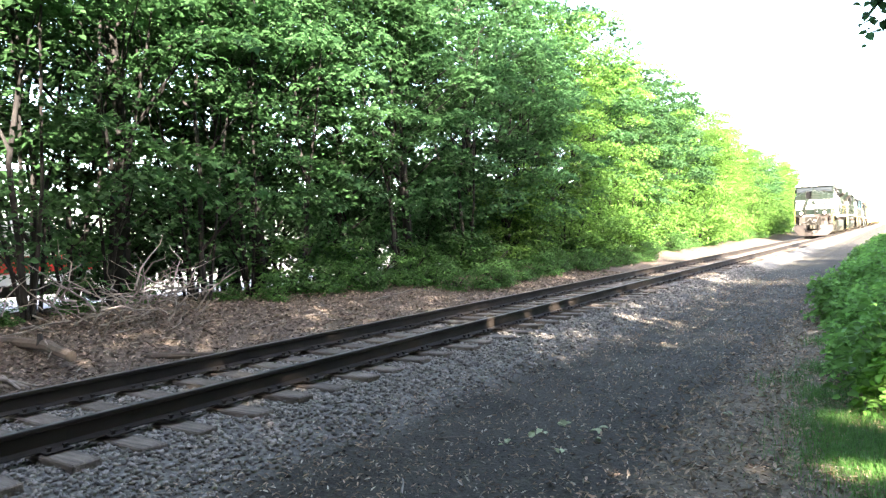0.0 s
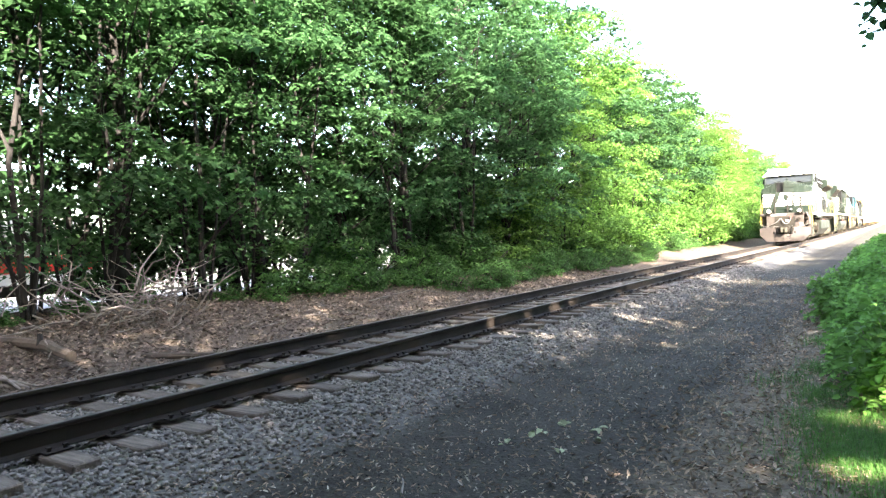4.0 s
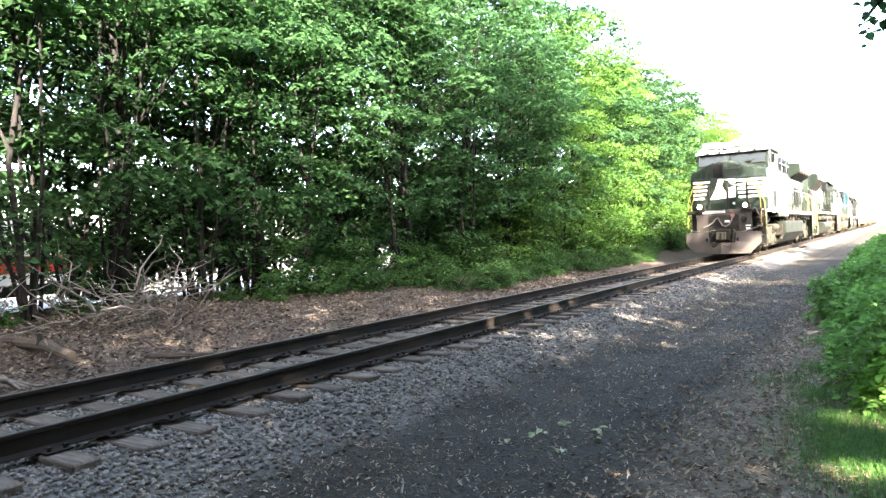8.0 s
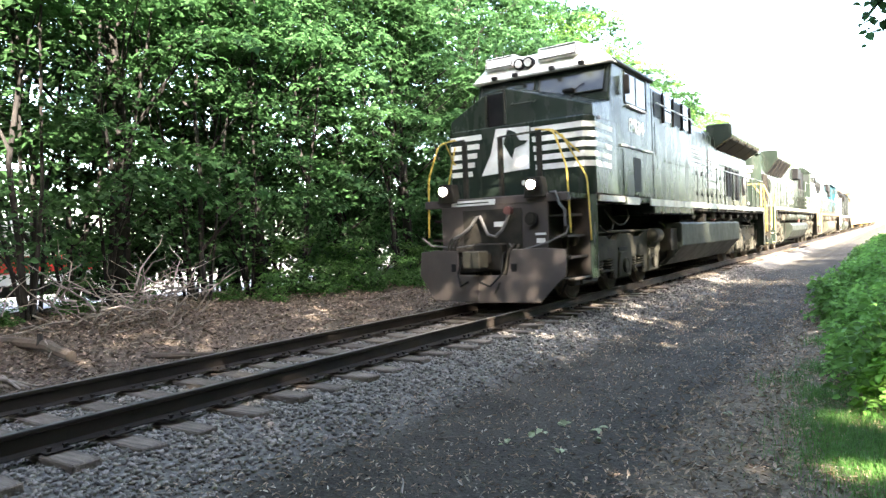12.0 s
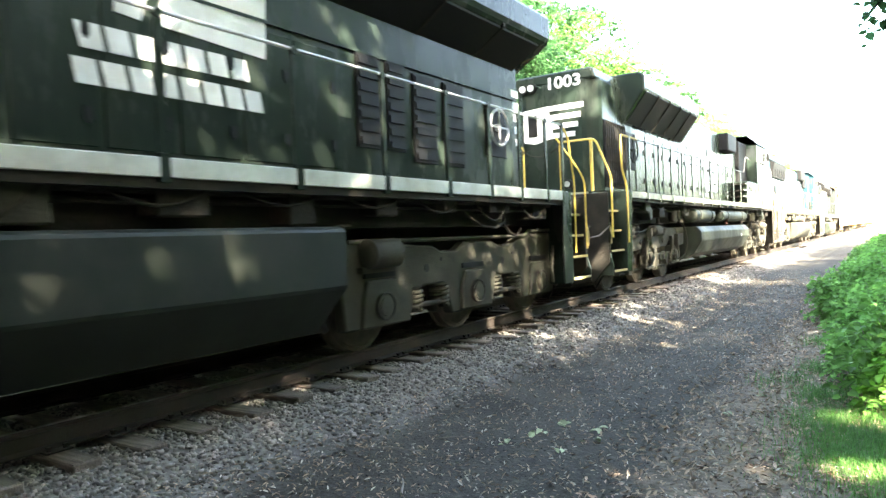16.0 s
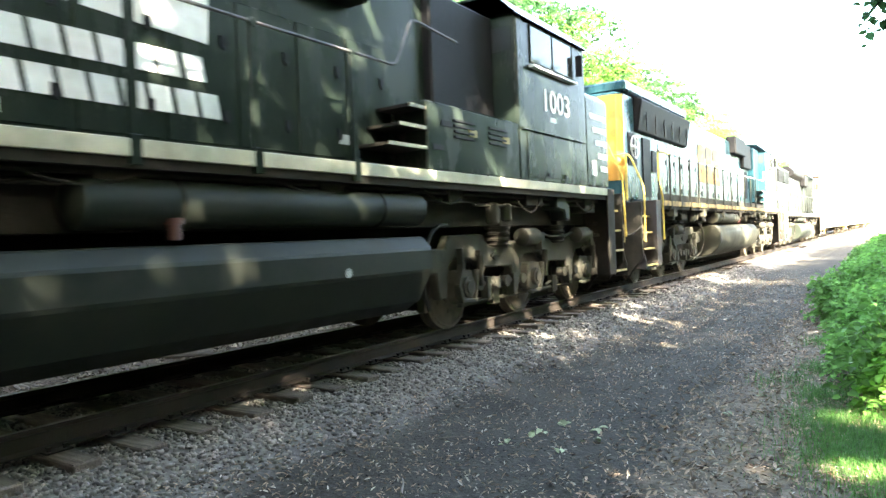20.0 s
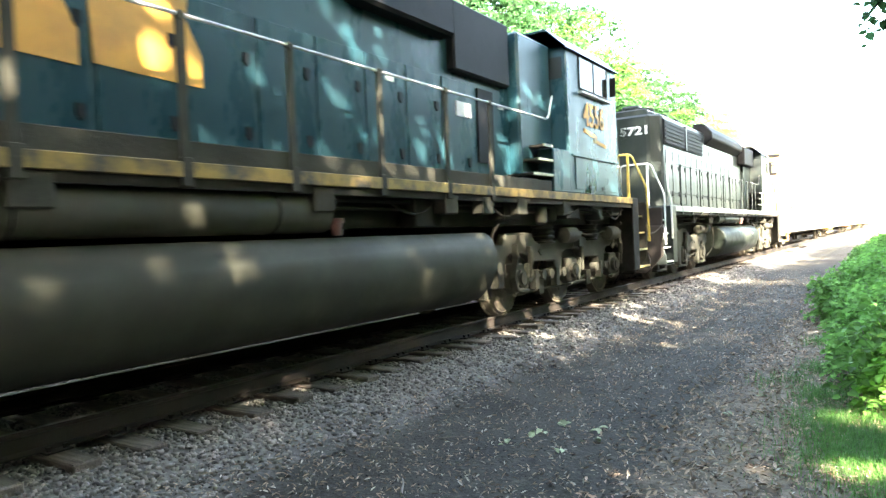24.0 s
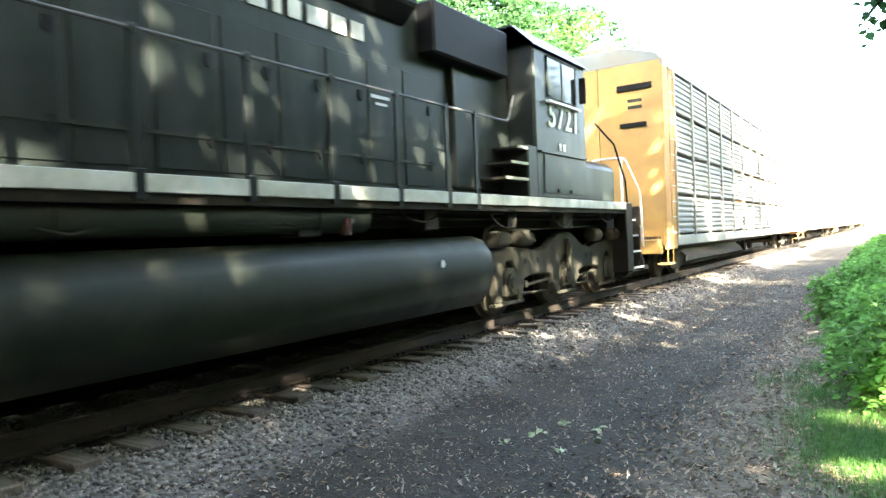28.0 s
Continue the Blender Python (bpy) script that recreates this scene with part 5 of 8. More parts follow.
def doors(loco, ys, hw, z0, z1, width, material, latches=2):
    """Hood doors on both sides, each with its latches."""
    for y in ys:
        for s in (1, -1):
            d = kit("hood_door/%s%.2f%.2f%.2f" % (material.name, width, z0, z1), loco, (s * hw, y, 0), lambda: B().box(-0.014, 0.014, -width / 2, width / 2, z0, z1), material, "hood door with dark latches", bevel=0.006)
            for k in range(latches):
                kit("latch", d, (s * 0.018, width * 0.38, z0 + (z1 - z0) * (0.2 + 0.5 * k)), lambda: B().box(-0.012, 0.012, -0.035, 0.035, -0.05, 0.05).cyl((0, 0, -0.06), "x", 0.03, 0.02, 8), m_grille)


def tank(loco, y0, y1, pts, material=None, name="fuel_tank", label="grimy dark fuel tank with dust streaks", facets=False):
    full = [*pts, *[(-x, z) for x, z in reversed(pts)]]
    t = part(name, B().prism(full, "y", y0, y1), material or m_tank, loco, label, bevel=0.02 if facets else 0.035, smooth=not facets)
    for s in (1, -1):
        kit("fuel_gauge", t, (s * 1.50, y1 - (y1 - y0) * 0.2, 0.98), lambda: B().cyl((0, 0, 0), "x", 0.04, 0.05, 12), m_pale)
        kit("filler_cap", t, (s * 1.38, y0 + (y1 - y0) * 0.55, 1.44), lambda: B().cyl((0, 0, 0), "z", 0.14, 0.06, 12).cyl((0, 0, 0.08), "z", 0.05, 0.08, 12), m_hose, smooth=True)
    return t


def air_tank(loco, y0, y1, z, r, x=1.26, material=None):
    for s in (1, -1):
        t = part("air_reservoir", B().cyl((s * x, (y0 + y1) / 2, z), "y", y1 - y0 - 0.1, r, 24, dome=0.05), material or m_tank, loco, "dull round air reservoir", smooth=True)
        for k in (0.2, 0.8):
            part("strap", B().ring((s * x, y0 + (y1 - y0) * k, z), "y", r + 0.004, 0.012, 20), m_under, t)


def underframe(loco, y0, y1, top, L, sill, material, gaps, stripe_m, stripe_h=0.12, x=1.53, edge_label=""):
    """Deck, centre sill, pipes, and the painted side sill cut at the posts."""
    part("deck", B().box(-1.5, 1.5, y0 - 0.0, y1 + 0.0, top - 0.09, top), material, loco, bevel=0.01)
    part("centre_sill", B().box(-0.5, 0.5, -L / 2 + 0.75, L / 2 - 0.75, 1.12, top - 0.1), m_under, loco, "oily dark underframe")
    for s in (1, -1):
        part("side_girder", B().box(min(s * 0.6, s * 1.05), max(s * 0.6, s * 1.05), y0 + 0.4, y1 - 0.4, 1.45, top - 0.1), m_under, loco)
    cuts = sorted([y0, *gaps, y1])
    for a, b_ in zip(cuts, cuts[1:]):
        for s in (1, -1):
            if b_ - a > 0.1:
                part("side_sill", B().box(min(s * 1.49, s * x), max(s * 1.49, s * x), a + 0.035, b_ - 0.035, top - stripe_h - 0.02, top + 0.005), stripe_m, loco, edge_label, bevel=0.006)
    for s in (1, -1):
        part("sill_angle", B().box(min(s * 1.40, s * 1.49), max(s * 1.40, s * 1.49), y0, y1, top - stripe_h - 0.10, top - 0.01), m_under, loco)
        for k, (x_, z_) in enumerate(((1.30, top - 0.24), (1.22, top - 0.32))):
            part("air_pipe", B().tube([(s * x_, y0 + 0.3, z_), (s * x_, (y0 + y1) / 2, z_ + 0.01), (s * x_, y1 - 0.3, z_)], 0.028, 8), m_under, loco)
        r = random.Random(int(L * 100) + s)
        for k in range(9):
            y = y0 + 0.8 + k * (y1 - y0 - 1.6) / 8
            w, h = r.uniform(0.12, 0.3), r.uniform(0.12, 0.3)
            part("underframe_box", B().box(min(s * 1.08, s * 1.36), max(s * 1.08, s * 1.36), y - w, y + w, top - 0.24 - h, top - 0.2), r.choice((m_under, m_truck, m_under)), loco, bevel=0.015)
            sag = r.uniform(0.10, 0.28)
            part("cable", B().tube([(s * (1.36 + 0.04 * math.sin(math.pi * f)), y - 0.7 + 0.9 * f, top - 0.22 - sag * math.sin(math.pi * f) ** 0.8) for f in (0, 0.12, 0.3, 0.5, 0.7, 0.88, 1)], 0.015, 6), m_under, loco, smooth=True)


def bars_text(loco, name, y0, y1, z, h, words, material, x, label, lean=0.0, gap=0.25):
    """Lettering that becomes plain bars: widths of the words in turn."""
    total = sum(words) + gap * (len(words) - 1)
    k = (y1 - y0) / total
    y = y0
    for w in words:
        part(name, B().prism([(y + lean, z - h / 2), (y + w * k + lean, z - h / 2), (y + w * k - lean, z + h / 2), (y - lean, z + h / 2)], "x", x, x + 0.006), material, loco, label)
        y += (w + gap) * k


def hood_rows(y0, y1, w):
    n = int((y1 - y0) / w)
    return [y0 + (k + 0.5) * (y1 - y0) / n for k in range(n)]


def pilot(loco, y, d, top, plow, x=1.46):
    """End sheet under the platform, with or without a plow."""
    part("pilot_plate", B().prism([(-x, 0.66), (-1.12, 0.28), (1.12, 0.28), (x, 0.66), (x, top - 0.05), (-x, top - 0.05)], "y", min(y, y + d * 0.06), max(y, y + d * 0.06)), m_rustblack if plow else m_under, loco, "dark dusty plow plate" if plow else "grimy pilot plate with cut corners", bevel=0.012)
    part("pilot_beam", B().box(-1.0, 1.0, min(y, y + d * 0.10), max(y, y + d * 0.10), top - 0.30, top - 0.06), m_under, loco, bevel=0.015)
    if plow:
        pl = B().prism([(-x, 0.62), (-1.14, 0.24), (1.14, 0.24), (x, 0.62), (x, 1.38), (0.42, 1.42), (0.34, 1.0), (-0.34, 1.0), (-0.42, 1.42), (-x, 1.38)], "y", y + d * 0.08, y + d * 0.12)
        for v_ in pl.bm.verts:
            v_.co.y += d * (0.16 * (1 - abs(v_.co.x) / x) + 0.12 * (1.4 - v_.co.z))
        part("plow_blade", pl, m_rustblack, loco, "dark rusty plow blade", bevel=0.012)
    for s in (1, -1):
        for k in range(4):
            x0 = s * (0.62 + 0.11 * k)
            part("air_hose", B().tube([(x0, y + d * 0.08, 1.42), (x0, y + d * 0.20, 1.36), (x0 + s * 0.01, y + d * 0.26, 1.12), (x0 + s * 0.02, y + d * 0.26, 0.82), (x0 - s * 0.01, y + d * 0.28, 0.58), (x0 - s * (0.08 + 0.03 * k), y + d * 0.30, 0.40)], 0.020, 7), m_hosegrey if k % 2 else m_grille, loco, smooth=True)
        part("cut_lever", B().tube([(s * 0.2, y + d * 0.26, 1.06), (s * 0.8, y + d * 0.22, 1.12), (s * 1.3, y + d * 0.16, 1.22), (s * 1.50, y + d * 0.12, 1.40)], 0.016, 6), m_hosegrey, loco, smooth=True)
        part("hose_bracket", B().box(min(s * 0.55, s * 1.05), max(s * 0.55, s * 1.05), min(y + d * 0.06, y + d * 0.14), max(y + d * 0.06, y + d * 0.14), 1.34, 1.46), m_under, loco, bevel=0.01)


def headlamp(loco, x, y, z, lit, d=-1, r=0.09):
    h = part("headlamp_housing", B().cyl((x, y, z), "y", 0.12, r + 0.035, 18), m_grille, loco, smooth=True)
    part("lens", B().cyl((x, y + d * 0.065, z), "y", 0.015, r, 18), m_lamp if lit else m_pale, h, "lit headlamp" if lit else "unlit headlamp", smooth=True)


def brake_wheel(loco, x, y, z, r=0.3, material=None):
    w = part("brake_wheel", B().ring((x, y, z), "x", r, 0.022, 24).tube([(x, y - r, z), (x, y + r, z)], 0.015, 5).tube([(x, y, z - r), (x, y, z + r)], 0.015, 5).cyl((x - 0.03, y, z), "x", 0.06, 0.06, 10), material or m_pale, loco, "round hand brake wheel")
    part("brake_recess", B().box(x - 0.09, x - 0.06, y - r * 1.1, y + r * 1.1, z - r * 1.6, z + r * 1.25), m_grille, loco)


def grille(loco, x, y0, y1, z0, z1, n, name="radiator_grille", slope=0.0, label="dark louvred grille"):
    """Upright slats in a dark frame on a side."""
    s = 1 if x > 0 else -1
    g = part(name, B().box(x - 0.02, x + 0.02, y0, y1, z0, z1), m_grille, loco, label)
    h = (z1 - z0) / n
    for k in range(n):
        kit("slat/%s%.2f%.3f" % (name, y1 - y0, h), g, (x + s * 0.028, (y0 + y1) / 2, z0 + (k + 0.5) * h), lambda: B().box(-0.012, 0.012, -(y1 - y0) / 2 + 0.03, (y1 - y0) / 2 - 0.03, -h * 0.28, h * 0.28), m_grille)
    return g


def end_rails(loco, y, d, top, material, xs=1.0, inner=0.5):
    """Handrails of a platform's end: two loops beside the gangway and the slanted ones down to the steps."""
    for s in (1, -1):
        rail_pipe(loco, [(s * 0.42, y - d * 0.1, top), (s * 0.42, y - d * 0.1, top + 1.05), (s * 1.18, y - d * 0.1, top + 1.05), (s * 1.50, y - d * 0.08, top + 0.28), (s * 1.52, y - d * 0.02, top - 0.95)], material, 0.022, "bent handrail beside the steps")
        part("end_post", B().box(s * 1.1 - 0.025, s * 1.1 + 0.025, y - d * 0.1 - 0.025, y - d * 0.1 + 0.025, top, top + 1.04), material, loco)


def gangway(loco, y, d, top):
    part("gangway_chain", B().tube([(-0.42, y, top + 0.95), (-0.2, y, top + 0.82), (0.0, y, top + 0.78), (0.2, y, top + 0.82), (0.42, y, top + 0.95)], 0.012, 5), m_under, loco)
    part("drop_plate", B().box(-0.45, 0.45, min(y, y + d * 0.16), max(y, y + d * 0.16), top + 0.0, top + 0.04), m_under, loco)
    for s in (-1, 1):
        part("cable_receptacle", B().box(s * 0.62 - 0.1, s * 0.62 + 0.1, y - 0.05, y + 0.05, top - 0.3, top - 0.08).tube([(s * 0.62, y + d * 0.06, top - 0.2), (s * 0.5, y + d * 0.16, top - 0.45), (s * 0.25, y + d * 0.18, top - 0.55), (s * 0.1, y + d * 0.12, top - 0.4)], 0.024, 6), m_grille, loco)


# ---- lead locomotive: wide nose forward ----
def lead_locomotive():
    c = 1.2
    t = thing("locomotive", "black wide-nosed diesel locomotive with white nose stripes and lit ditch lights", "locomotive", "locomotives of the train")
    TRAIN.append((t, c))
    top = 2.0

    def Y(s):
        return s - c

    gaps = [Y(s) for s in (0.62, 1.82, 3.05, 4.45, 5.75, 7.0, 8.05, 8.95, 9.85)]
    underframe(t, Y(-1.4), Y(10.65), top, 22.6, None, m_black, gaps, m_sillwhite, 0.13, edge_label="white painted side sill")
    part("front_deck", B().box(-1.5, 1.5, Y(-9.75), Y(-1.4), top - 0.09, top - 0.004), m_black, t)
    part("front_sill", B().box(-0.5, 0.5, Y(-9.3), Y(-1.4), 1.12, top - 0.1), m_under, t)
    truck(t, Y(-6.05), "ge")
    truck(t, Y(8.1), "ge", -1)
    tank(t, Y(-2.6), Y(5.05), [(1.05, 0.34), (1.53, 0.84), (1.53, 1.42), (1.46, 1.46)], facets=True)
    part("tank_bracket", B().box(1.1, 1.4, Y(-3.2), Y(-2.62), 0.75, 1.3).cyl((1.3, Y(-2.9), 0.8), "z", 0.5, 0.1, 14), m_under, t)
    # nose, cab and the wide body behind it
    w = 1.53
    nw = 1.60
    nose = part("nose", B().prism([(-1.54, Y(-7.4)), (-nw, Y(-8.70)), (-1.45, Y(-8.90)), (1.45, Y(-8.90)), (nw, Y(-8.70)), (1.54, Y(-7.4))], "z", top, 3.46), m_black, t, "black nose with white stripes", bevel=0.025)
    part("nose_top", B().hexa([(-1.58, Y(-8.74), 3.44), (-0.62, Y(-8.88), 3.44), (-0.62, Y(-7.5), 3.44), (-1.52, Y(-7.5), 3.44), (-1.54, Y(-8.70), 3.72), (-0.62, Y(-8.86), 4.12), (-0.62, Y(-7.5), 4.30), (-1.50, Y(-7.5), 3.90)]), m_black, nose, "black sloping nose top", bevel=0.02)
    part("nose_top", B().hexa([(-0.14, Y(-8.90), 3.44), (1.58, Y(-8.74), 3.44), (1.53, Y(-7.5), 3.44), (-0.14, Y(-7.5), 3.44), (-0.14, Y(-8.88), 4.18), (1.57, Y(-8.72), 3.66), (1.52, Y(-7.5), 3.92), (-0.14, Y(-7.5), 4.36)]), m_black, nose, "black sloping nose top", bevel=0.02)
    part("nose_door", B().box(-0.62, -0.14, Y(-8.76), Y(-7.5), 3.44, 4.12), m_grille, nose, "recessed narrow nose door")
    part("door_frame", B().tube([(-0.60, Y(-8.88), 3.48), (-0.60, Y(-8.88), 4.10), (-0.17, Y(-8.88), 4.14), (-0.17, Y(-8.88), 3.48)], 0.02, 5), m_tank, nose)
    part("nose_grab", B().tube([(0.02, Y(-8.88), 3.86), (0.02, Y(-8.95), 3.82), (0.50, Y(-8.93), 3.82), (0.50, Y(-8.86), 3.86)], 0.018, 5), m_tank, nose)
    part("nose_hook", B().box(1.58, 1.63, Y(-8.5), Y(-8.44), 3.40, 3.46), m_pale, nose)
    for k in range(5):
        z = 3.285 - k * 0.18
        part("nose_stripe", B().box(0.40 + 0.02 * k, 1.43, Y(-8.908), Y(-8.902), z - 0.052, z + 0.052), m_white, nose, "white stripe")
        part("nose_stripe", B().hexa([(1.43, Y(-8.908), z - 0.052), (1.45, Y(-8.902), z - 0.052), (1.603, Y(-8.702), z - 0.052), (1.609, Y(-8.702), z - 0.052), (1.43, Y(-8.914), z + 0.052), (1.45, Y(-8.908), z + 0.052), (1.603, Y(-8.702), z + 0.052), (1.609, Y(-8.702), z + 0.052)]), m_white, nose, "white stripe")
        e = -7.66 - 0.03 * k
        part("nose_stripe", B().hexa([(1.598, Y(-8.70), z - 0.052), (1.608, Y(-8.70), z - 0.052), (1.559, Y(e), z - 0.052), (1.545, Y(e), z - 0.052), (1.598, Y(-8.70), z + 0.052), (1.608, Y(-8.70), z + 0.052), (1.559, Y(e), z + 0.052), (1.545, Y(e), z + 0.052)]), m_white, nose, "white stripe")
        part("nose_stripe", B().box(-1.43, -0.70 - 0.06 * k, Y(-8.908), Y(-8.902), z - 0.052, z + 0.052), m_white, nose, "white stripe")
    part("nose_emblem", B().prism([(-0.72, 2.50), (0.34, 2.56), (0.37, 3.37), (-0.36, 3.40), (-0.50, 2.90)], "y", Y(-8.914), Y(-8.904)), m_white, nose, "white emblem panel")
    part("emblem_figure", B().prism([(-0.02, 2.78), (0.05, 2.98), (0.26, 3.04), (0.34, 3.10), (0.16, 3.12), (0.06, 3.30), (-0.10, 3.36), (-0.20, 3.10), (-0.12, 2.95)], "y", Y(-8.922), Y(-8.915)), m_black, nose)
    for s in (-1, 1):
        headlamp(t, s * 0.92, Y(-9.98), 2.16, True, r=0.075)
        part("lamp_bracket", B().prism([(s * 0.92 - 0.20, top - 0.06), (s * 0.92 + 0.20, top - 0.06), (s * 0.92 + 0.14, 2.30), (s * 0.92 - 0.14, 2.30)], "y", Y(-9.95), Y(-9.72)), m_under, t, "dark boxy lamp bracket", bevel=0.015)
    for x in (-0.60, 0.17, 0.95):
        part("nose_post", B().box(x - 0.045, x + 0.045, Y(-9.76), Y(-9.68), top, 3.10), m_under, t, bevel=0.01)
    headlamp(nose, 0.30, Y(-9.0), 2.28, False, r=0.05)
    part("step_plate", B().box(-0.86, 0.08, Y(-9.84), Y(-9.81), top - 0.13, top - 0.03), m_white, t, "pale bar on the front platform's edge")
    part("vent_plate", B().box(-0.75, -0.05, Y(-9.848), Y(-9.84), top - 0.092, top - 0.07), m_tank, t)
    # cab
    cab = part("cab", B().prism([(Y(-7.70), top), (Y(-7.70), 4.05), (Y(-7.50), 4.68), (Y(-7.05), 4.76), (Y(-4.95), 4.78), (Y(-4.95), top)], "x", -w, w), m_black, t, "black crew cab", bevel=0.03)
    part("roof", B().prism([(-1.60, 4.66), (1.60, 4.66), (1.60, 4.74), (1.10, 4.98), (-1.10, 4.98), (-1.60, 4.74)], "y", Y(-7.45), Y(-4.9)), m_tank, cab, "dull cab roof", bevel=0.03)
    # white here stands for sun and sky glare on the brow
    part("brow", B().hexa([(-1.64, Y(-7.72), 4.64), (1.64, Y(-7.72), 4.64), (1.60, Y(-6.9), 4.70), (-1.60, Y(-6.9), 4.70), (-1.20, Y(-7.50), 5.13), (1.10, Y(-7.50), 5.13), (1.05, Y(-6.9), 5.16), (-1.15, Y(-6.9), 5.16)]), m_white, cab, "brow over the windscreen with sun and sky glare painted white", bevel=0.04)
    headlamp(cab, -0.42, Y(-7.66), 4.92, False, r=0.085)
    headlamp(cab, -0.20, Y(-7.66), 4.92, False, r=0.085)
    for x0, x1 in ((0.02, 0.90), (-1.25, -0.55)):
        nb = part("number_board", B().hexa([(x0, Y(-7.72), 4.90), (x1, Y(-7.72), 4.90), (x1, Y(-7.3), 4.90), (x0, Y(-7.3), 4.90), (x0, Y(-7.66), 5.17), (x1, Y(-7.66), 5.17), (x1, Y(-7.3), 5.19), (x0, Y(-7.3), 5.19)]), m_white, cab, "pale number board", bevel=0.012)
        part("board_frame", B().tube([(x0 + 0.04, Y(-7.725), 4.93), (x1 - 0.04, Y(-7.725), 4.93), (x1 - 0.04, Y(-7.675), 5.14), (x0 + 0.04, Y(-7.675), 5.14), (x0 + 0.04, Y(-7.725), 4.93)], 0.012, 4), m_tank, nb)
    for x in (-1.0, -0.5, 0.35, 1.0):
        part("brow_lamp", B().box(x - 0.05, x + 0.05, Y(-7.80), Y(-7.70), 4.66, 4.73), m_grille, cab)
    for x0, x1 in ((0.0, 1.42), (-1.42, -0.12)):
        part("windscreen", B().hexa([(x0, Y(-7.715), 4.12), (x1, Y(-7.715), 4.12), (x1, Y(-7.695), 4.12), (x0, Y(-7.695), 4.12), (x0, Y(-7.535), 4.62), (x1, Y(-7.535), 4.62), (x1, Y(-7.515), 4.62), (x0, Y(-7.515), 4.62)]), m_screen, cab, "reflecting glass windscreen")
        part("window_frame", B().tube([(x0, Y(-7.725), 4.11), (x1, Y(-7.725), 4.11), (x1, Y(-7.545), 4.63), (x0, Y(-7.545), 4.63), (x0, Y(-7.725), 4.11)], 0.02, 5), m_tank, cab)
        part("wiper", B().tube([((x0 + x1) / 2, Y(-7.75), 4.12), ((x0 + x1) / 2 + 0.3, Y(-7.68), 4.30)], 0.012, 4), m_grille, cab)
        part("wiper_motor", B().box((x0 + x1) / 2 - 0.12, (x0 + x1) / 2 + 0.12, Y(-7.82), Y(-7.70), 4.14, 4.22), m_grille, cab, bevel=0.02)
    for s in (1, -1):
        for y0, y1 in ((-6.75, -6.15), (-6.05, -5.45)):
            part("cab_window", B().box(min(s * w, s * (w + 0.012)), max(s * w, s * (w + 0.012)), Y(y0), Y(y1), 3.98, 4.58), m_glass, cab, "dark sliding side window")
        part("window_frame", B().tube([(s * (w + 0.01), Y(-6.8), 3.95), (s * (w + 0.01), Y(-5.38), 3.95), (s * (w + 0.01), Y(-5.38), 4.62), (s * (w + 0.01), Y(-6.8), 4.62), (s * (w + 0.01), Y(-6.8), 3.95)], 0.013, 5), m_tank, cab, "dull window surround")
        part("armrest", B().box(min(s * w, s * (w + 0.07)), max(s * w, s * (w + 0.07)), Y(-6.7), Y(-5.5), 3.88, 3.92), m_pale, cab)
        part("mirror", B().box(min(s * (w + 0.04), s * (w + 0.16)), max(s * (w + 0.04), s * (w + 0.16)), Y(-6.95), Y(-6.9), 4.1, 4.5), m_grille, cab, bevel=0.008)
        part("cab_door", B().box(min(s * w, s * (w + 0.012)), max(s * w, s * (w + 0.012)), Y(-7.0), Y(-5.5), 2.05, 2.98), m_black, cab, "lower cab door", bevel=0.006)
        part("door_opening", B().box(min(s * w, s * (w + 0.02)), max(s * w, s * (w + 0.02)), Y(-6.35), Y(-5.9), 2.12, 2.85), m_grille, cab)
        part("door_ledge", B().box(min(s * w, s * (w + 0.05)), max(s * w, s * (w + 0.05)), Y(-7.1), Y(-5.0), 3.03, 3.07), m_pale, cab)
        part("body_sill", B().box(min(s * 1.5, s * (w + 0.012)), max(s * 1.5, s * (w + 0.012)), Y(-8.4), Y(-7.0), top - 0.12, top - 0.002), m_sillwhite, t, "white painted side sill")
        for a, b_ in ((-6.85, -6.0), (-5.2, -4.2), (-4.15, -3.3), (-3.25, -2.35), (-2.3, -1.45)):
            part("body_sill", B().box(min(s * 1.5, s * (w + 0.012)), max(s * 1.5, s * (w + 0.012)), Y(a), Y(b_), 1.84, top), m_sillwhite, t, "white painted side sill")
    writing("number", "8034", 0.42, m_white, cab, side_m(w + 0.004, Y(-6.08), 3.51), squeeze=1.25, bold=0.008, label="white number 8034")
    body = part("body", B().prism([(-w, 1.66), (w, 1.66), (w, 4.55), (1.25, 4.80), (-1.25, 4.80), (-w, 4.55)], "y", Y(-4.94), Y(-1.35)), m_black, t, "black equipment body", bevel=0.03)
    for s in (1, -1):
        for k, y in enumerate((-4.5, -3.6, -2.75, -1.95)):
            part("vent_panel", B().box(min(s * w, s * (w + 0.014)), max(s * w, s * (w + 0.014)), Y(y - 0.28), Y(y + 0.28), 3.92, 4.5), m_glass if k % 2 else m_grille, body, "dark intake panel")
            part("panel_post", B().box(min(s * w, s * (w + 0.05)), max(s * w, s * (w + 0.05)), Y(y + 0.38), Y(y + 0.44), 3.85, 4.56), m_grille, body)
        part("grab_rail", B().tube([(s * (w + 0.08), Y(-4.8), 4.22), (s * (w + 0.08), Y(-1.6), 4.22)], 0.018, 6), m_pale, body)
        part("body_seam", B().box(min(s * w, s * (w + 0.025)), max(s * w, s * (w + 0.025)), Y(-4.0), Y(-1.5), 2.93, 2.96), m_black, body)
        part("body_panel", B().box(min(s * w, s * (w + 0.01)), max(s * w, s * (w + 0.01)), Y(-4.75), Y(-1.5), 3.02, 3.80), m_black, body, bevel=0.006)
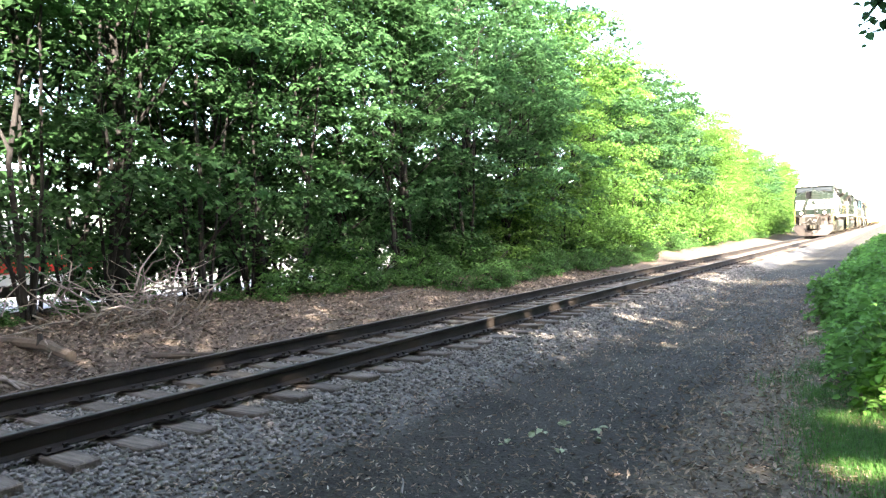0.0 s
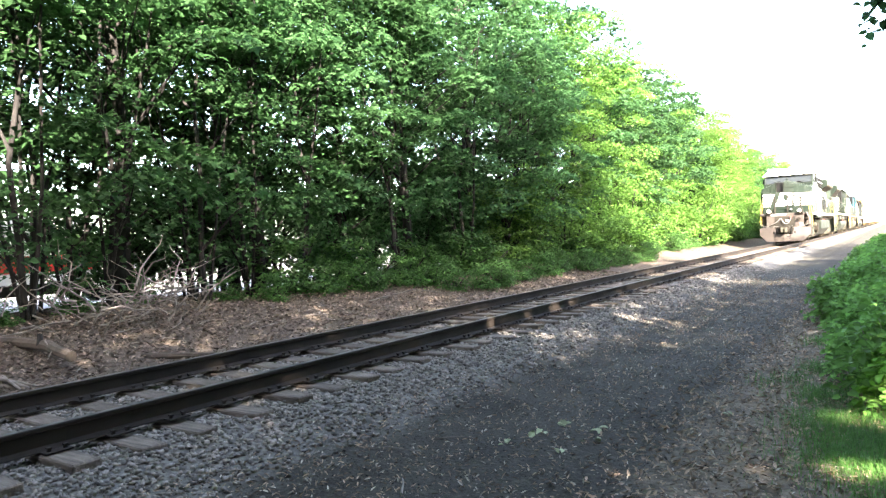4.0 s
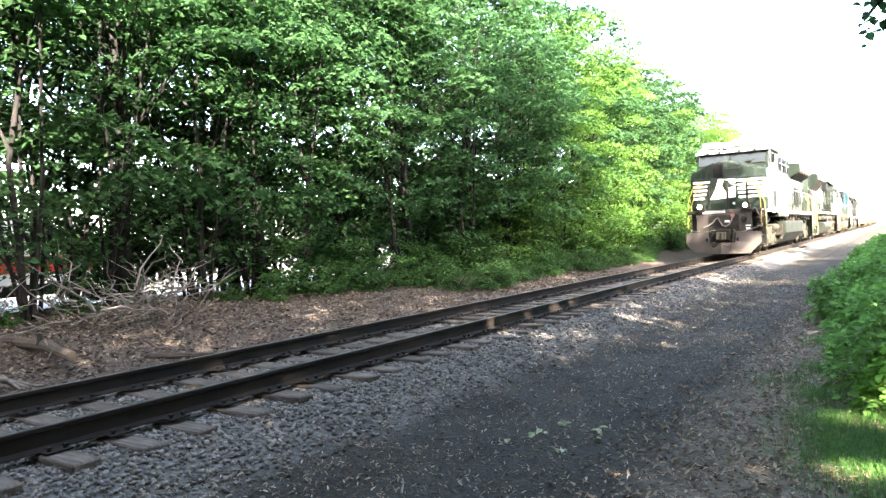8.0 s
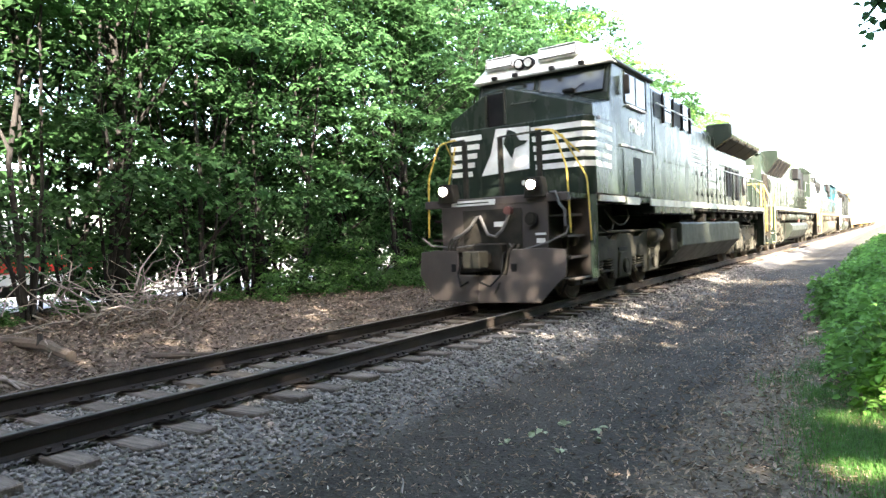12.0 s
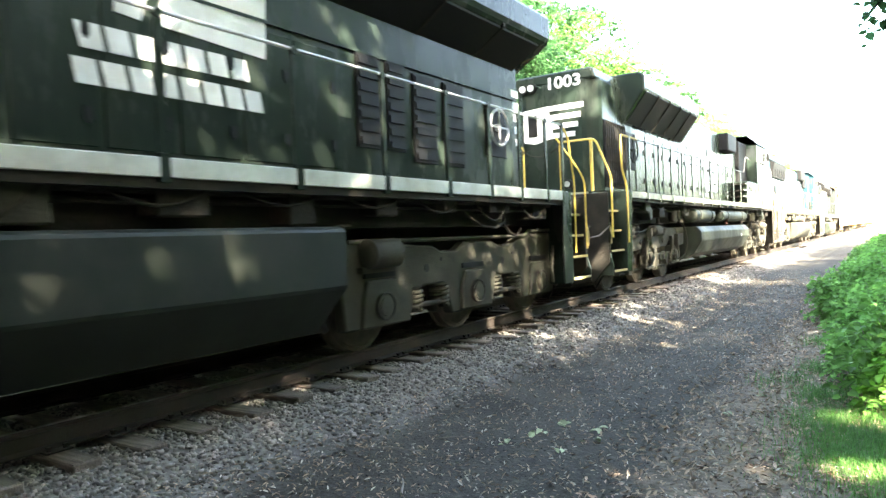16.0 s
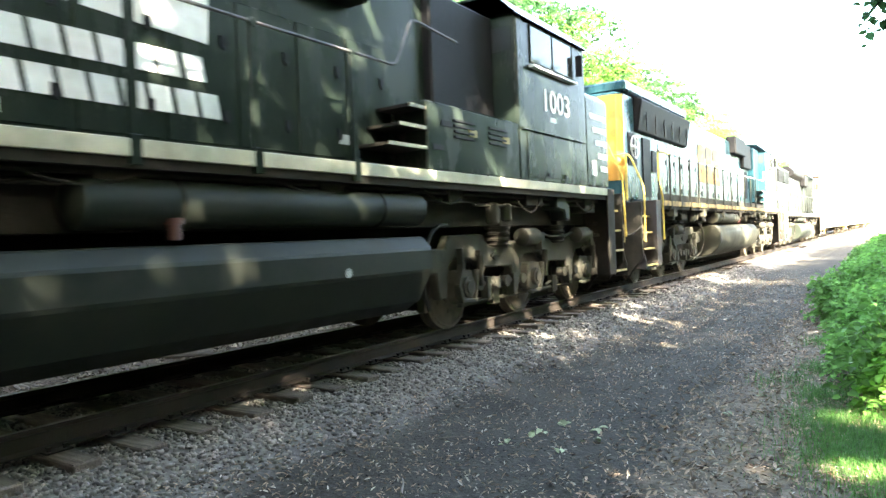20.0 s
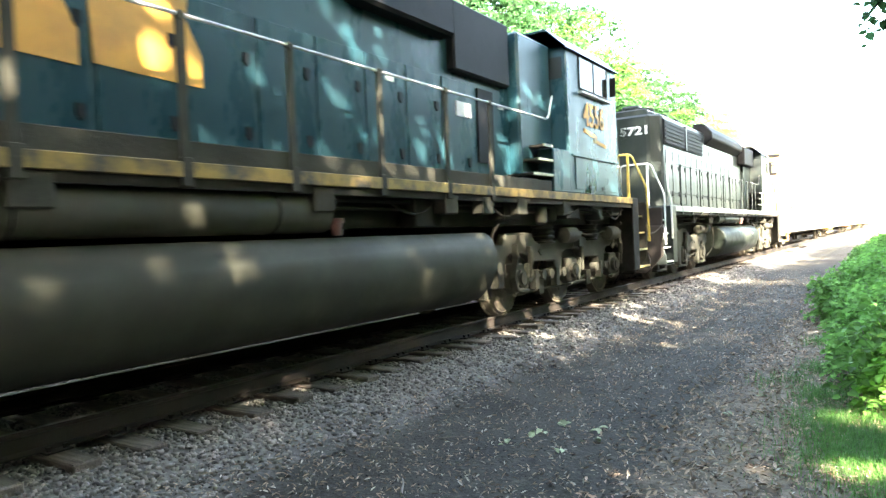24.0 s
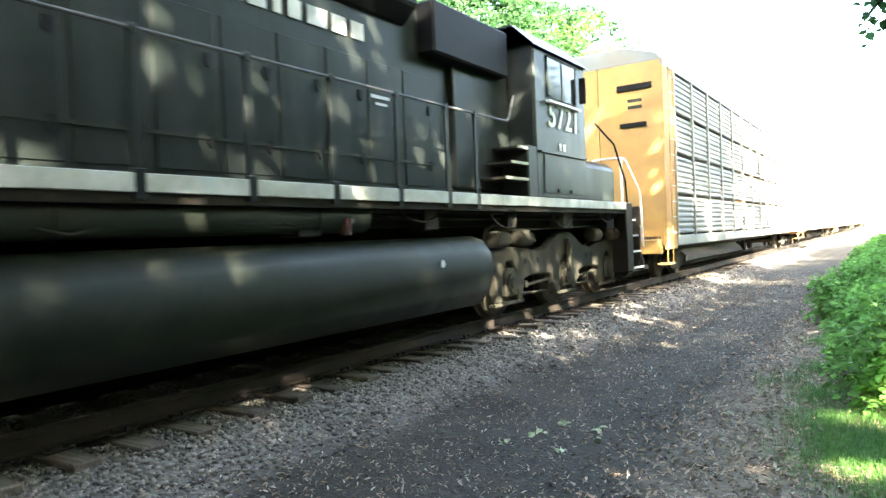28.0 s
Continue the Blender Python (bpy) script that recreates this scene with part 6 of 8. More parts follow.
    part("body_slope", B().hexa([(-w, Y(-1.36), top), (w, Y(-1.36), top), (1.0, Y(-0.75), top), (-1.0, Y(-0.75), top), (-w, Y(-1.36), 4.55), (w, Y(-1.36), 4.55), (1.0, Y(-0.45), 4.45), (-1.0, Y(-0.45), 4.45)]), m_black, body, bevel=0.02)
    # long hood
    hw = 0.98
    hood = part("long_hood", B().prism([(-hw, top), (hw, top), (hw, 4.35), (0.75, 4.62), (-0.75, 4.62), (-hw, 4.35)], "y", Y(-1.0), Y(9.95)), m_black, t, "black long hood with doors", bevel=0.03)
    part("hood_end_door", B().box(-0.4, 0.4, Y(9.95), Y(9.99), 2.1, 3.6), m_black, hood)
    for k in range(5):
        z = 3.62 - k * 0.2
        part("end_stripe", B().box(0.2 + 0.06 * k, hw - 0.03, Y(9.952), Y(9.958), z - 0.06, z + 0.06), m_white, hood, "white stripe")
        part("end_stripe", B().box(hw + 0.001, hw + 0.006, Y(9.72 + 0.03 * k), Y(9.952), z - 0.06, z + 0.06), m_white, hood, "white stripe")
    doors(hood, hood_rows(Y(-0.55), Y(5.6), 0.68), hw, 2.12, 3.42, 0.62, m_black)
    for s in (1, -1):
        part("white_edge", B().box(min(s * hw, s * (hw + 0.03)), max(s * hw, s * (hw + 0.03)), Y(-0.85), Y(-0.79), 2.1, 4.1), m_pale, hood)
        for a, b_, z0, z1 in ((5.9, 6.3, 2.4, 3.5), (6.45, 6.8, 2.4, 3.5), (7.0, 7.5, 2.3, 3.45), (7.7, 8.2, 2.3, 3.45)):
            grille(hood, s * (hw + 0.01), Y(a), Y(b_), z0, z1, 7, "intake_grille")
        part("hood_ledge", B().box(min(s * hw, s * (hw + 0.035)), max(s * hw, s * (hw + 0.035)), Y(-0.7), Y(9.8), 3.50, 3.53), m_black, hood)
    brake_wheel(hood, hw + 0.09, Y(9.15), 2.98, 0.28)
    for k in range(5):
        z = 3.80 - k * 0.135
        part("side_stripe", B().box(hw + 0.016, hw + 0.024, Y(0.45 + 0.02 * k), Y(2.15 - 0.05 * k), z - 0.045, z + 0.045), m_white, hood, "white stripe")
    part("side_emblem", B().prism([(Y(3.0), 3.22), (Y(3.23), 3.20), (Y(3.43), 3.86), (Y(3.08), 3.86)], "x", hw + 0.016, hw + 0.024), m_white, hood, "white emblem")
    part("side_emblem", B().prism([(Y(3.36), 3.20), (Y(4.55), 3.14), (Y(4.58), 3.74), (Y(3.56), 3.86)], "x", hw + 0.016, hw + 0.024), m_white, hood, "white emblem")
    bars_text(hood, "lettering_bar", Y(2.70), Y(4.32), 2.98, 0.20, (0.6,) * 7, m_white, hw + 0.018, "white lettering bar", 0.02, 0.14)
    bars_text(hood, "lettering_bar", Y(2.66), Y(4.48), 2.70, 0.20, (0.6,) * 8, m_white, hw + 0.018, "white lettering bar", 0.02, 0.14)
    for s in (1, -1):
        part("radiator_wing", B().prism([(s * 0.9, 3.98), (s * 1.50, 4.36), (s * 1.54, 4.46), (s * 1.54, 4.80), (s * 1.45, 4.86), (s * 0.7, 4.86), (s * 0.7, 4.0)], "y", Y(4.2), Y(10.1)), m_black, hood, "overhanging radiator wing", bevel=0.03)
        part("radiator_screen", B().hexa([(s * 0.98, Y(4.5), 3.985), (s * 1.46, Y(4.5), 4.30), (s * 1.46, Y(9.8), 4.30), (s * 0.98, Y(9.8), 3.985), (s * 0.99, Y(4.5), 4.0), (s * 1.47, Y(4.5), 4.33), (s * 1.47, Y(9.8), 4.33), (s * 0.99, Y(9.8), 4.0)]), m_grille, hood)
        for k in range(1, 4):
            part("wing_rib", B().hexa([(s * 0.95, Y(4.2 + k * 1.47 - 0.03), 3.96), (s * 1.51, Y(4.2 + k * 1.47 - 0.03), 4.32), (s * 1.51, Y(4.2 + k * 1.47 + 0.03), 4.32), (s * 0.95, Y(4.2 + k * 1.47 + 0.03), 3.96), (s * 0.95, Y(4.2 + k * 1.47 - 0.03), 4.0), (s * 1.51, Y(4.2 + k * 1.47 - 0.03), 4.38), (s * 1.51, Y(4.2 + k * 1.47 + 0.03), 4.38), (s * 0.95, Y(4.2 + k * 1.47 + 0.03), 4.0)]), m_under, hood)
    part("exhaust", B().box(-0.35, 0.35, Y(2.2), Y(3.4), 4.6, 4.86), m_grille, hood, bevel=0.03)
    part("dynamic_brake", B().box(-0.85, 0.85, Y(-0.2), Y(1.8), 4.55, 4.78), m_black, hood, bevel=0.05)
    # walkway rails
    rs_ = [Y(s) for s in (0.62, 1.82, 3.05, 4.45, 5.75, 7.0, 8.05, 8.95, 9.85, 10.5)]
    posts(t, rs_, top, 3.11, m_black)
    for s in (1, -1):
        rail_pipe(t, [(s * 1.50, Y(-0.95), 3.02), (s * 1.50, Y(-0.2), 3.13), (s * 1.50, Y(10.5), 3.12)], m_pale, 0.017, "dark walkway handrail")
        rail_pipe(t, [(s * 1.45, Y(-8.62), 2.62), (s * 1.15, Y(-9.55), 3.15), (s * 0.85, Y(-9.62), 3.15)], m_railyellow, 0.017, "yellow nose handrail")
        rail_pipe(t, [(s * 0.85, Y(-9.64), 3.17), (s * 1.22, Y(-9.68), 3.10), (s * 1.46, Y(-9.72), 2.45), (s * 1.50, Y(-9.72), 1.30)], m_railyellow, 0.017, "yellow handrail down to the steps")
        rail_pipe(t, [(s * 1.15, Y(-9.2), 3.10), (s * 1.52, Y(-8.95), 2.3), (s * 1.54, Y(-8.9), 1.15)], m_railyellow, 0.017, "yellow handrail down to the steps")
        rail_pipe(t, [(s * 1.05, Y(11.25), 3.05), (s * 1.45, Y(11.35), 2.4), (s * 1.52, Y(11.4), 2.2), (s * 1.53, Y(11.4), 1.0)], m_railyellow, 0.017, "yellow handrail down to the steps")
        rail_pipe(t, [(s * 1.50, Y(10.52), 3.12), (s * 1.50, Y(10.75), 2.95), (s * 1.53, Y(10.9), 2.2), (s * 1.53, Y(10.9), 0.95)], m_railyellow, 0.017, "yellow handrail down to the steps")
    part("nose_rail", B().tube([(-1.0, Y(-9.72), 3.10), (-0.6, Y(-9.72), 3.12)], 0.022, 6), m_tank, t)
    part("nose_rail", B().tube([(0.17, Y(-9.72), 3.10), (1.0, Y(-9.72), 3.12)], 0.022, 6), m_tank, t)
    steps(t, Y(-8.9), Y(-9.7), top, 4, m_plow, plate=m_plow, open_end=True)
    steps(t, Y(10.75), Y(11.55), top, 4, m_stepedge)
    part("front_end_sheet", B().box(-1.12, 1.12, Y(-9.82), Y(-9.74), 1.0, top - 0.03), m_plow, t, "dusty brown front end sheet with hoses", bevel=0.012)
    part("platform_lip", B().box(-1.5, 1.5, Y(-9.83), Y(-9.70), top - 0.14, top + 0.01), m_plow, t, bevel=0.015)
    y_ = Y(-9.83)
    part("sheet_recess", B().box(-0.62, 0.62, y_ - 0.006, y_ + 0.01, 1.06, 1.78), m_under, t, "oily dark recess")
    part("jumper_hose", B().tube([(-0.80, y_ - 0.06, 1.27), (-0.60, y_ - 0.10, 1.34), (-0.42, y_ - 0.10, 1.46), (-0.28, y_ - 0.08, 1.64), (-0.20, y_ - 0.08, 1.66), (-0.12, y_ - 0.10, 1.50), (-0.02, y_ - 0.13, 1.32), (0.14, y_ - 0.13, 1.28), (0.27, y_ - 0.11, 1.40), (0.35, y_ - 0.07, 1.58), (0.38, y_ - 0.02, 1.70)], 0.028, 7), m_hosegrey, t, "worn grey jumper hose", smooth=True)
    part("hose_plug", B().cyl((0.38, y_ - 0.05, 1.74), "y", 0.12, 0.075, 14), m_hose, t, "faded red hose plug", smooth=True)
    part("receptacle", B().cyl((0.83, y_ - 0.04, 1.57), "y", 0.08, 0.12, 16).cyl((0.83, y_ - 0.07, 1.57), "y", 0.06, 0.08, 16), m_under, t, smooth=True)
    part("maker_plate", B().box(0.05, 0.25, y_ - 0.012, y_, 1.46, 1.55), m_pale, t)
    part("maker_plate", B().box(0.88, 1.08, y_ - 0.012, y_, 1.28, 1.32).box(0.90, 1.06, y_ - 0.010, y_, 1.14, 1.22), m_pale, t)
    part("hanging_cable", B().tube([(1.18, y_ + 0.02, 2.02), (1.30, y_ - 0.06, 2.02), (1.38, y_ - 0.06, 1.80), (1.46, y_ - 0.03, 1.70), (1.46, y_ - 0.02, 1.42)], 0.026, 6), m_hosegrey, t, smooth=True)
    part("uncoupling_lever", B().tube([(0.42, y_ - 0.12, 1.15), (0.50, y_ - 0.16, 1.03), (0.70, y_ - 0.16, 1.03), (1.20, y_ - 0.12, 1.16), (1.50, y_ - 0.08, 1.30), (1.54, y_ - 0.06, 1.42)], 0.018, 6), m_hosegrey, t, "bent uncoupling lever", smooth=True)
    part("uncoupling_lever", B().tube([(-0.20, y_ - 0.12, 1.15), (-0.70, y_ - 0.12, 1.10), (-1.30, y_ - 0.10, 1.14), (-1.54, y_ - 0.06, 1.30)], 0.018, 6), m_hosegrey, t, "bent uncoupling lever", smooth=True)
    for k, x in enumerate((-0.86, -0.78, -0.70)):
        part("air_hose", B().tube([(x, y_ - 0.04, 1.26), (x, y_ - 0.18, 1.16), (x - 0.02, y_ - 0.26, 0.80), (x - 0.10, y_ - 0.30, 0.45), (x - 0.10 - 0.05 * k, y_ - 0.32, 0.24 + 0.05 * k)], 0.024, 6), m_under, t, smooth=True)
    part("air_hose", B().tube([(0.46, y_ - 0.04, 1.12), (0.47, y_ - 0.26, 1.0), (0.44, y_ - 0.36, 0.66), (0.34, y_ - 0.46, 0.38), (0.24, y_ - 0.48, 0.18)], 0.034, 7), m_under, t, smooth=True)
    part("air_hose", B().tube([(0.56, y_ - 0.04, 1.12), (0.60, y_ - 0.26, 0.94), (0.62, y_ - 0.34, 0.66)], 0.024, 6), m_under, t, smooth=True)
    for s in (-1, 1):
        pl = B().prism([(0.0, 0.12), (s * 1.10, 0.12), (s * 1.20, 0.24), (s * 1.52, 0.58), (s * 1.52, 1.02), (s * 1.12, 1.06), (s * 0.56, 1.04), (s * 0.50, 0.60), (0.0, 0.60)], "y", Y(-9.98), Y(-9.94))
        for v_ in pl.bm.verts:
            v_.co.y -= 0.30 * (1 - abs(v_.co.x) / 1.52) + 0.14 * (1.06 - v_.co.z)
        part("plow_blade", pl, m_plow, t, "dusty brown plow blade", bevel=0.01)
        part("plow_notch", B().box(s * 0.62 - 0.05, s * 0.62 + 0.05, Y(-10.22), Y(-10.17), 0.66, 0.80), m_grille, t)
    part("coupler_pocket", B().box(-0.30, 0.30, Y(-10.05), Y(-9.75), 0.66, 1.16), m_under, t, bevel=0.03)
    part("pilot_plate", B().box(-1.12, 1.12, Y(-9.80), Y(-9.74), 0.62, 1.02), m_under, t)
    coupler(t, Y(-10.45), -1)
    pilot(t, Y(11.5), 1, top, False)
    part("rear_deck", B().box(-1.0, 1.0, Y(10.6), Y(11.6), top - 0.09, top), m_black, t)
    coupler(t, Y(12.35), 1)
    gangway(t, Y(11.55), 1, top)


# ---- hood units that run long hood forward ----
def hood_locomotive(label, c, L, cfg):
    t = thing("locomotive", label, "locomotive", "locomotives of the train")
    TRAIN.append((t, c))
    top, paint, stripe = cfg["top"], cfg["paint"], cfg["stripe"]
    y0, y1 = cfg["sill"][0] - c, cfg["sill"][1] - c
    hw, ht = cfg["hw"], cfg["ht"]
    yh, yc = cfg["hood"][0] - c, cfg["hood"][1] - c
    gaps = [s - c for s in cfg["posts"]]
    underframe(t, y0, y1, top, L, None, paint, gaps, stripe, cfg["stripe_h"], edge_label=cfg["sill_label"])
    truck(t, cfg["trucks"][0] - c, cfg.get("truck", "emd"))
    truck(t, cfg["trucks"][1] - c, cfg.get("truck", "emd"), -1)
    tk = tank(t, cfg["tank"][0] - c, cfg["tank"][1] - c, cfg["tank_pts"], cfg.get("tank_m"), facets=len(cfg["tank_pts"]) < 6)
    for a, b_, z, r in cfg["air"]:
        air_tank(t, a - c, b_ - c, z, r, material=cfg.get("tank_m"))
    ch = cfg["chamfer"]
    hood = part("long_hood", B().prism([(-hw, yc), (-hw, yh + ch), (-hw + ch, yh), (hw - ch, yh), (hw, yh + ch), (hw, yc)], "z", top, ht), paint, t, cfg["hood_label"], bevel=0.06)
    doors(hood, hood_rows(cfg["doors"][0] - c, cfg["doors"][1] - c, cfg["door_w"]), hw, top + 0.12, cfg["door_top"], cfg["door_w"] * 0.93, paint)
    part("hood_base", B().box(-hw - 0.03, hw + 0.03, cfg["doors"][0] - c, yc, top, top + 0.09), paint, hood)
    part("hood_roof", B().prism([(-hw + 0.12, ht - 0.02), (hw - 0.12, ht - 0.02), (hw - 0.3, ht + 0.10), (-hw + 0.3, ht + 0.10)], "y", yh + 0.25, yc), paint, hood, bevel=0.03)
    # walkway rails
    ys = [s - c for s in cfg["posts"]]
    posts(t, ys, top, cfg["rail_z"], cfg["post_m"])
    for s in (1, -1):
        a, b_ = cfg["rail"][0] - c, cfg["rail"][1] - c
        rail_pipe(t, [(s * 1.50, a + 0.9, cfg["rail_z"] + 0.01), (s * 1.50, b_, cfg["rail_z"] + 0.01), (s * 1.50, b_ + 0.32, cfg["rail_z"] + 0.62), (s * 1.50, b_ + 1.3, cfg["rail_z"] + 0.55)] if cfg["kick"] else [(s * 1.50, a + 0.9, cfg["rail_z"] + 0.01), (s * 1.50, b_, cfg["rail_z"] + 0.01), (s * 1.50, b_ + 0.18, cfg["rail_z"] + 0.42)], cfg["rail_m"], 0.017, "walkway handrail")
        rail_pipe(t, [(s * 1.50, a + 1.0, cfg["rail_z"] + 0.012), (s * 1.50, a, cfg["rail_z"] + 0.012), (s * 1.50, a + 0.02, top + 0.45), (s * 1.53, a + 0.2, top + 0.1), (s * 1.54, a + 0.2, 1.05)], cfg["grab_m"], 0.024, "bent grab rail beside the steps")
    e0 = cfg["front"] - c
    part("end_deck", B().box(-1.02, 1.02, e0, y0 + 0.1, top - 0.1, top - 0.005), paint, t)
    part("end_sill", B().box(-1.05, 1.05, e0 - 0.012, e0 + 0.03, top - 0.2, top - 0.01), stripe, t, "painted end sill")
    end_rails(t, e0, -1, top, cfg["grab_m"])
    steps(t, y0 - 0.05, e0 + 0.05, top, 4, cfg["step_m"], cfg.get("well", paint))
    pilot(t, e0 + 0.02, -1, top, cfg.get("plow", False))
    gangway(t, e0, -1, top)
    coupler(t, -L / 2, -1)
    e1 = cfg["rear"] - c
    part("end_deck", B().box(-1.02, 1.02, y1 - 0.1, e1, top - 0.1, top - 0.005), paint, t)
    end_rails(t, e1, 1, top, cfg["grab_m"])
    steps(t, y1 + 0.05, e1 - 0.05, top, 4, cfg["step_m"], m_under)
    pilot(t, e1 - 0.06, 1, top, False)
    gangway(t, e1, 1, top)
    coupler(t, L / 2, 1)
    for s in (1, -1):
        if cfg.get("reflector"):
            part("reflector", B().box(s * 1.12 - 0.14, s * 1.12 + 0.14, y1 + 0.06, y1 + 0.08, 0.56, 0.68), m_orange, t, "orange safety reflector", bevel=0.006)
    return t, hood


def hood_cab(t, c, cfg):
    """Cab with side window, low boxes beside it, nose, and steps up from the walkway."""
    top, paint = cfg["top"], cfg["paint"]
    a, b_, n_, z = cfg["cab"][0] - c, cfg["cab"][1] - c, cfg["nose"] - c, cfg["cab_z"]
    w = 1.50
    cab = part("cab", B().prism([(-w, top), (w, top), (w, z - 0.32), (w - 0.35, z), (-w + 0.35, z), (-w, z - 0.32)], "y", a, b_), cfg["cab_paint"], t, cfg["cab_label"], bevel=0.03)
    part("cab_roof", B().prism([(-w - 0.06, z - 0.33), (-w + 0.33, z + 0.02), (w - 0.33, z + 0.02), (w + 0.06, z - 0.33), (w + 0.03, z - 0.30), (w - 0.35, z + 0.06), (-w + 0.35, z + 0.06), (-w - 0.03, z - 0.30)], "y", a - 0.06, b_ + 0.10), paint, cab, bevel=0.01)
    part("nose", B().prism([(-cfg["nose_w"], top), (cfg["nose_w"], top), (cfg["nose_w"], cfg["nose_z"] - 0.15), (cfg["nose_w"] - 0.2, cfg["nose_z"]), (-cfg["nose_w"] + 0.2, cfg["nose_z"]), (-cfg["nose_w"], cfg["nose_z"] - 0.15)], "y", b_ - 0.02, n_), cfg["nose_paint"], cab, "short nose", bevel=0.05)
    wa, wb, z0, z1 = cfg["window"]
    for s in (1, -1):
        part("cab_window", B().box(min(s * w, s * (w + 0.012)), max(s * w, s * (w + 0.012)), wa - c, wb - c, z0, z1), m_glass, cab, "dark side window")
        m_ = (wa + wb) / 2 - c
        part("window_bar", B().box(min(s * w, s * (w + 0.024)), max(s * w, s * (w + 0.024)), m_ - 0.012, m_ + 0.012, z0, z1), m_tank, cab)
        part("window_frame", B().tube([(s * (w + 0.01), wa - c, z0), (s * (w + 0.01), wb - c, z0), (s * (w + 0.01), wb - c, z1), (s * (w + 0.01), wa - c, z1), (s * (w + 0.01), wa - c, z0)], 0.016, 5), m_tank, cab, "dull window frame")
        part("armrest", B().box(min(s * w, s * (w + 0.09)), max(s * w, s * (w + 0.09)), wa - c - 0.05, wb - c + 0.05, z0 - 0.10, z0 - 0.06), m_pale, cab)
        part("mirror", B().box(min(s * (w + 0.03), s * (w + 0.15)), max(s * (w + 0.03), s * (w + 0.15)), wb - c + 0.12, wb - c + 0.15, z0 + 0.05, z1 - 0.15), m_grille, cab, bevel=0.006)
        part("side_door", B().box(min(s * w, s * (w + 0.014)), max(s * w, s * (w + 0.014)), a + 0.25, b_ - 0.1, top + 0.08, cfg["low_z"] - 0.1), paint, cab, "low hinged side door", bevel=0.006)
        part("door_ledge", B().box(min(s * w, s * (w + 0.04)), max(s * w, s * (w + 0.04)), a + 0.1, b_ - 0.05, cfg["low_z"] - 0.08, cfg["low_z"] - 0.05), paint, cab)
        for y in (0.35, 0.6):
            part("hinge", B().box(min(s * w, s * (w + 0.03)), max(s * w, s * (w + 0.03)), a + (b_ - a) * y, a + (b_ - a) * y + 0.06, top + 0.1, top + 0.16), m_grille, cab)
        bx0, bx1 = cfg["box"][0] - c, cfg["box"][1] - c
        bx = part("walkway_box", B().box(min(s * 0.95, s * w), max(s * 0.95, s * w), bx0, bx1, top, cfg["low_z"]), paint, t, "equipment box beside the cab", bevel=0.025)
        for k in range(4):
            for y in (0.25, 0.62):
                if cfg["louvres"]:
                    part("louvre", B().box(min(s * w, s * (w + 0.02)), max(s * w, s * (w + 0.02)), bx0 + (bx1 - bx0) * y, bx0 + (bx1 - bx0) * (y + 0.2), cfg["low_z"] - 0.2 - k * 0.07, cfg["low_z"] - 0.17 - k * 0.07), m_grille, bx)
        for k in range(3):
            zz = top + 0.25 + k * 0.24
            part("cab_step", B().box(min(s * 1.0, s * (w - 0.02)), max(s * 1.0, s * (w - 0.02)), bx0 - 0.72 + 0.2 * k, bx0, zz, zz + 0.035), m_under, bx)
            part("step_edge", B().box(min(s * (w - 0.03), s * w), max(s * (w - 0.03), s * w), bx0 - 0.72 + 0.2 * k, bx0, zz + 0.002, zz + 0.042), m_sillcream, bx, "dusty cream step edge")
    part("rear_wall_window", B().box(0.98, 1.42, a - 0.012, a, z0 + 0.1, z1 - 0.1), m_glass, cab)
    part("cab_door", B().box(0.98, 1.46, a - 0.02, a - 0.002, top + 0.75, z0 + 0.05), cfg["paint"], cab)
    part("front_window", B().box(0.2, 1.2, b_, b_ + 0.012, z - 0.85, z - 0.4).box(-1.2, -0.2, b_, b_ + 0.012, z - 0.85, z - 0.4), m_glass, cab)
    return cab


TANK_ANGLED = [(1.05, 0.40), (1.30, 0.55), (1.52, 0.92), (1.52, 1.18), (1.38, 1.33)]
TANK_ROUND = [(0.95, 0.34), (1.22, 0.42), (1.42, 0.60), (1.52, 0.84), (1.53, 1.08), (1.46, 1.26), (1.34, 1.35)]
TANK_ROUND_SMALL = [(0.95, 0.28), (1.25, 0.34), (1.45, 0.53), (1.53, 0.80), (1.50, 1.06), (1.38, 1.24), (1.18, 1.31)]


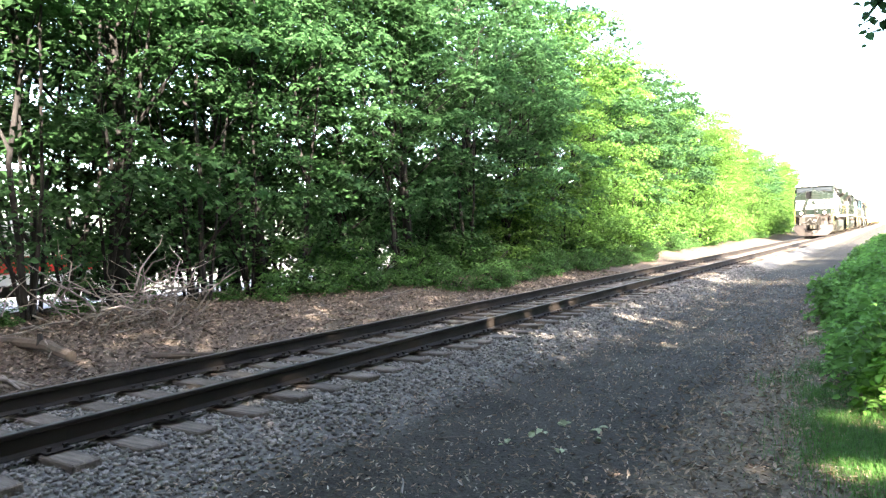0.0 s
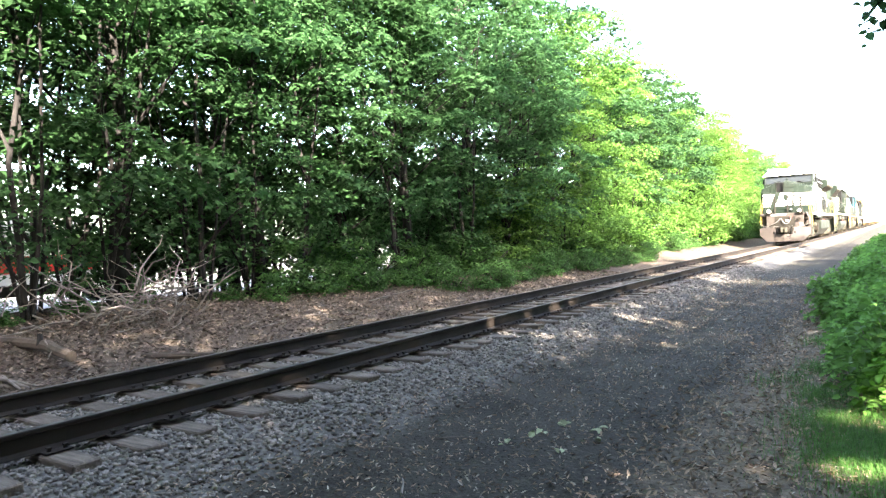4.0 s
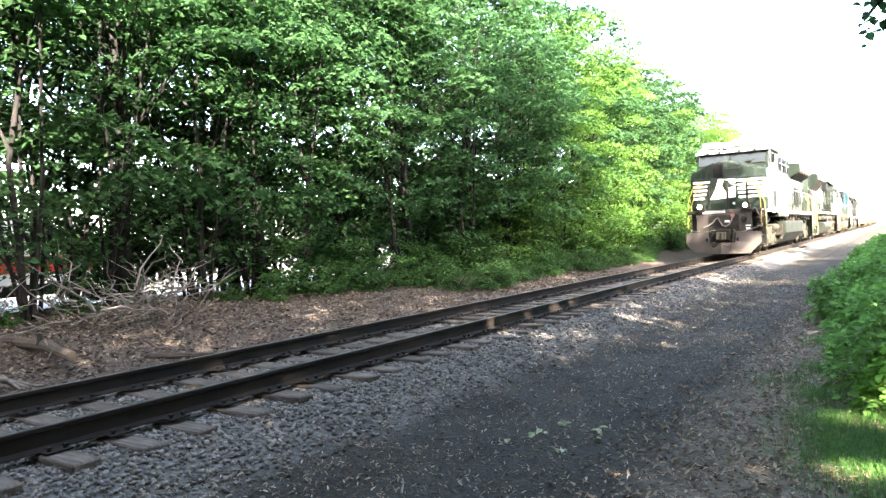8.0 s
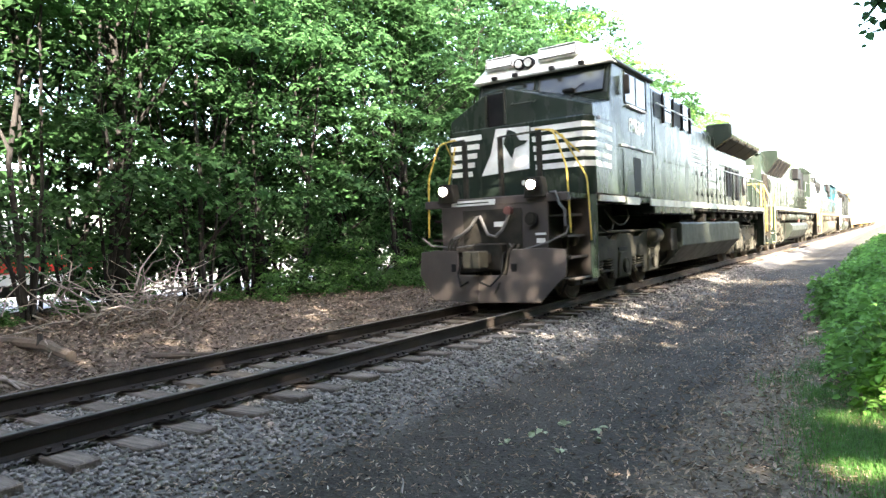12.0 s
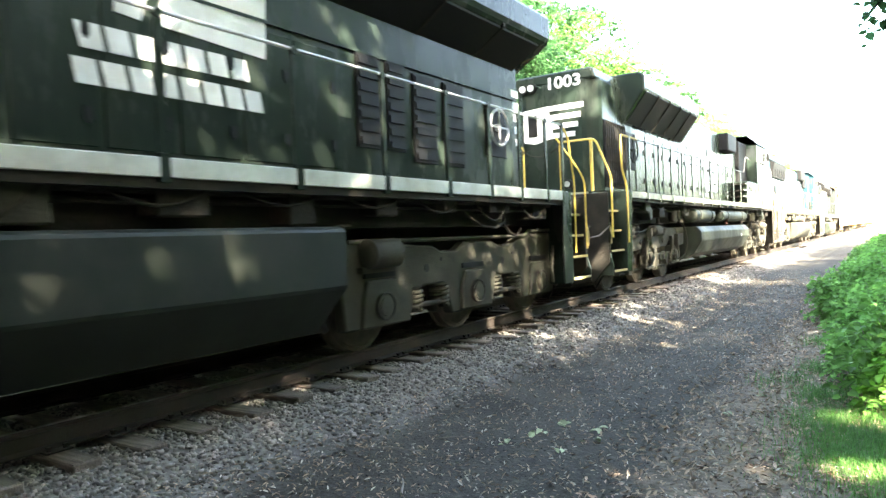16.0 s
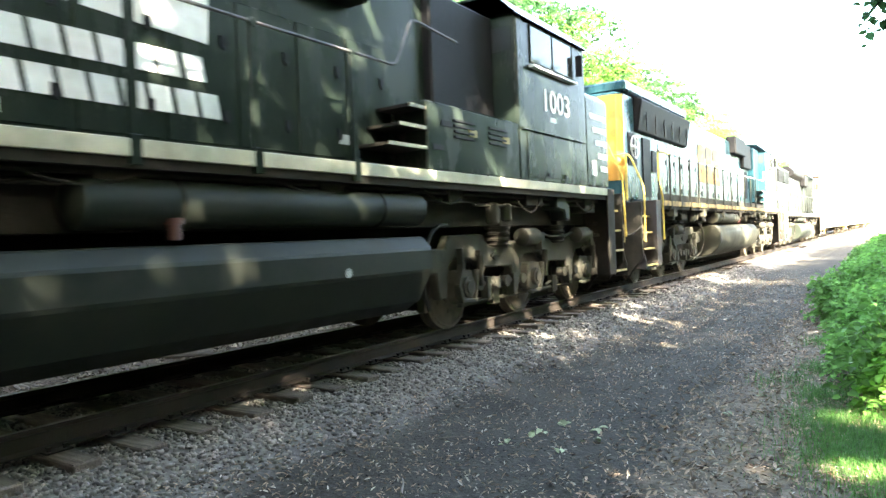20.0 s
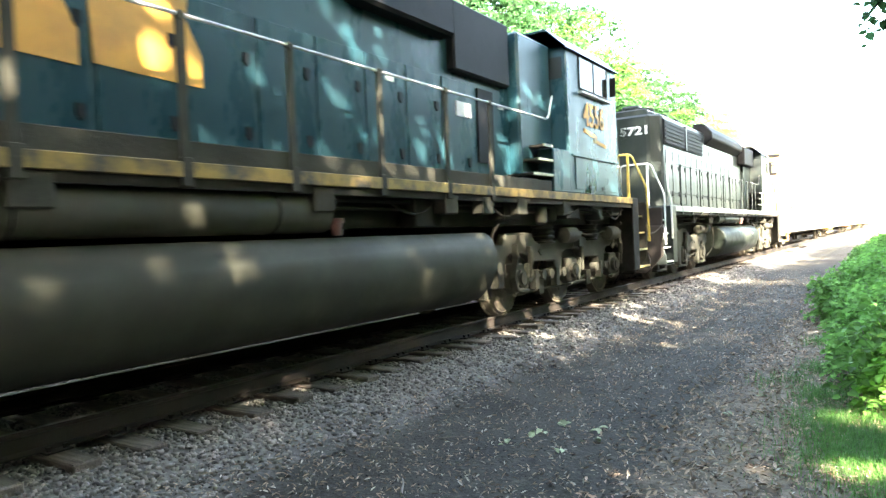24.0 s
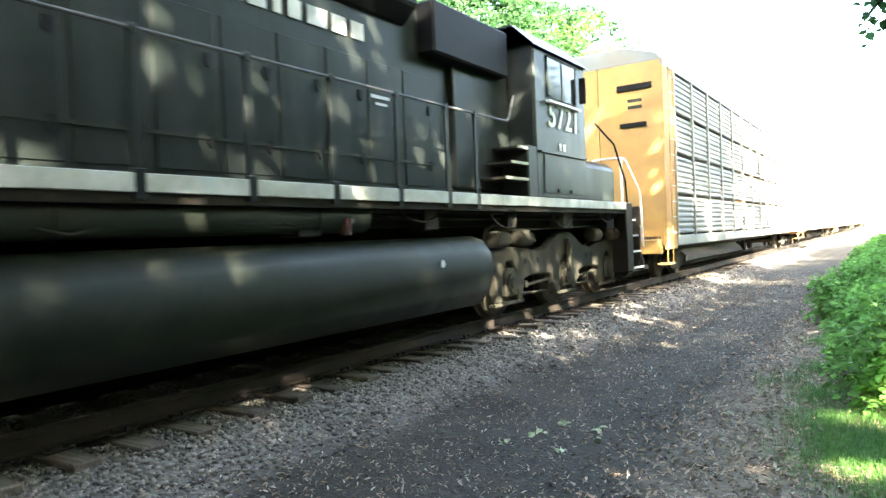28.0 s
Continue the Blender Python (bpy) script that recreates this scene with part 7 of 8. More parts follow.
def second_locomotive():
    c = 23.65
    cfg = dict(top=2.12, paint=m_black, stripe=m_sillcream, stripe_h=0.11, sill_label="white painted side sill", sill=(13.6, 33.75), hw=0.99, ht=4.60, hood=(13.5, 29.9), trucks=(16.32, 30.95), tank=(20.0, 27.5), tank_pts=TANK_ANGLED,
               air=((19.85, 22.25, 1.66, 0.20), (23.35, 27.55, 1.66, 0.20)), chamfer=0.28, hood_label="black long hood with louvred radiators", doors=(15.9, 27.4), door_w=0.74, door_top=3.62,
               posts=[13.95, 15.1, 16.1, 17.15, 18.2, 19.25, 20.3, 21.45, 22.6, 23.75, 24.9, 26.2], rail_z=3.26, post_m=m_black, rail=(13.45, 26.95), kick=True, rail_m=m_hosegrey, grab_m=m_railyellow, front=12.75, rear=34.5, step_m=m_stepedge,
               cab=(29.9, 32.55), cab_z=4.92, cab_paint=m_black, cab_label="black crew cab with a white number", nose=33.65, nose_w=1.50, nose_z=3.95, nose_paint=m_black, window=(30.35, 31.95, 3.98, 4.55), low_z=2.98, box=(27.5, 29.9), louvres=True)
    t, hood = hood_locomotive("black hood diesel locomotive with flared radiators and white stripes", c, 22.6, cfg)
    hw, ht = cfg["hw"], cfg["ht"]

    def Y(s):
        return s - c

    cab = hood_cab(t, c, cfg)
    writing("number", "1003", 0.52, m_white, cab, side_m(1.505, Y(31.28), 3.44), squeeze=1.08, bold=0.008, label="white number 1003")
    part("lettering_bar", B().box(1.5, 1.507, Y(31.0), Y(31.25), 3.12, 3.20), m_white, cab, "white lettering bar")
    for k in range(5):
        z = 3.45 - k * 0.24
        part("nose_stripe", B().box(1.500, 1.508, Y(32.72 + 0.12 * k), Y(33.55), z - 0.055, z + 0.055), m_white, cab, "white stripe")
    for y, z in ((28.56, 2.67), (29.47, 2.67)):
        part("warning_plate", B().box(1.5, 1.512, Y(y - 0.10), Y(y + 0.10), z - 0.05, z + 0.05), m_stepedge, t, "small faded yellow warning plate")
    for y, z in ((27.93, 2.73), (27.73, 2.42)):
        part("box_slot", B().box(1.5, 1.508, Y(y - 0.12), Y(y + 0.12), z - 0.035, z + 0.035), m_grille, t, "dark hand slot")
    part("notice_plate", B().box(hw + 0.015, hw + 0.022, Y(27.45), Y(27.67), 2.74, 2.86), m_white, hood, "white notice plate")
    part("data_plate", B().box(1.5, 1.51, Y(32.75), Y(32.98), 2.35, 2.62), m_pale, cab)
    part("radiator_roof", B().prism([(-0.97, 4.55), (0.97, 4.55), (0.90, 4.80), (-0.90, 4.80)], "y", Y(13.52), Y(20.0)), m_black, hood, bevel=0.04)
    # radiators
    for s in (1, -1):
        part("radiator_wing", B().prism([(s * 0.9, 3.74), (s * 1.05, 3.78), (s * 1.55, 4.46), (s * 1.55, 4.78), (s * 1.42, 4.86), (s * 0.6, 4.86), (s * 0.6, 3.8)], "y", Y(15.0), Y(20.05)), m_black, hood, "flared radiator wing", bevel=0.03)
        part("radiator_screen", B().hexa([(s * 1.06, Y(15.2), 3.77), (s * 1.54, Y(15.2), 4.42), (s * 1.54, Y(19.85), 4.42), (s * 1.06, Y(19.85), 3.77), (s * 1.05, Y(15.2), 3.81), (s * 1.53, Y(15.2), 4.46), (s * 1.53, Y(19.85), 4.46), (s * 1.05, Y(19.85), 3.81)]), m_grille, hood)
        for k in range(4):
            y = Y(16.1 + k * 0.98)
            part("wing_rib", B().hexa([(s * 1.05, y, 3.73), (s * 1.57, y, 4.42), (s * 1.57, y + 0.05, 4.42), (s * 1.05, y + 0.05, 3.73), (s * 1.04, y, 3.80), (s * 1.55, y, 4.48), (s * 1.55, y + 0.05, 4.48), (s * 1.04, y + 0.05, 3.80)]), m_under, hood)
        g = grille(hood, s * (hw + 0.01), Y(13.85), Y(15.15), 2.25, 3.70, 3, "intake_screen")
        for k in range(9):
            kit("intake_bar", g, (s * (hw + 0.05), Y(13.95 + 0.14 * k), 2.97), lambda: B().box(-0.02, 0.02, -0.015, 0.015, -0.7, 0.7), m_under)
    brake_wheel(hood, hw + 0.09, Y(15.55), 3.2, 0.30, m_tank)
    yf = Y(13.5)
    writing("number", "1003", 0.35, m_white, hood, front_m(0.26, yf - 0.006, 4.55), squeeze=1.2, bold=0.008, label="white number 1003")
    headlamp(hood, -0.68, yf - 0.02, 4.52, False, r=0.075)
    headlamp(hood, -0.48, yf - 0.02, 4.52, False, r=0.075)
    for k in range(4):
        z = 4.02 - k * 0.2
        part("end_stripe", B().box(-0.22 + 0.05 * k, 0.71 - 0.07 * k, yf - 0.008, yf - 0.001, z - 0.055, z + 0.055), m_white, hood, "white stripe")
    part("end_emblem", B().prism([(-0.71, 3.34), (-0.45, 3.28), (0.0, 3.38), (-0.12, 4.08), (-0.71, 4.04)], "y", yf - 0.010, yf - 0.002), m_white, hood, "white emblem panel")
    part("end_window", B().box(-0.6, -0.38, yf - 0.016, yf - 0.010, 3.44, 3.92), m_grille, hood)
    headlamp(t, 0.55, Y(12.92), 2.30, False, r=0.06)
    headlamp(t, -0.55, Y(12.92), 2.30, False, r=0.06)
    for k in range(5):
        z = 3.72 - k * 0.14
        part("side_stripe", B().box(hw + 0.016, hw + 0.024, Y(20.75 + 0.02 * k), Y(22.6 - 0.06 * k), z - 0.045, z + 0.045), m_white, hood, "white stripe")
    part("side_emblem", B().prism([(Y(23.3), 3.22), (Y(23.55), 3.20), (Y(23.75), 3.88), (Y(23.4), 3.88)], "x", hw + 0.016, hw + 0.024), m_white, hood, "white emblem")
    part("side_emblem", B().prism([(Y(23.66), 3.20), (Y(24.80), 3.14), (Y(24.85), 3.80), (Y(23.86), 3.88)], "x", hw + 0.016, hw + 0.024), m_white, hood, "white emblem")
    bars_text(hood, "lettering_bar", Y(23.05), Y(24.75), 2.90, 0.22, (0.6,) * 7, m_white, hw + 0.018, "white lettering bar", 0.02, 0.14)
    bars_text(hood, "lettering_bar", Y(23.0), Y(24.9), 2.58, 0.22, (0.6,) * 8, m_white, hw + 0.018, "white lettering bar", 0.02, 0.14)
    for y, z in ((21.3, 2.42), (22.2, 2.32), (22.9, 2.30), (26.5, 2.4)):
        part("data_plate", B().box(hw + 0.014, hw + 0.020, Y(y), Y(y + 0.16), z, z + 0.11), m_pale, hood)
    part("stack_box", B().box(-0.6, 0.6, Y(21.9), Y(23.2), 4.5, 4.80), m_black, hood, "exhaust stack housing", bevel=0.04)
    for s in (1, -1):
        part("brake_vent", B().box(min(s * 0.9, s * 1.30), max(s * 0.9, s * 1.30), Y(25.3), Y(26.8), 3.98, 4.62), m_grille, hood, "dark dynamic brake vent", bevel=0.04)
        part("filter_hood", B().box(min(s * 0.9, s * 1.12), max(s * 0.9, s * 1.12), Y(28.2), Y(29.85), 3.0, 4.6), m_grille, hood, "black filter compartment", bevel=0.03)


def third_locomotive():
    c = 46.55
    cfg = dict(reflector=True, top=1.98, paint=m_blue, stripe=m_sillgold, stripe_h=0.10, sill_label="grimy yellow painted side sill", sill=(36.65, 56.5), hw=1.02, ht=4.50, hood=(35.85, 52.4), trucks=(39.2, 53.82), tank=(43.5, 50.35), tank_pts=TANK_ROUND,
               air=((43.45, 47.2, 1.60, 0.20),), chamfer=0.12, hood_label="dark blue long hood with a yellow end", doors=(38.6, 50.6), door_w=0.80, door_top=3.52,
               posts=[37.0, 37.95, 38.9, 39.9, 40.9, 41.9, 43.0, 44.2, 45.45, 46.6, 47.9, 49.2, 50.3], rail_z=3.14, post_m=m_truck, tank_m=m_browntank, rail=(36.95, 52.2), kick=False, rail_m=m_pale, grab_m=m_railyellow, front=35.75, rear=57.35, step_m=m_stepedge,
               cab=(53.0, 55.45), cab_z=4.80, cab_paint=m_blue, cab_label="blue crew cab with a yellow number", nose=56.1, nose_w=1.10, nose_z=3.7, nose_paint=m_blue, well=m_plow, window=(53.55, 54.9, 3.88, 4.45), low_z=2.72, box=(52.35, 53.05), louvres=False)
    t, hood = hood_locomotive("dark blue and yellow hood diesel locomotive with grimy yellow sill", c, 22.65, cfg)
    hw, ht = cfg["hw"], cfg["ht"]

    def Y(s):
        return s - c

    cab = hood_cab(t, c, cfg)
    writing("number", "4556", 0.60, m_gold, cab, side_m(1.516, Y(54.2), 3.42), squeeze=0.85, bold=0.008, label="yellow number 4556")
    part("lettering_bar", B().prism([(Y(53.7), 3.18), (Y(54.3), 3.10), (Y(54.3), 3.02), (Y(54.8), 2.96), (Y(54.8), 2.90), (Y(54.2), 2.96), (Y(54.2), 3.04), (Y(53.7), 3.11)], "x", 1.50, 1.512), m_gold, cab, "yellow lettering bar")
    part("nose_cover", B().hexa([(-1.47, Y(55.44), 1.99), (1.47, Y(55.44), 1.99), (1.24, Y(56.45), 1.99), (-1.24, Y(56.45), 1.99), (-1.44, Y(55.44), 3.95), (1.44, Y(55.44), 3.95), (1.16, Y(56.40), 3.80), (-1.16, Y(56.40), 3.80)]), m_noseblue, cab, "glossy blue tapered nose", bevel=0.05)
    yf = Y(35.85)
    part("end_panel", B().box(-0.9, 0.9, yf - 0.012, yf + 0.02, 2.45, 4.42), m_gold, hood, "yellow hood end", bevel=0.006)
    part("end_panel", B().hexa([(0.895, yf - 0.012, 2.45), (0.905, yf - 0.012, 2.45), (1.028, yf + 0.12, 2.45), (1.0, yf + 0.12, 2.45), (0.895, yf - 0.012, 4.42), (0.905, yf - 0.012, 4.42), (1.028, yf + 0.12, 4.42), (1.0, yf + 0.12, 4.42)]), m_gold, hood, "yellow hood corner")
    part("end_trim", B().tube([(1.035, yf + 0.13, 2.1), (1.035, yf + 0.13, 4.4)], 0.012, 5), m_pale, hood)
    part("end_door", B().box(-0.32, 0.32, yf - 0.03, yf - 0.013, 2.1, 3.3), m_blue, hood)
    headlamp(hood, -0.12, yf - 0.03, 4.1, False, r=0.08)
    headlamp(hood, 0.12, yf - 0.03, 4.1, False, r=0.08)
    part("radiator_cap", B().box(-1.12, 1.12, Y(35.9), Y(41.3), 4.48, 4.74), m_blue, hood, "blue radiator roof", bevel=0.05)
    for s in (1, -1):
        g = part("radiator_housing", B().prism([(s * 0.95, 3.62), (s * 1.12, 3.66), (s * 1.24, 4.40), (s * 0.95, 4.50)], "y", Y(36.75), Y(41.25)), m_grille, hood, "black radiator screen", bevel=0.02)
        for k in range(6):
            kit("screen_bar", g, (s * 1.19, Y(37.2 + 0.75 * k), 4.03), lambda: B().box(-0.012, 0.012, -0.01, 0.01, -0.34, 0.34), m_grille)
        part("door_recess", B().box(min(s * hw, s * (hw + 0.03)), max(s * hw, s * (hw + 0.03)), Y(37.3), Y(37.9), 2.1, 3.55), m_grille, hood)
        part("door_window", B().box(min(s * hw, s * (hw + 0.03)), max(s * hw, s * (hw + 0.03)), Y(38.05), Y(38.4), 2.75, 3.3), m_grille, hood)
        part("brake_vent", B().box(min(s * 0.9, s * 1.25), max(s * 0.9, s * 1.25), Y(47.9), Y(49.9), 4.02, 4.68), m_grille, hood, "dark dynamic brake vent", bevel=0.04)
        part("filter_grille", B().box(min(s * 0.9, s * 1.15), max(s * 0.9, s * 1.15), Y(50.0), Y(51.6), 3.62, 4.60), m_grille, hood, "black filter grille", bevel=0.03)
        part("cab_filter", B().box(min(s * 0.9, s * 1.22), max(s * 0.9, s * 1.22), Y(51.75), Y(52.95), 2.2, 4.55), m_blue, hood, "blue filter compartment", bevel=0.04)
        part("side_recess", B().box(min(s * hw, s * (hw + 0.03)), max(s * hw, s * (hw + 0.03)), Y(50.75), Y(51.2), 2.4, 3.5), m_grille, hood)
    for s in (1, -1):
        part("kick_plate", B().box(min(s * 1.455, s * 1.482), max(s * 1.455, s * 1.482), Y(37.0), Y(52.3), 1.985, 2.16), m_truck, t, "dusty grey kick plate along the walkway", bevel=0.006)
        for y in (38.4, 41.6, 44.3, 47.0, 49.27, 50.20, 51.21, 52.84):
            part("sill_bracket", B().box(min(s * 1.30, s * 1.50), max(s * 1.30, s * 1.50), Y(y - 0.15), Y(y + 0.15), 1.60, 1.85), m_truck, t, "dusty block bracket under the sill", bevel=0.015)
        part("notice_panel", B().box(min(s * hw, s * (hw + 0.03)), max(s * hw, s * (hw + 0.03)), Y(50.16), Y(50.56), 3.02, 3.23), m_pale, hood, "pale faded notice panel")
        for y, z in ((40.3, 3.30), (43.2, 2.45), (48.6, 3.25), (51.4, 3.28)):
            part("data_plate", B().box(min(s * hw, s * (hw + 0.022)), max(s * hw, s * (hw + 0.022)), Y(y), Y(y + 0.16), z, z + 0.07), m_pale, hood)
    brake_wheel(hood, hw + 0.08, Y(36.55), 3.25, 0.27)
    # big yellow block shapes in place of the lettering
    for y_a, y_b in ((42.9, 43.85), (44.0, 44.85), (45.0, 45.95)):
        part("lettering_shape", B().prism([(Y(y_a), 2.76), (Y(y_b + 0.04), 2.72), (Y(y_b + 0.04), 3.0), (Y(y_b - 0.12), 3.3), (Y(y_b - 0.02), 3.92), (Y(y_a + 0.10), 3.95), (Y(y_a - 0.04), 3.5)], "x", hw + 0.016, hw + 0.024), m_gold, hood, "large yellow lettering block", bevel=0.003)
    part("stack_box", B().box(-0.5, 0.5, Y(44.5), Y(45.6), 4.45, 4.80), m_grille, hood, bevel=0.04)


def fourth_locomotive():
    c = 68.5
    cfg = dict(truck="htc", plow=True, top=1.87, paint=m_lrpaint, stripe=m_sillwhite, stripe_h=0.12, sill_label="white painted side sill", sill=(59.25, 77.6), hw=0.96, ht=4.42, hood=(60.3, 73.25), trucks=(61.85, 75.1), tank=(65.45, 71.75), tank_pts=TANK_ROUND_SMALL,
               air=((65.15, 69.35, 1.55, 0.155),), chamfer=0.30, hood_label="charcoal long hood with latched doors", doors=(60.75, 71.2), door_w=0.66, door_top=3.46,
               posts=[60.25, 61.3, 62.35, 63.4, 64.45, 65.5, 66.55, 67.6, 68.65, 69.7, 70.7, 71.4], rail_z=2.94, post_m=m_lrpaint, rail=(58.95, 72.35), kick=False, rail_m=m_hosegrey, grab_m=m_white, front=58.6, rear=78.4, step_m=m_pale,
               cab=(73.25, 75.3), cab_z=4.58, cab_paint=m_lrpaint, cab_label="charcoal crew cab with a white number", nose=77.3, nose_w=1.30, nose_z=2.72, nose_paint=m_lrpaint, window=(73.7, 74.85, 3.52, 4.18), low_z=2.68, box=(72.95, 73.28), louvres=False)
    t, hood = hood_locomotive("charcoal hood diesel locomotive with white sill and white number", c, 21.0, cfg)
    hw, ht = cfg["hw"], cfg["ht"]

    def Y(s):
        return s - c

    cab = hood_cab(t, c, cfg)
    writing("number", "5721", 0.58, m_white, cab, side_m(1.516, Y(74.32), 3.22), squeeze=1.1, bold=0.008, label="white number 5721")
    part("lettering_bar", B().box(1.50, 1.512, Y(74.1), Y(74.18), 2.68, 2.80).box(1.50, 1.512, Y(74.28), Y(74.36), 2.68, 2.80), m_white, cab, "white lettering bar")
    yf = Y(60.3)
    writing("number", "5721", 0.31, m_white, hood, front_m(0.30, yf - 0.006, 3.98), squeeze=1.35, bold=0.01, label="white number 5721")
    m = Matrix.Translation((-0.81, yf + 0.145, 3.95)) @ Matrix.Rotation(radians(-45), 4, "Z") @ front_m(0, -0.006, 0)
    writing("number", "5721", 0.22, m_white, hood, m, squeeze=0.75, label="white number 5721")
    headlamp(hood, -0.45, yf - 0.03, 4.28, False, r=0.06)
    part("end_hatch", B().cyl((-0.05, yf - 0.004, 3.95), "y", 0.012, 0.16, 20), m_lrpaint, hood)
    part("end_scrape", B().prism([(0.15, 2.55), (0.62, 2.80), (0.64, 3.05), (0.2, 2.95)], "y", yf - 0.005, yf - 0.001), m_tank, hood, "worn grey patch")
    part("roof_hatch", B().prism([(-0.7, 4.40), (0.7, 4.40), (0.55, 4.62), (-0.55, 4.62)], "y", Y(60.5), Y(64.9)), m_lrpaint, hood, "radiator fan roof", bevel=0.04)
    for k in range(3):
        part("roof_fan", B().cyl((0, Y(61.4 + 1.3 * k), 4.66), "z", 0.12, 0.52, 24), m_grille, hood, "round roof fan", smooth=True)
    for s in (1, -1):
        g = part("radiator_grille", B().prism([(s * 0.90, 3.58), (s * 1.0, 3.60), (s * 1.02, 4.26), (s * 0.9, 4.34)], "y", Y(60.65), Y(64.95)), m_grille, hood, "black radiator grille")
        for k in range(6):
            kit("grille_slat", g, (s * 1.02, Y(62.8), 3.66 + 0.105 * k), lambda: B().box(-0.012, 0.012, -2.1, 2.1, -0.018, 0.018), m_grille)
        part("grille_post", B().box(min(s * 0.95, s * 1.045), max(s * 0.95, s * 1.045), Y(62.75), Y(62.85), 3.58, 4.3), m_lrpaint, hood)
        part("brake_hump", B().prism([(s * 0.6, 4.05), (s * 1.0, 4.02), (s * 1.22, 4.22), (s * 1.22, 4.42), (s * 0.95, 4.72), (s * 0.6, 4.74)], "y", Y(65.4), Y(70.6)), m_grille, hood, "flared dynamic brake housing", bevel=0.03)
        part("brake_intake", B().box(min(s * 0.95, s * 1.24), max(s * 0.95, s * 1.24), Y(70.9), Y(72.9), 3.72, 4.42), m_grille, hood, "black filter box", bevel=0.03)
        part("filter_panel", B().box(min(s * 0.9, s * 1.05), max(s * 0.9, s * 1.05), Y(71.6), Y(73.2), 2.0, 4.36), m_lrpaint, hood, bevel=0.02)
        part("seam", B().box(min(s * hw, s * (hw + 0.03)), max(s * hw, s * (hw + 0.03)), Y(60.8), Y(71.2), 2.28, 2.31), m_tank, hood)
    part("roof_bell", B().box(-0.2, 0.2, Y(62.9), Y(63.2), 4.6, 4.86).box(-0.25, 0.25, Y(60.9), Y(61.3), 4.6, 4.80), m_lrpaint, hood, bevel=0.04)
    bars_text(hood, "lettering_bar", Y(66.1), Y(69.8), 3.76, 0.20, (0.5, 0.5, 0.55, 0.3, 0.55, 0.5, 0.01, 0.55, 0.6, 0.3, 0.5, 0.8, 0.6, 0.6), m_white, hw + 0.018, "white lettering bar")
    part("data_plate", B().box(hw + 0.014, hw + 0.02, Y(69.9), Y(70.25), 3.02, 3.06).box(hw + 0.014, hw + 0.02, Y(69.98), Y(70.2), 2.94, 2.97), m_pale, hood)
    part("rear_rail", B().tube([(1.45, Y(75.9), 3.35), (1.45, Y(76.9), 3.05), (1.45, Y(77.5), 2.35), (1.45, Y(77.6), 1.85)], 0.02, 6), m_grille, t, "dark handrail")


lead_locomotive()
second_locomotive()
third_locomotive()
fourth_locomotive()


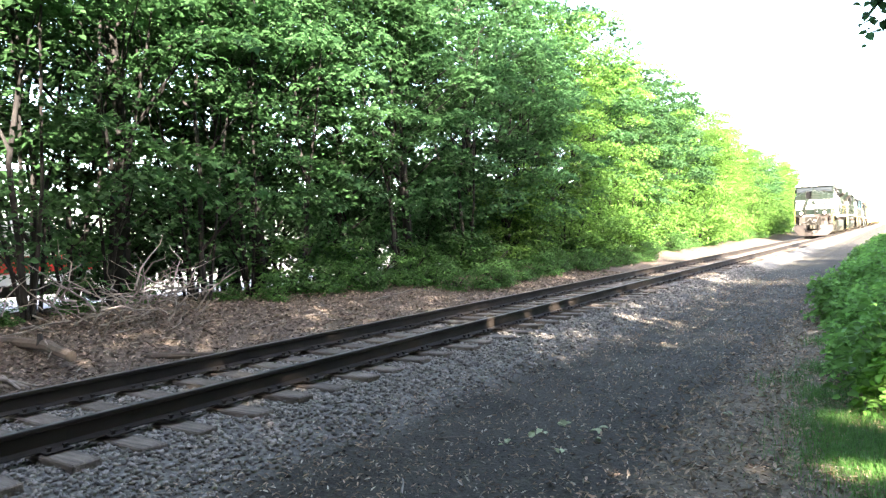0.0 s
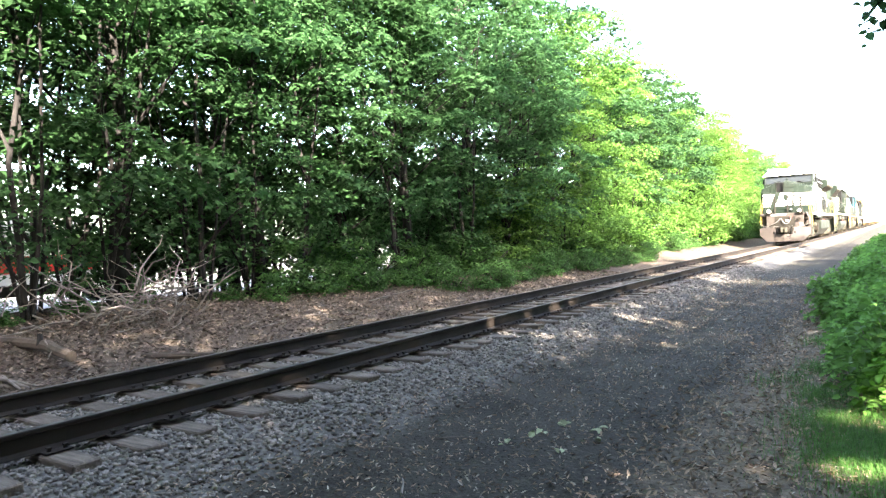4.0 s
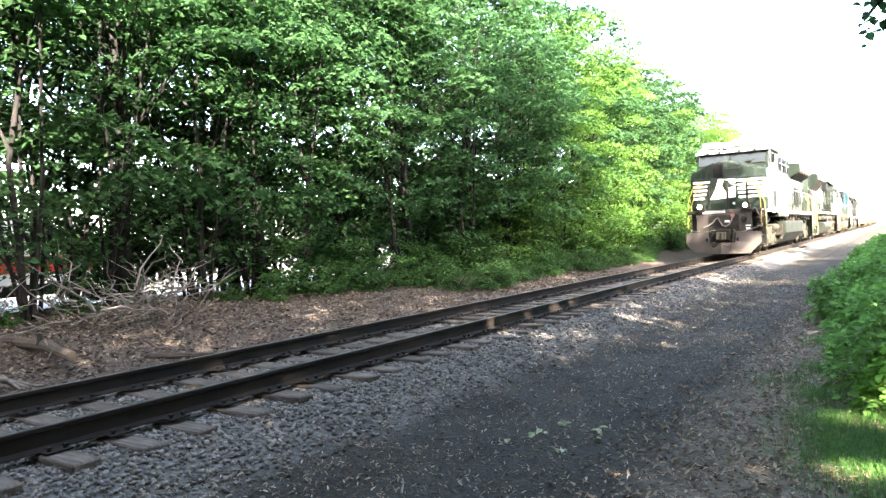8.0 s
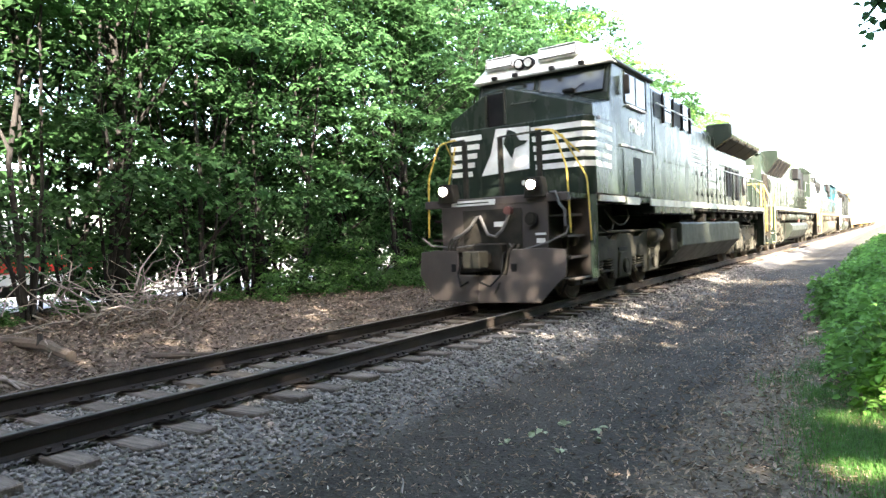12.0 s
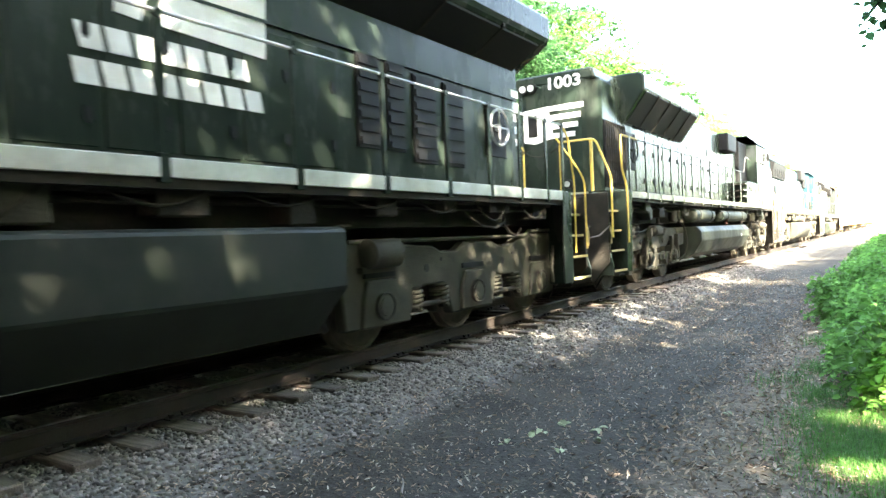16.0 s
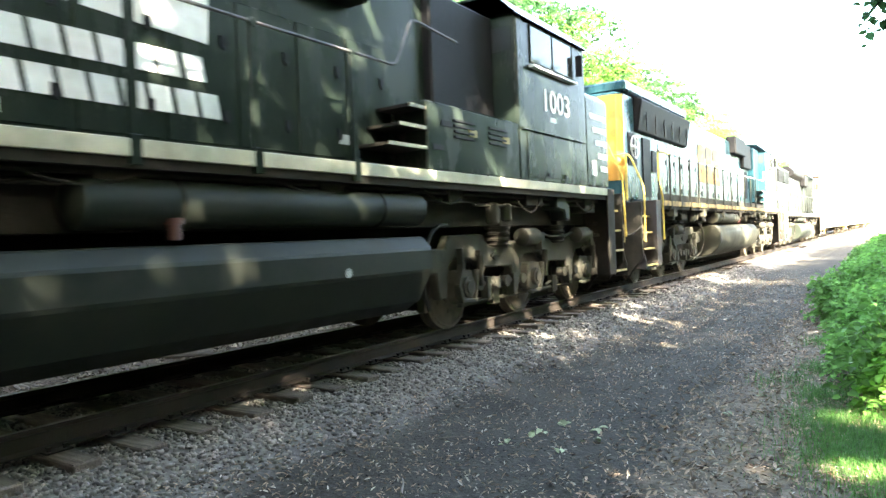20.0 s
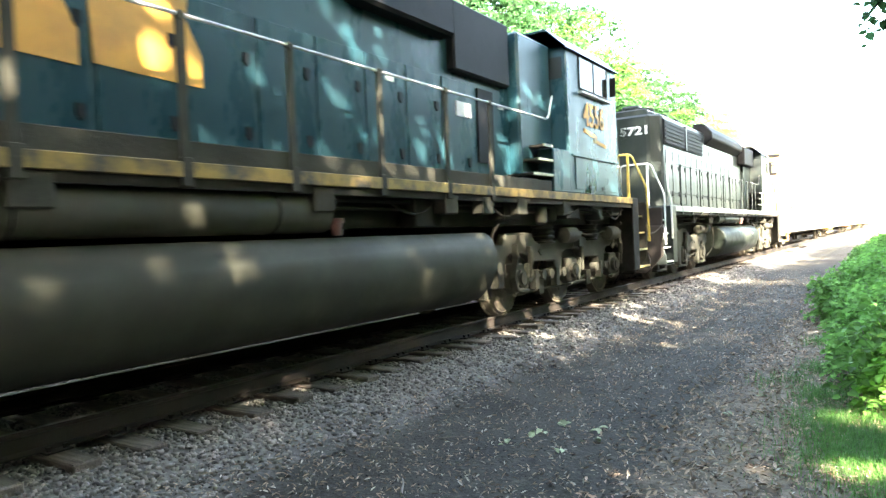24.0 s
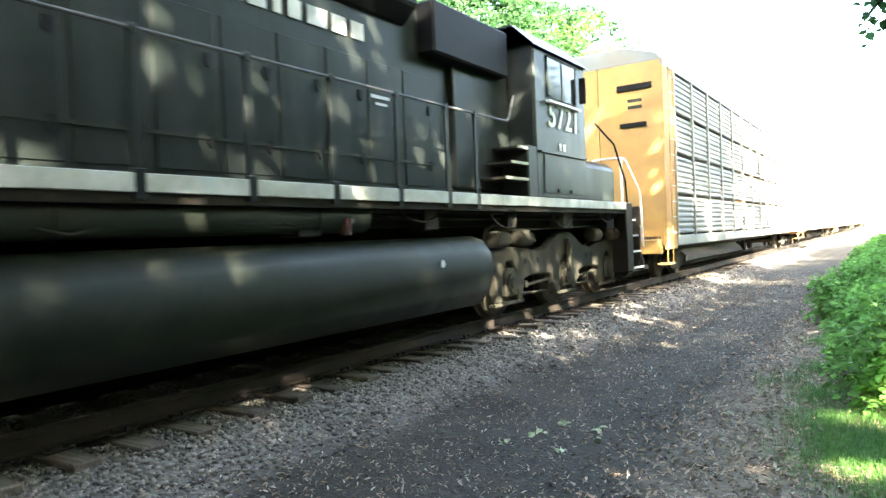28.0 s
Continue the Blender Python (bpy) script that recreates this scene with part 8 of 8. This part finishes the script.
# ---- covered car carriers ----
def car_carrier(c):
    t = thing("autorack_wagon", "tall covered car carrier with pale slatted sides and yellow ends", "railway wagon", "car carriers of the train")
    TRAIN.append((t, c))
    half, w = 13.35, 1.60
    part("floor_frame", B().box(-1.45, 1.45, -half, half, 0.92, 1.12).box(-0.35, 0.35, -half, half, 0.62, 0.92), m_under, t, "grimy wagon frame")
    part("roof", B().prism([(-w, 5.35), (w, 5.35), (w - 0.12, 5.55), (0.7, 5.78), (-0.7, 5.78), (-w + 0.12, 5.55)], "y", -half, half), m_rack, t, "pale ribbed metal roof", bevel=0.02)
    for k in range(26):
        kit("roof_rib", t, (0, -half + 0.5 + k * 1.03, 0), lambda: B().prism([(-w - 0.01, 5.36), (-w + 0.10, 5.57), (-0.7, 5.80), (0.7, 5.80), (w - 0.10, 5.57), (w + 0.01, 5.36), (w - 0.03, 5.36), (w - 0.12, 5.53), (0.69, 5.77), (-0.69, 5.77), (-w + 0.12, 5.53), (-w + 0.03, 5.36)], "y", -0.04, 0.04), m_rack)
    for s in (1, -1):
        part("side_sill", B().box(min(s * 1.44, s * (w + 0.02)), max(s * 1.44, s * (w + 0.02)), -half + 0.9, half - 0.9, 0.86, 1.12), m_rack, t, "dusty side sill", bevel=0.015)
        part("top_chord", B().box(min(s * (w - 0.06), s * (w + 0.02)), max(s * (w - 0.06), s * (w + 0.02)), -half, half, 5.22, 5.38), m_rack, t, bevel=0.01)
        bays = 14
        bw = (2 * half - 1.8) / bays
        for k in range(bays + 1):
            y = -half + 0.9 + k * bw
            kit("side_post", t, (s * w, y, 0), lambda: B().box(-0.05, 0.05, -0.045, 0.045, 1.1, 5.25), m_rack, "upright side post", bevel=0.012)
            if k < bays:
                for j in range(4):
                    p = kit("side_panel", t, (s * (w - 0.02), y + bw / 2, 1.15 + j * 1.02), side_panel, m_rack, "slatted galvanised side panel")
        for e in (1, -1):
            y = e * (half - 0.45)
            part("end_post", B().box(min(s * (w - 0.06), s * (w + 0.01)), max(s * (w - 0.06), s * (w + 0.01)), min(y - 0.45, y + 0.45), max(y - 0.45, y + 0.45), 0.80, 5.40), m_rackyel, t, "yellow corner panel with ladder", bevel=0.012)
            if s == 1:
                lad = part("ladder", B().tube([(s * (w + 0.07), y - 0.2, 1.0), (s * (w + 0.07), y - 0.2, 5.2)], 0.016, 5).tube([(s * (w + 0.07), y + 0.2, 1.0), (s * (w + 0.07), y + 0.2, 5.2)], 0.016, 5), m_rackyel, t, "side ladder")
                for k in range(11):
                    kit("rung", lad, (s * (w + 0.07), y, 1.2 + k * 0.38), lambda: B().tube([(0, -0.2, 0), (0, 0.2, 0)], 0.013, 5), m_pale)
            part("step_bracket", B().box(min(s * 1.3, s * 1.58), max(s * 1.3, s * 1.58), y - 0.25, y + 0.25, 0.42, 0.46).tube([(s * 1.55, y - 0.24, 0.44), (s * 1.55, y - 0.24, 0.9)], 0.015, 5).tube([(s * 1.55, y + 0.24, 0.44), (s * 1.55, y + 0.24, 0.9)], 0.015, 5), m_rackyel, t)
    for e in (1, -1):
        for s in (1, -1):
            d = part("end_door", B().box(min(s * 0.01, s * (w - 0.05)), max(s * 0.01, s * (w - 0.05)), min(e * half, e * (half - 0.06)), max(e * half, e * (half - 0.06)), 0.9, 5.36), m_rackyel, t, "yellow folding end door", bevel=0.012)
            for z0, z1, x0, x1 in ((4.72, 4.86, 0.5, 1.35), (3.82, 3.92, 0.55, 1.2)):
                part("door_bar", B().box(min(s * x0, s * x1), max(s * x0, s * x1), min(e * half, e * (half + 0.04)), max(e * half, e * (half + 0.04)), z0, z1), m_grille, d, "black slot")
            for k in range(2):
                part("lettering_bar", B().box(min(s * 0.75, s * 1.1), max(s * 0.75, s * 1.1), min(e * half, e * (half + 0.006)), max(e * half, e * (half + 0.006)), 4.42 - k * 0.16, 4.50 - k * 0.16), m_tank, d, "dark lettering bar")
        part("end_sill", B().box(-1.5, 1.5, min(e * half, e * (half + 0.25)), max(e * half, e * (half + 0.25)), 0.7, 1.05), m_rackyel, t, bevel=0.02)
        coupler(t, e * 14.22, e)
        yc = e * 10.6
        tr = part("wagon_truck", B().box(-0.9, 0.9, -0.2, 0.2, 0.42, 0.68), m_under, t, "four-wheel wagon truck", loc=(0, yc, 0))
        for y in (-0.86, 0.86):
            ws = kit("wheelset/wagon", tr, (0, y, 0.42), lambda: wheelset_mesh(0.42), m_wheel, "steel wheels on an axle", smooth=True)
            WHEELS.append((ws, 0.42))
        for s in (1, -1):
            kit("side_frame/wagon", tr, (s * 1.0, 0, 0), lambda: B().prism([(-1.1, 0.5), (-0.7, 0.62), (0.7, 0.62), (1.1, 0.5), (1.1, 0.32), (0.7, 0.32), (0.4, 0.18), (-0.4, 0.18), (-0.7, 0.32), (-1.1, 0.32)], "x", -0.06, 0.06), m_truck, bevel=0.015)
            for y in (-0.86, 0.86):
                kit("bearing_cap/wagon", tr, (s * 1.08, y, 0.42), lambda: B().cyl((0, 0, 0), "x", 0.1, 0.1, 14), m_truck, smooth=True)


def side_panel():
    """One corrugated sheet."""
    bw = (2 * 13.35 - 1.8) / 14
    out = []
    for k in range(7):
        z = 0.02 + k * 0.138
        out += [(0.0, z), (0.03, z + 0.03), (0.03, z + 0.08), (0.0, z + 0.11)]
    return B().prism([*out, *[(x - 0.008, z) for x, z in reversed(out)]], "y", -bw / 2 + 0.05, bw / 2 - 0.05)


for k in range(5):
    car_carrier(93.3 + 28.45 * k)


def travelled(t):
    """Metres gone along the track since 16 s; the train picks up speed slowly."""
    u = t - 16.0
    return 5.1816 * u + 0.02777 * u * u / 2 - 0.00162 * u ** 3 / 6


def motions():
    times = [i * 0.5 for i in range(57)]
    for ob, s in TRAIN:
        walk(ob, [(t, pose(TRACK_X, s - travelled(t), 0)) for t in times])
    turns = [i * 0.125 for i in range(225)]
    for ob, r in WHEELS:
        at = ob.location.copy()
        walk(ob, [(t, Matrix.Translation(at) @ Matrix.Rotation((travelled(t) / r) % (2 * math.pi), 4, "X")) for t in turns])


motions()
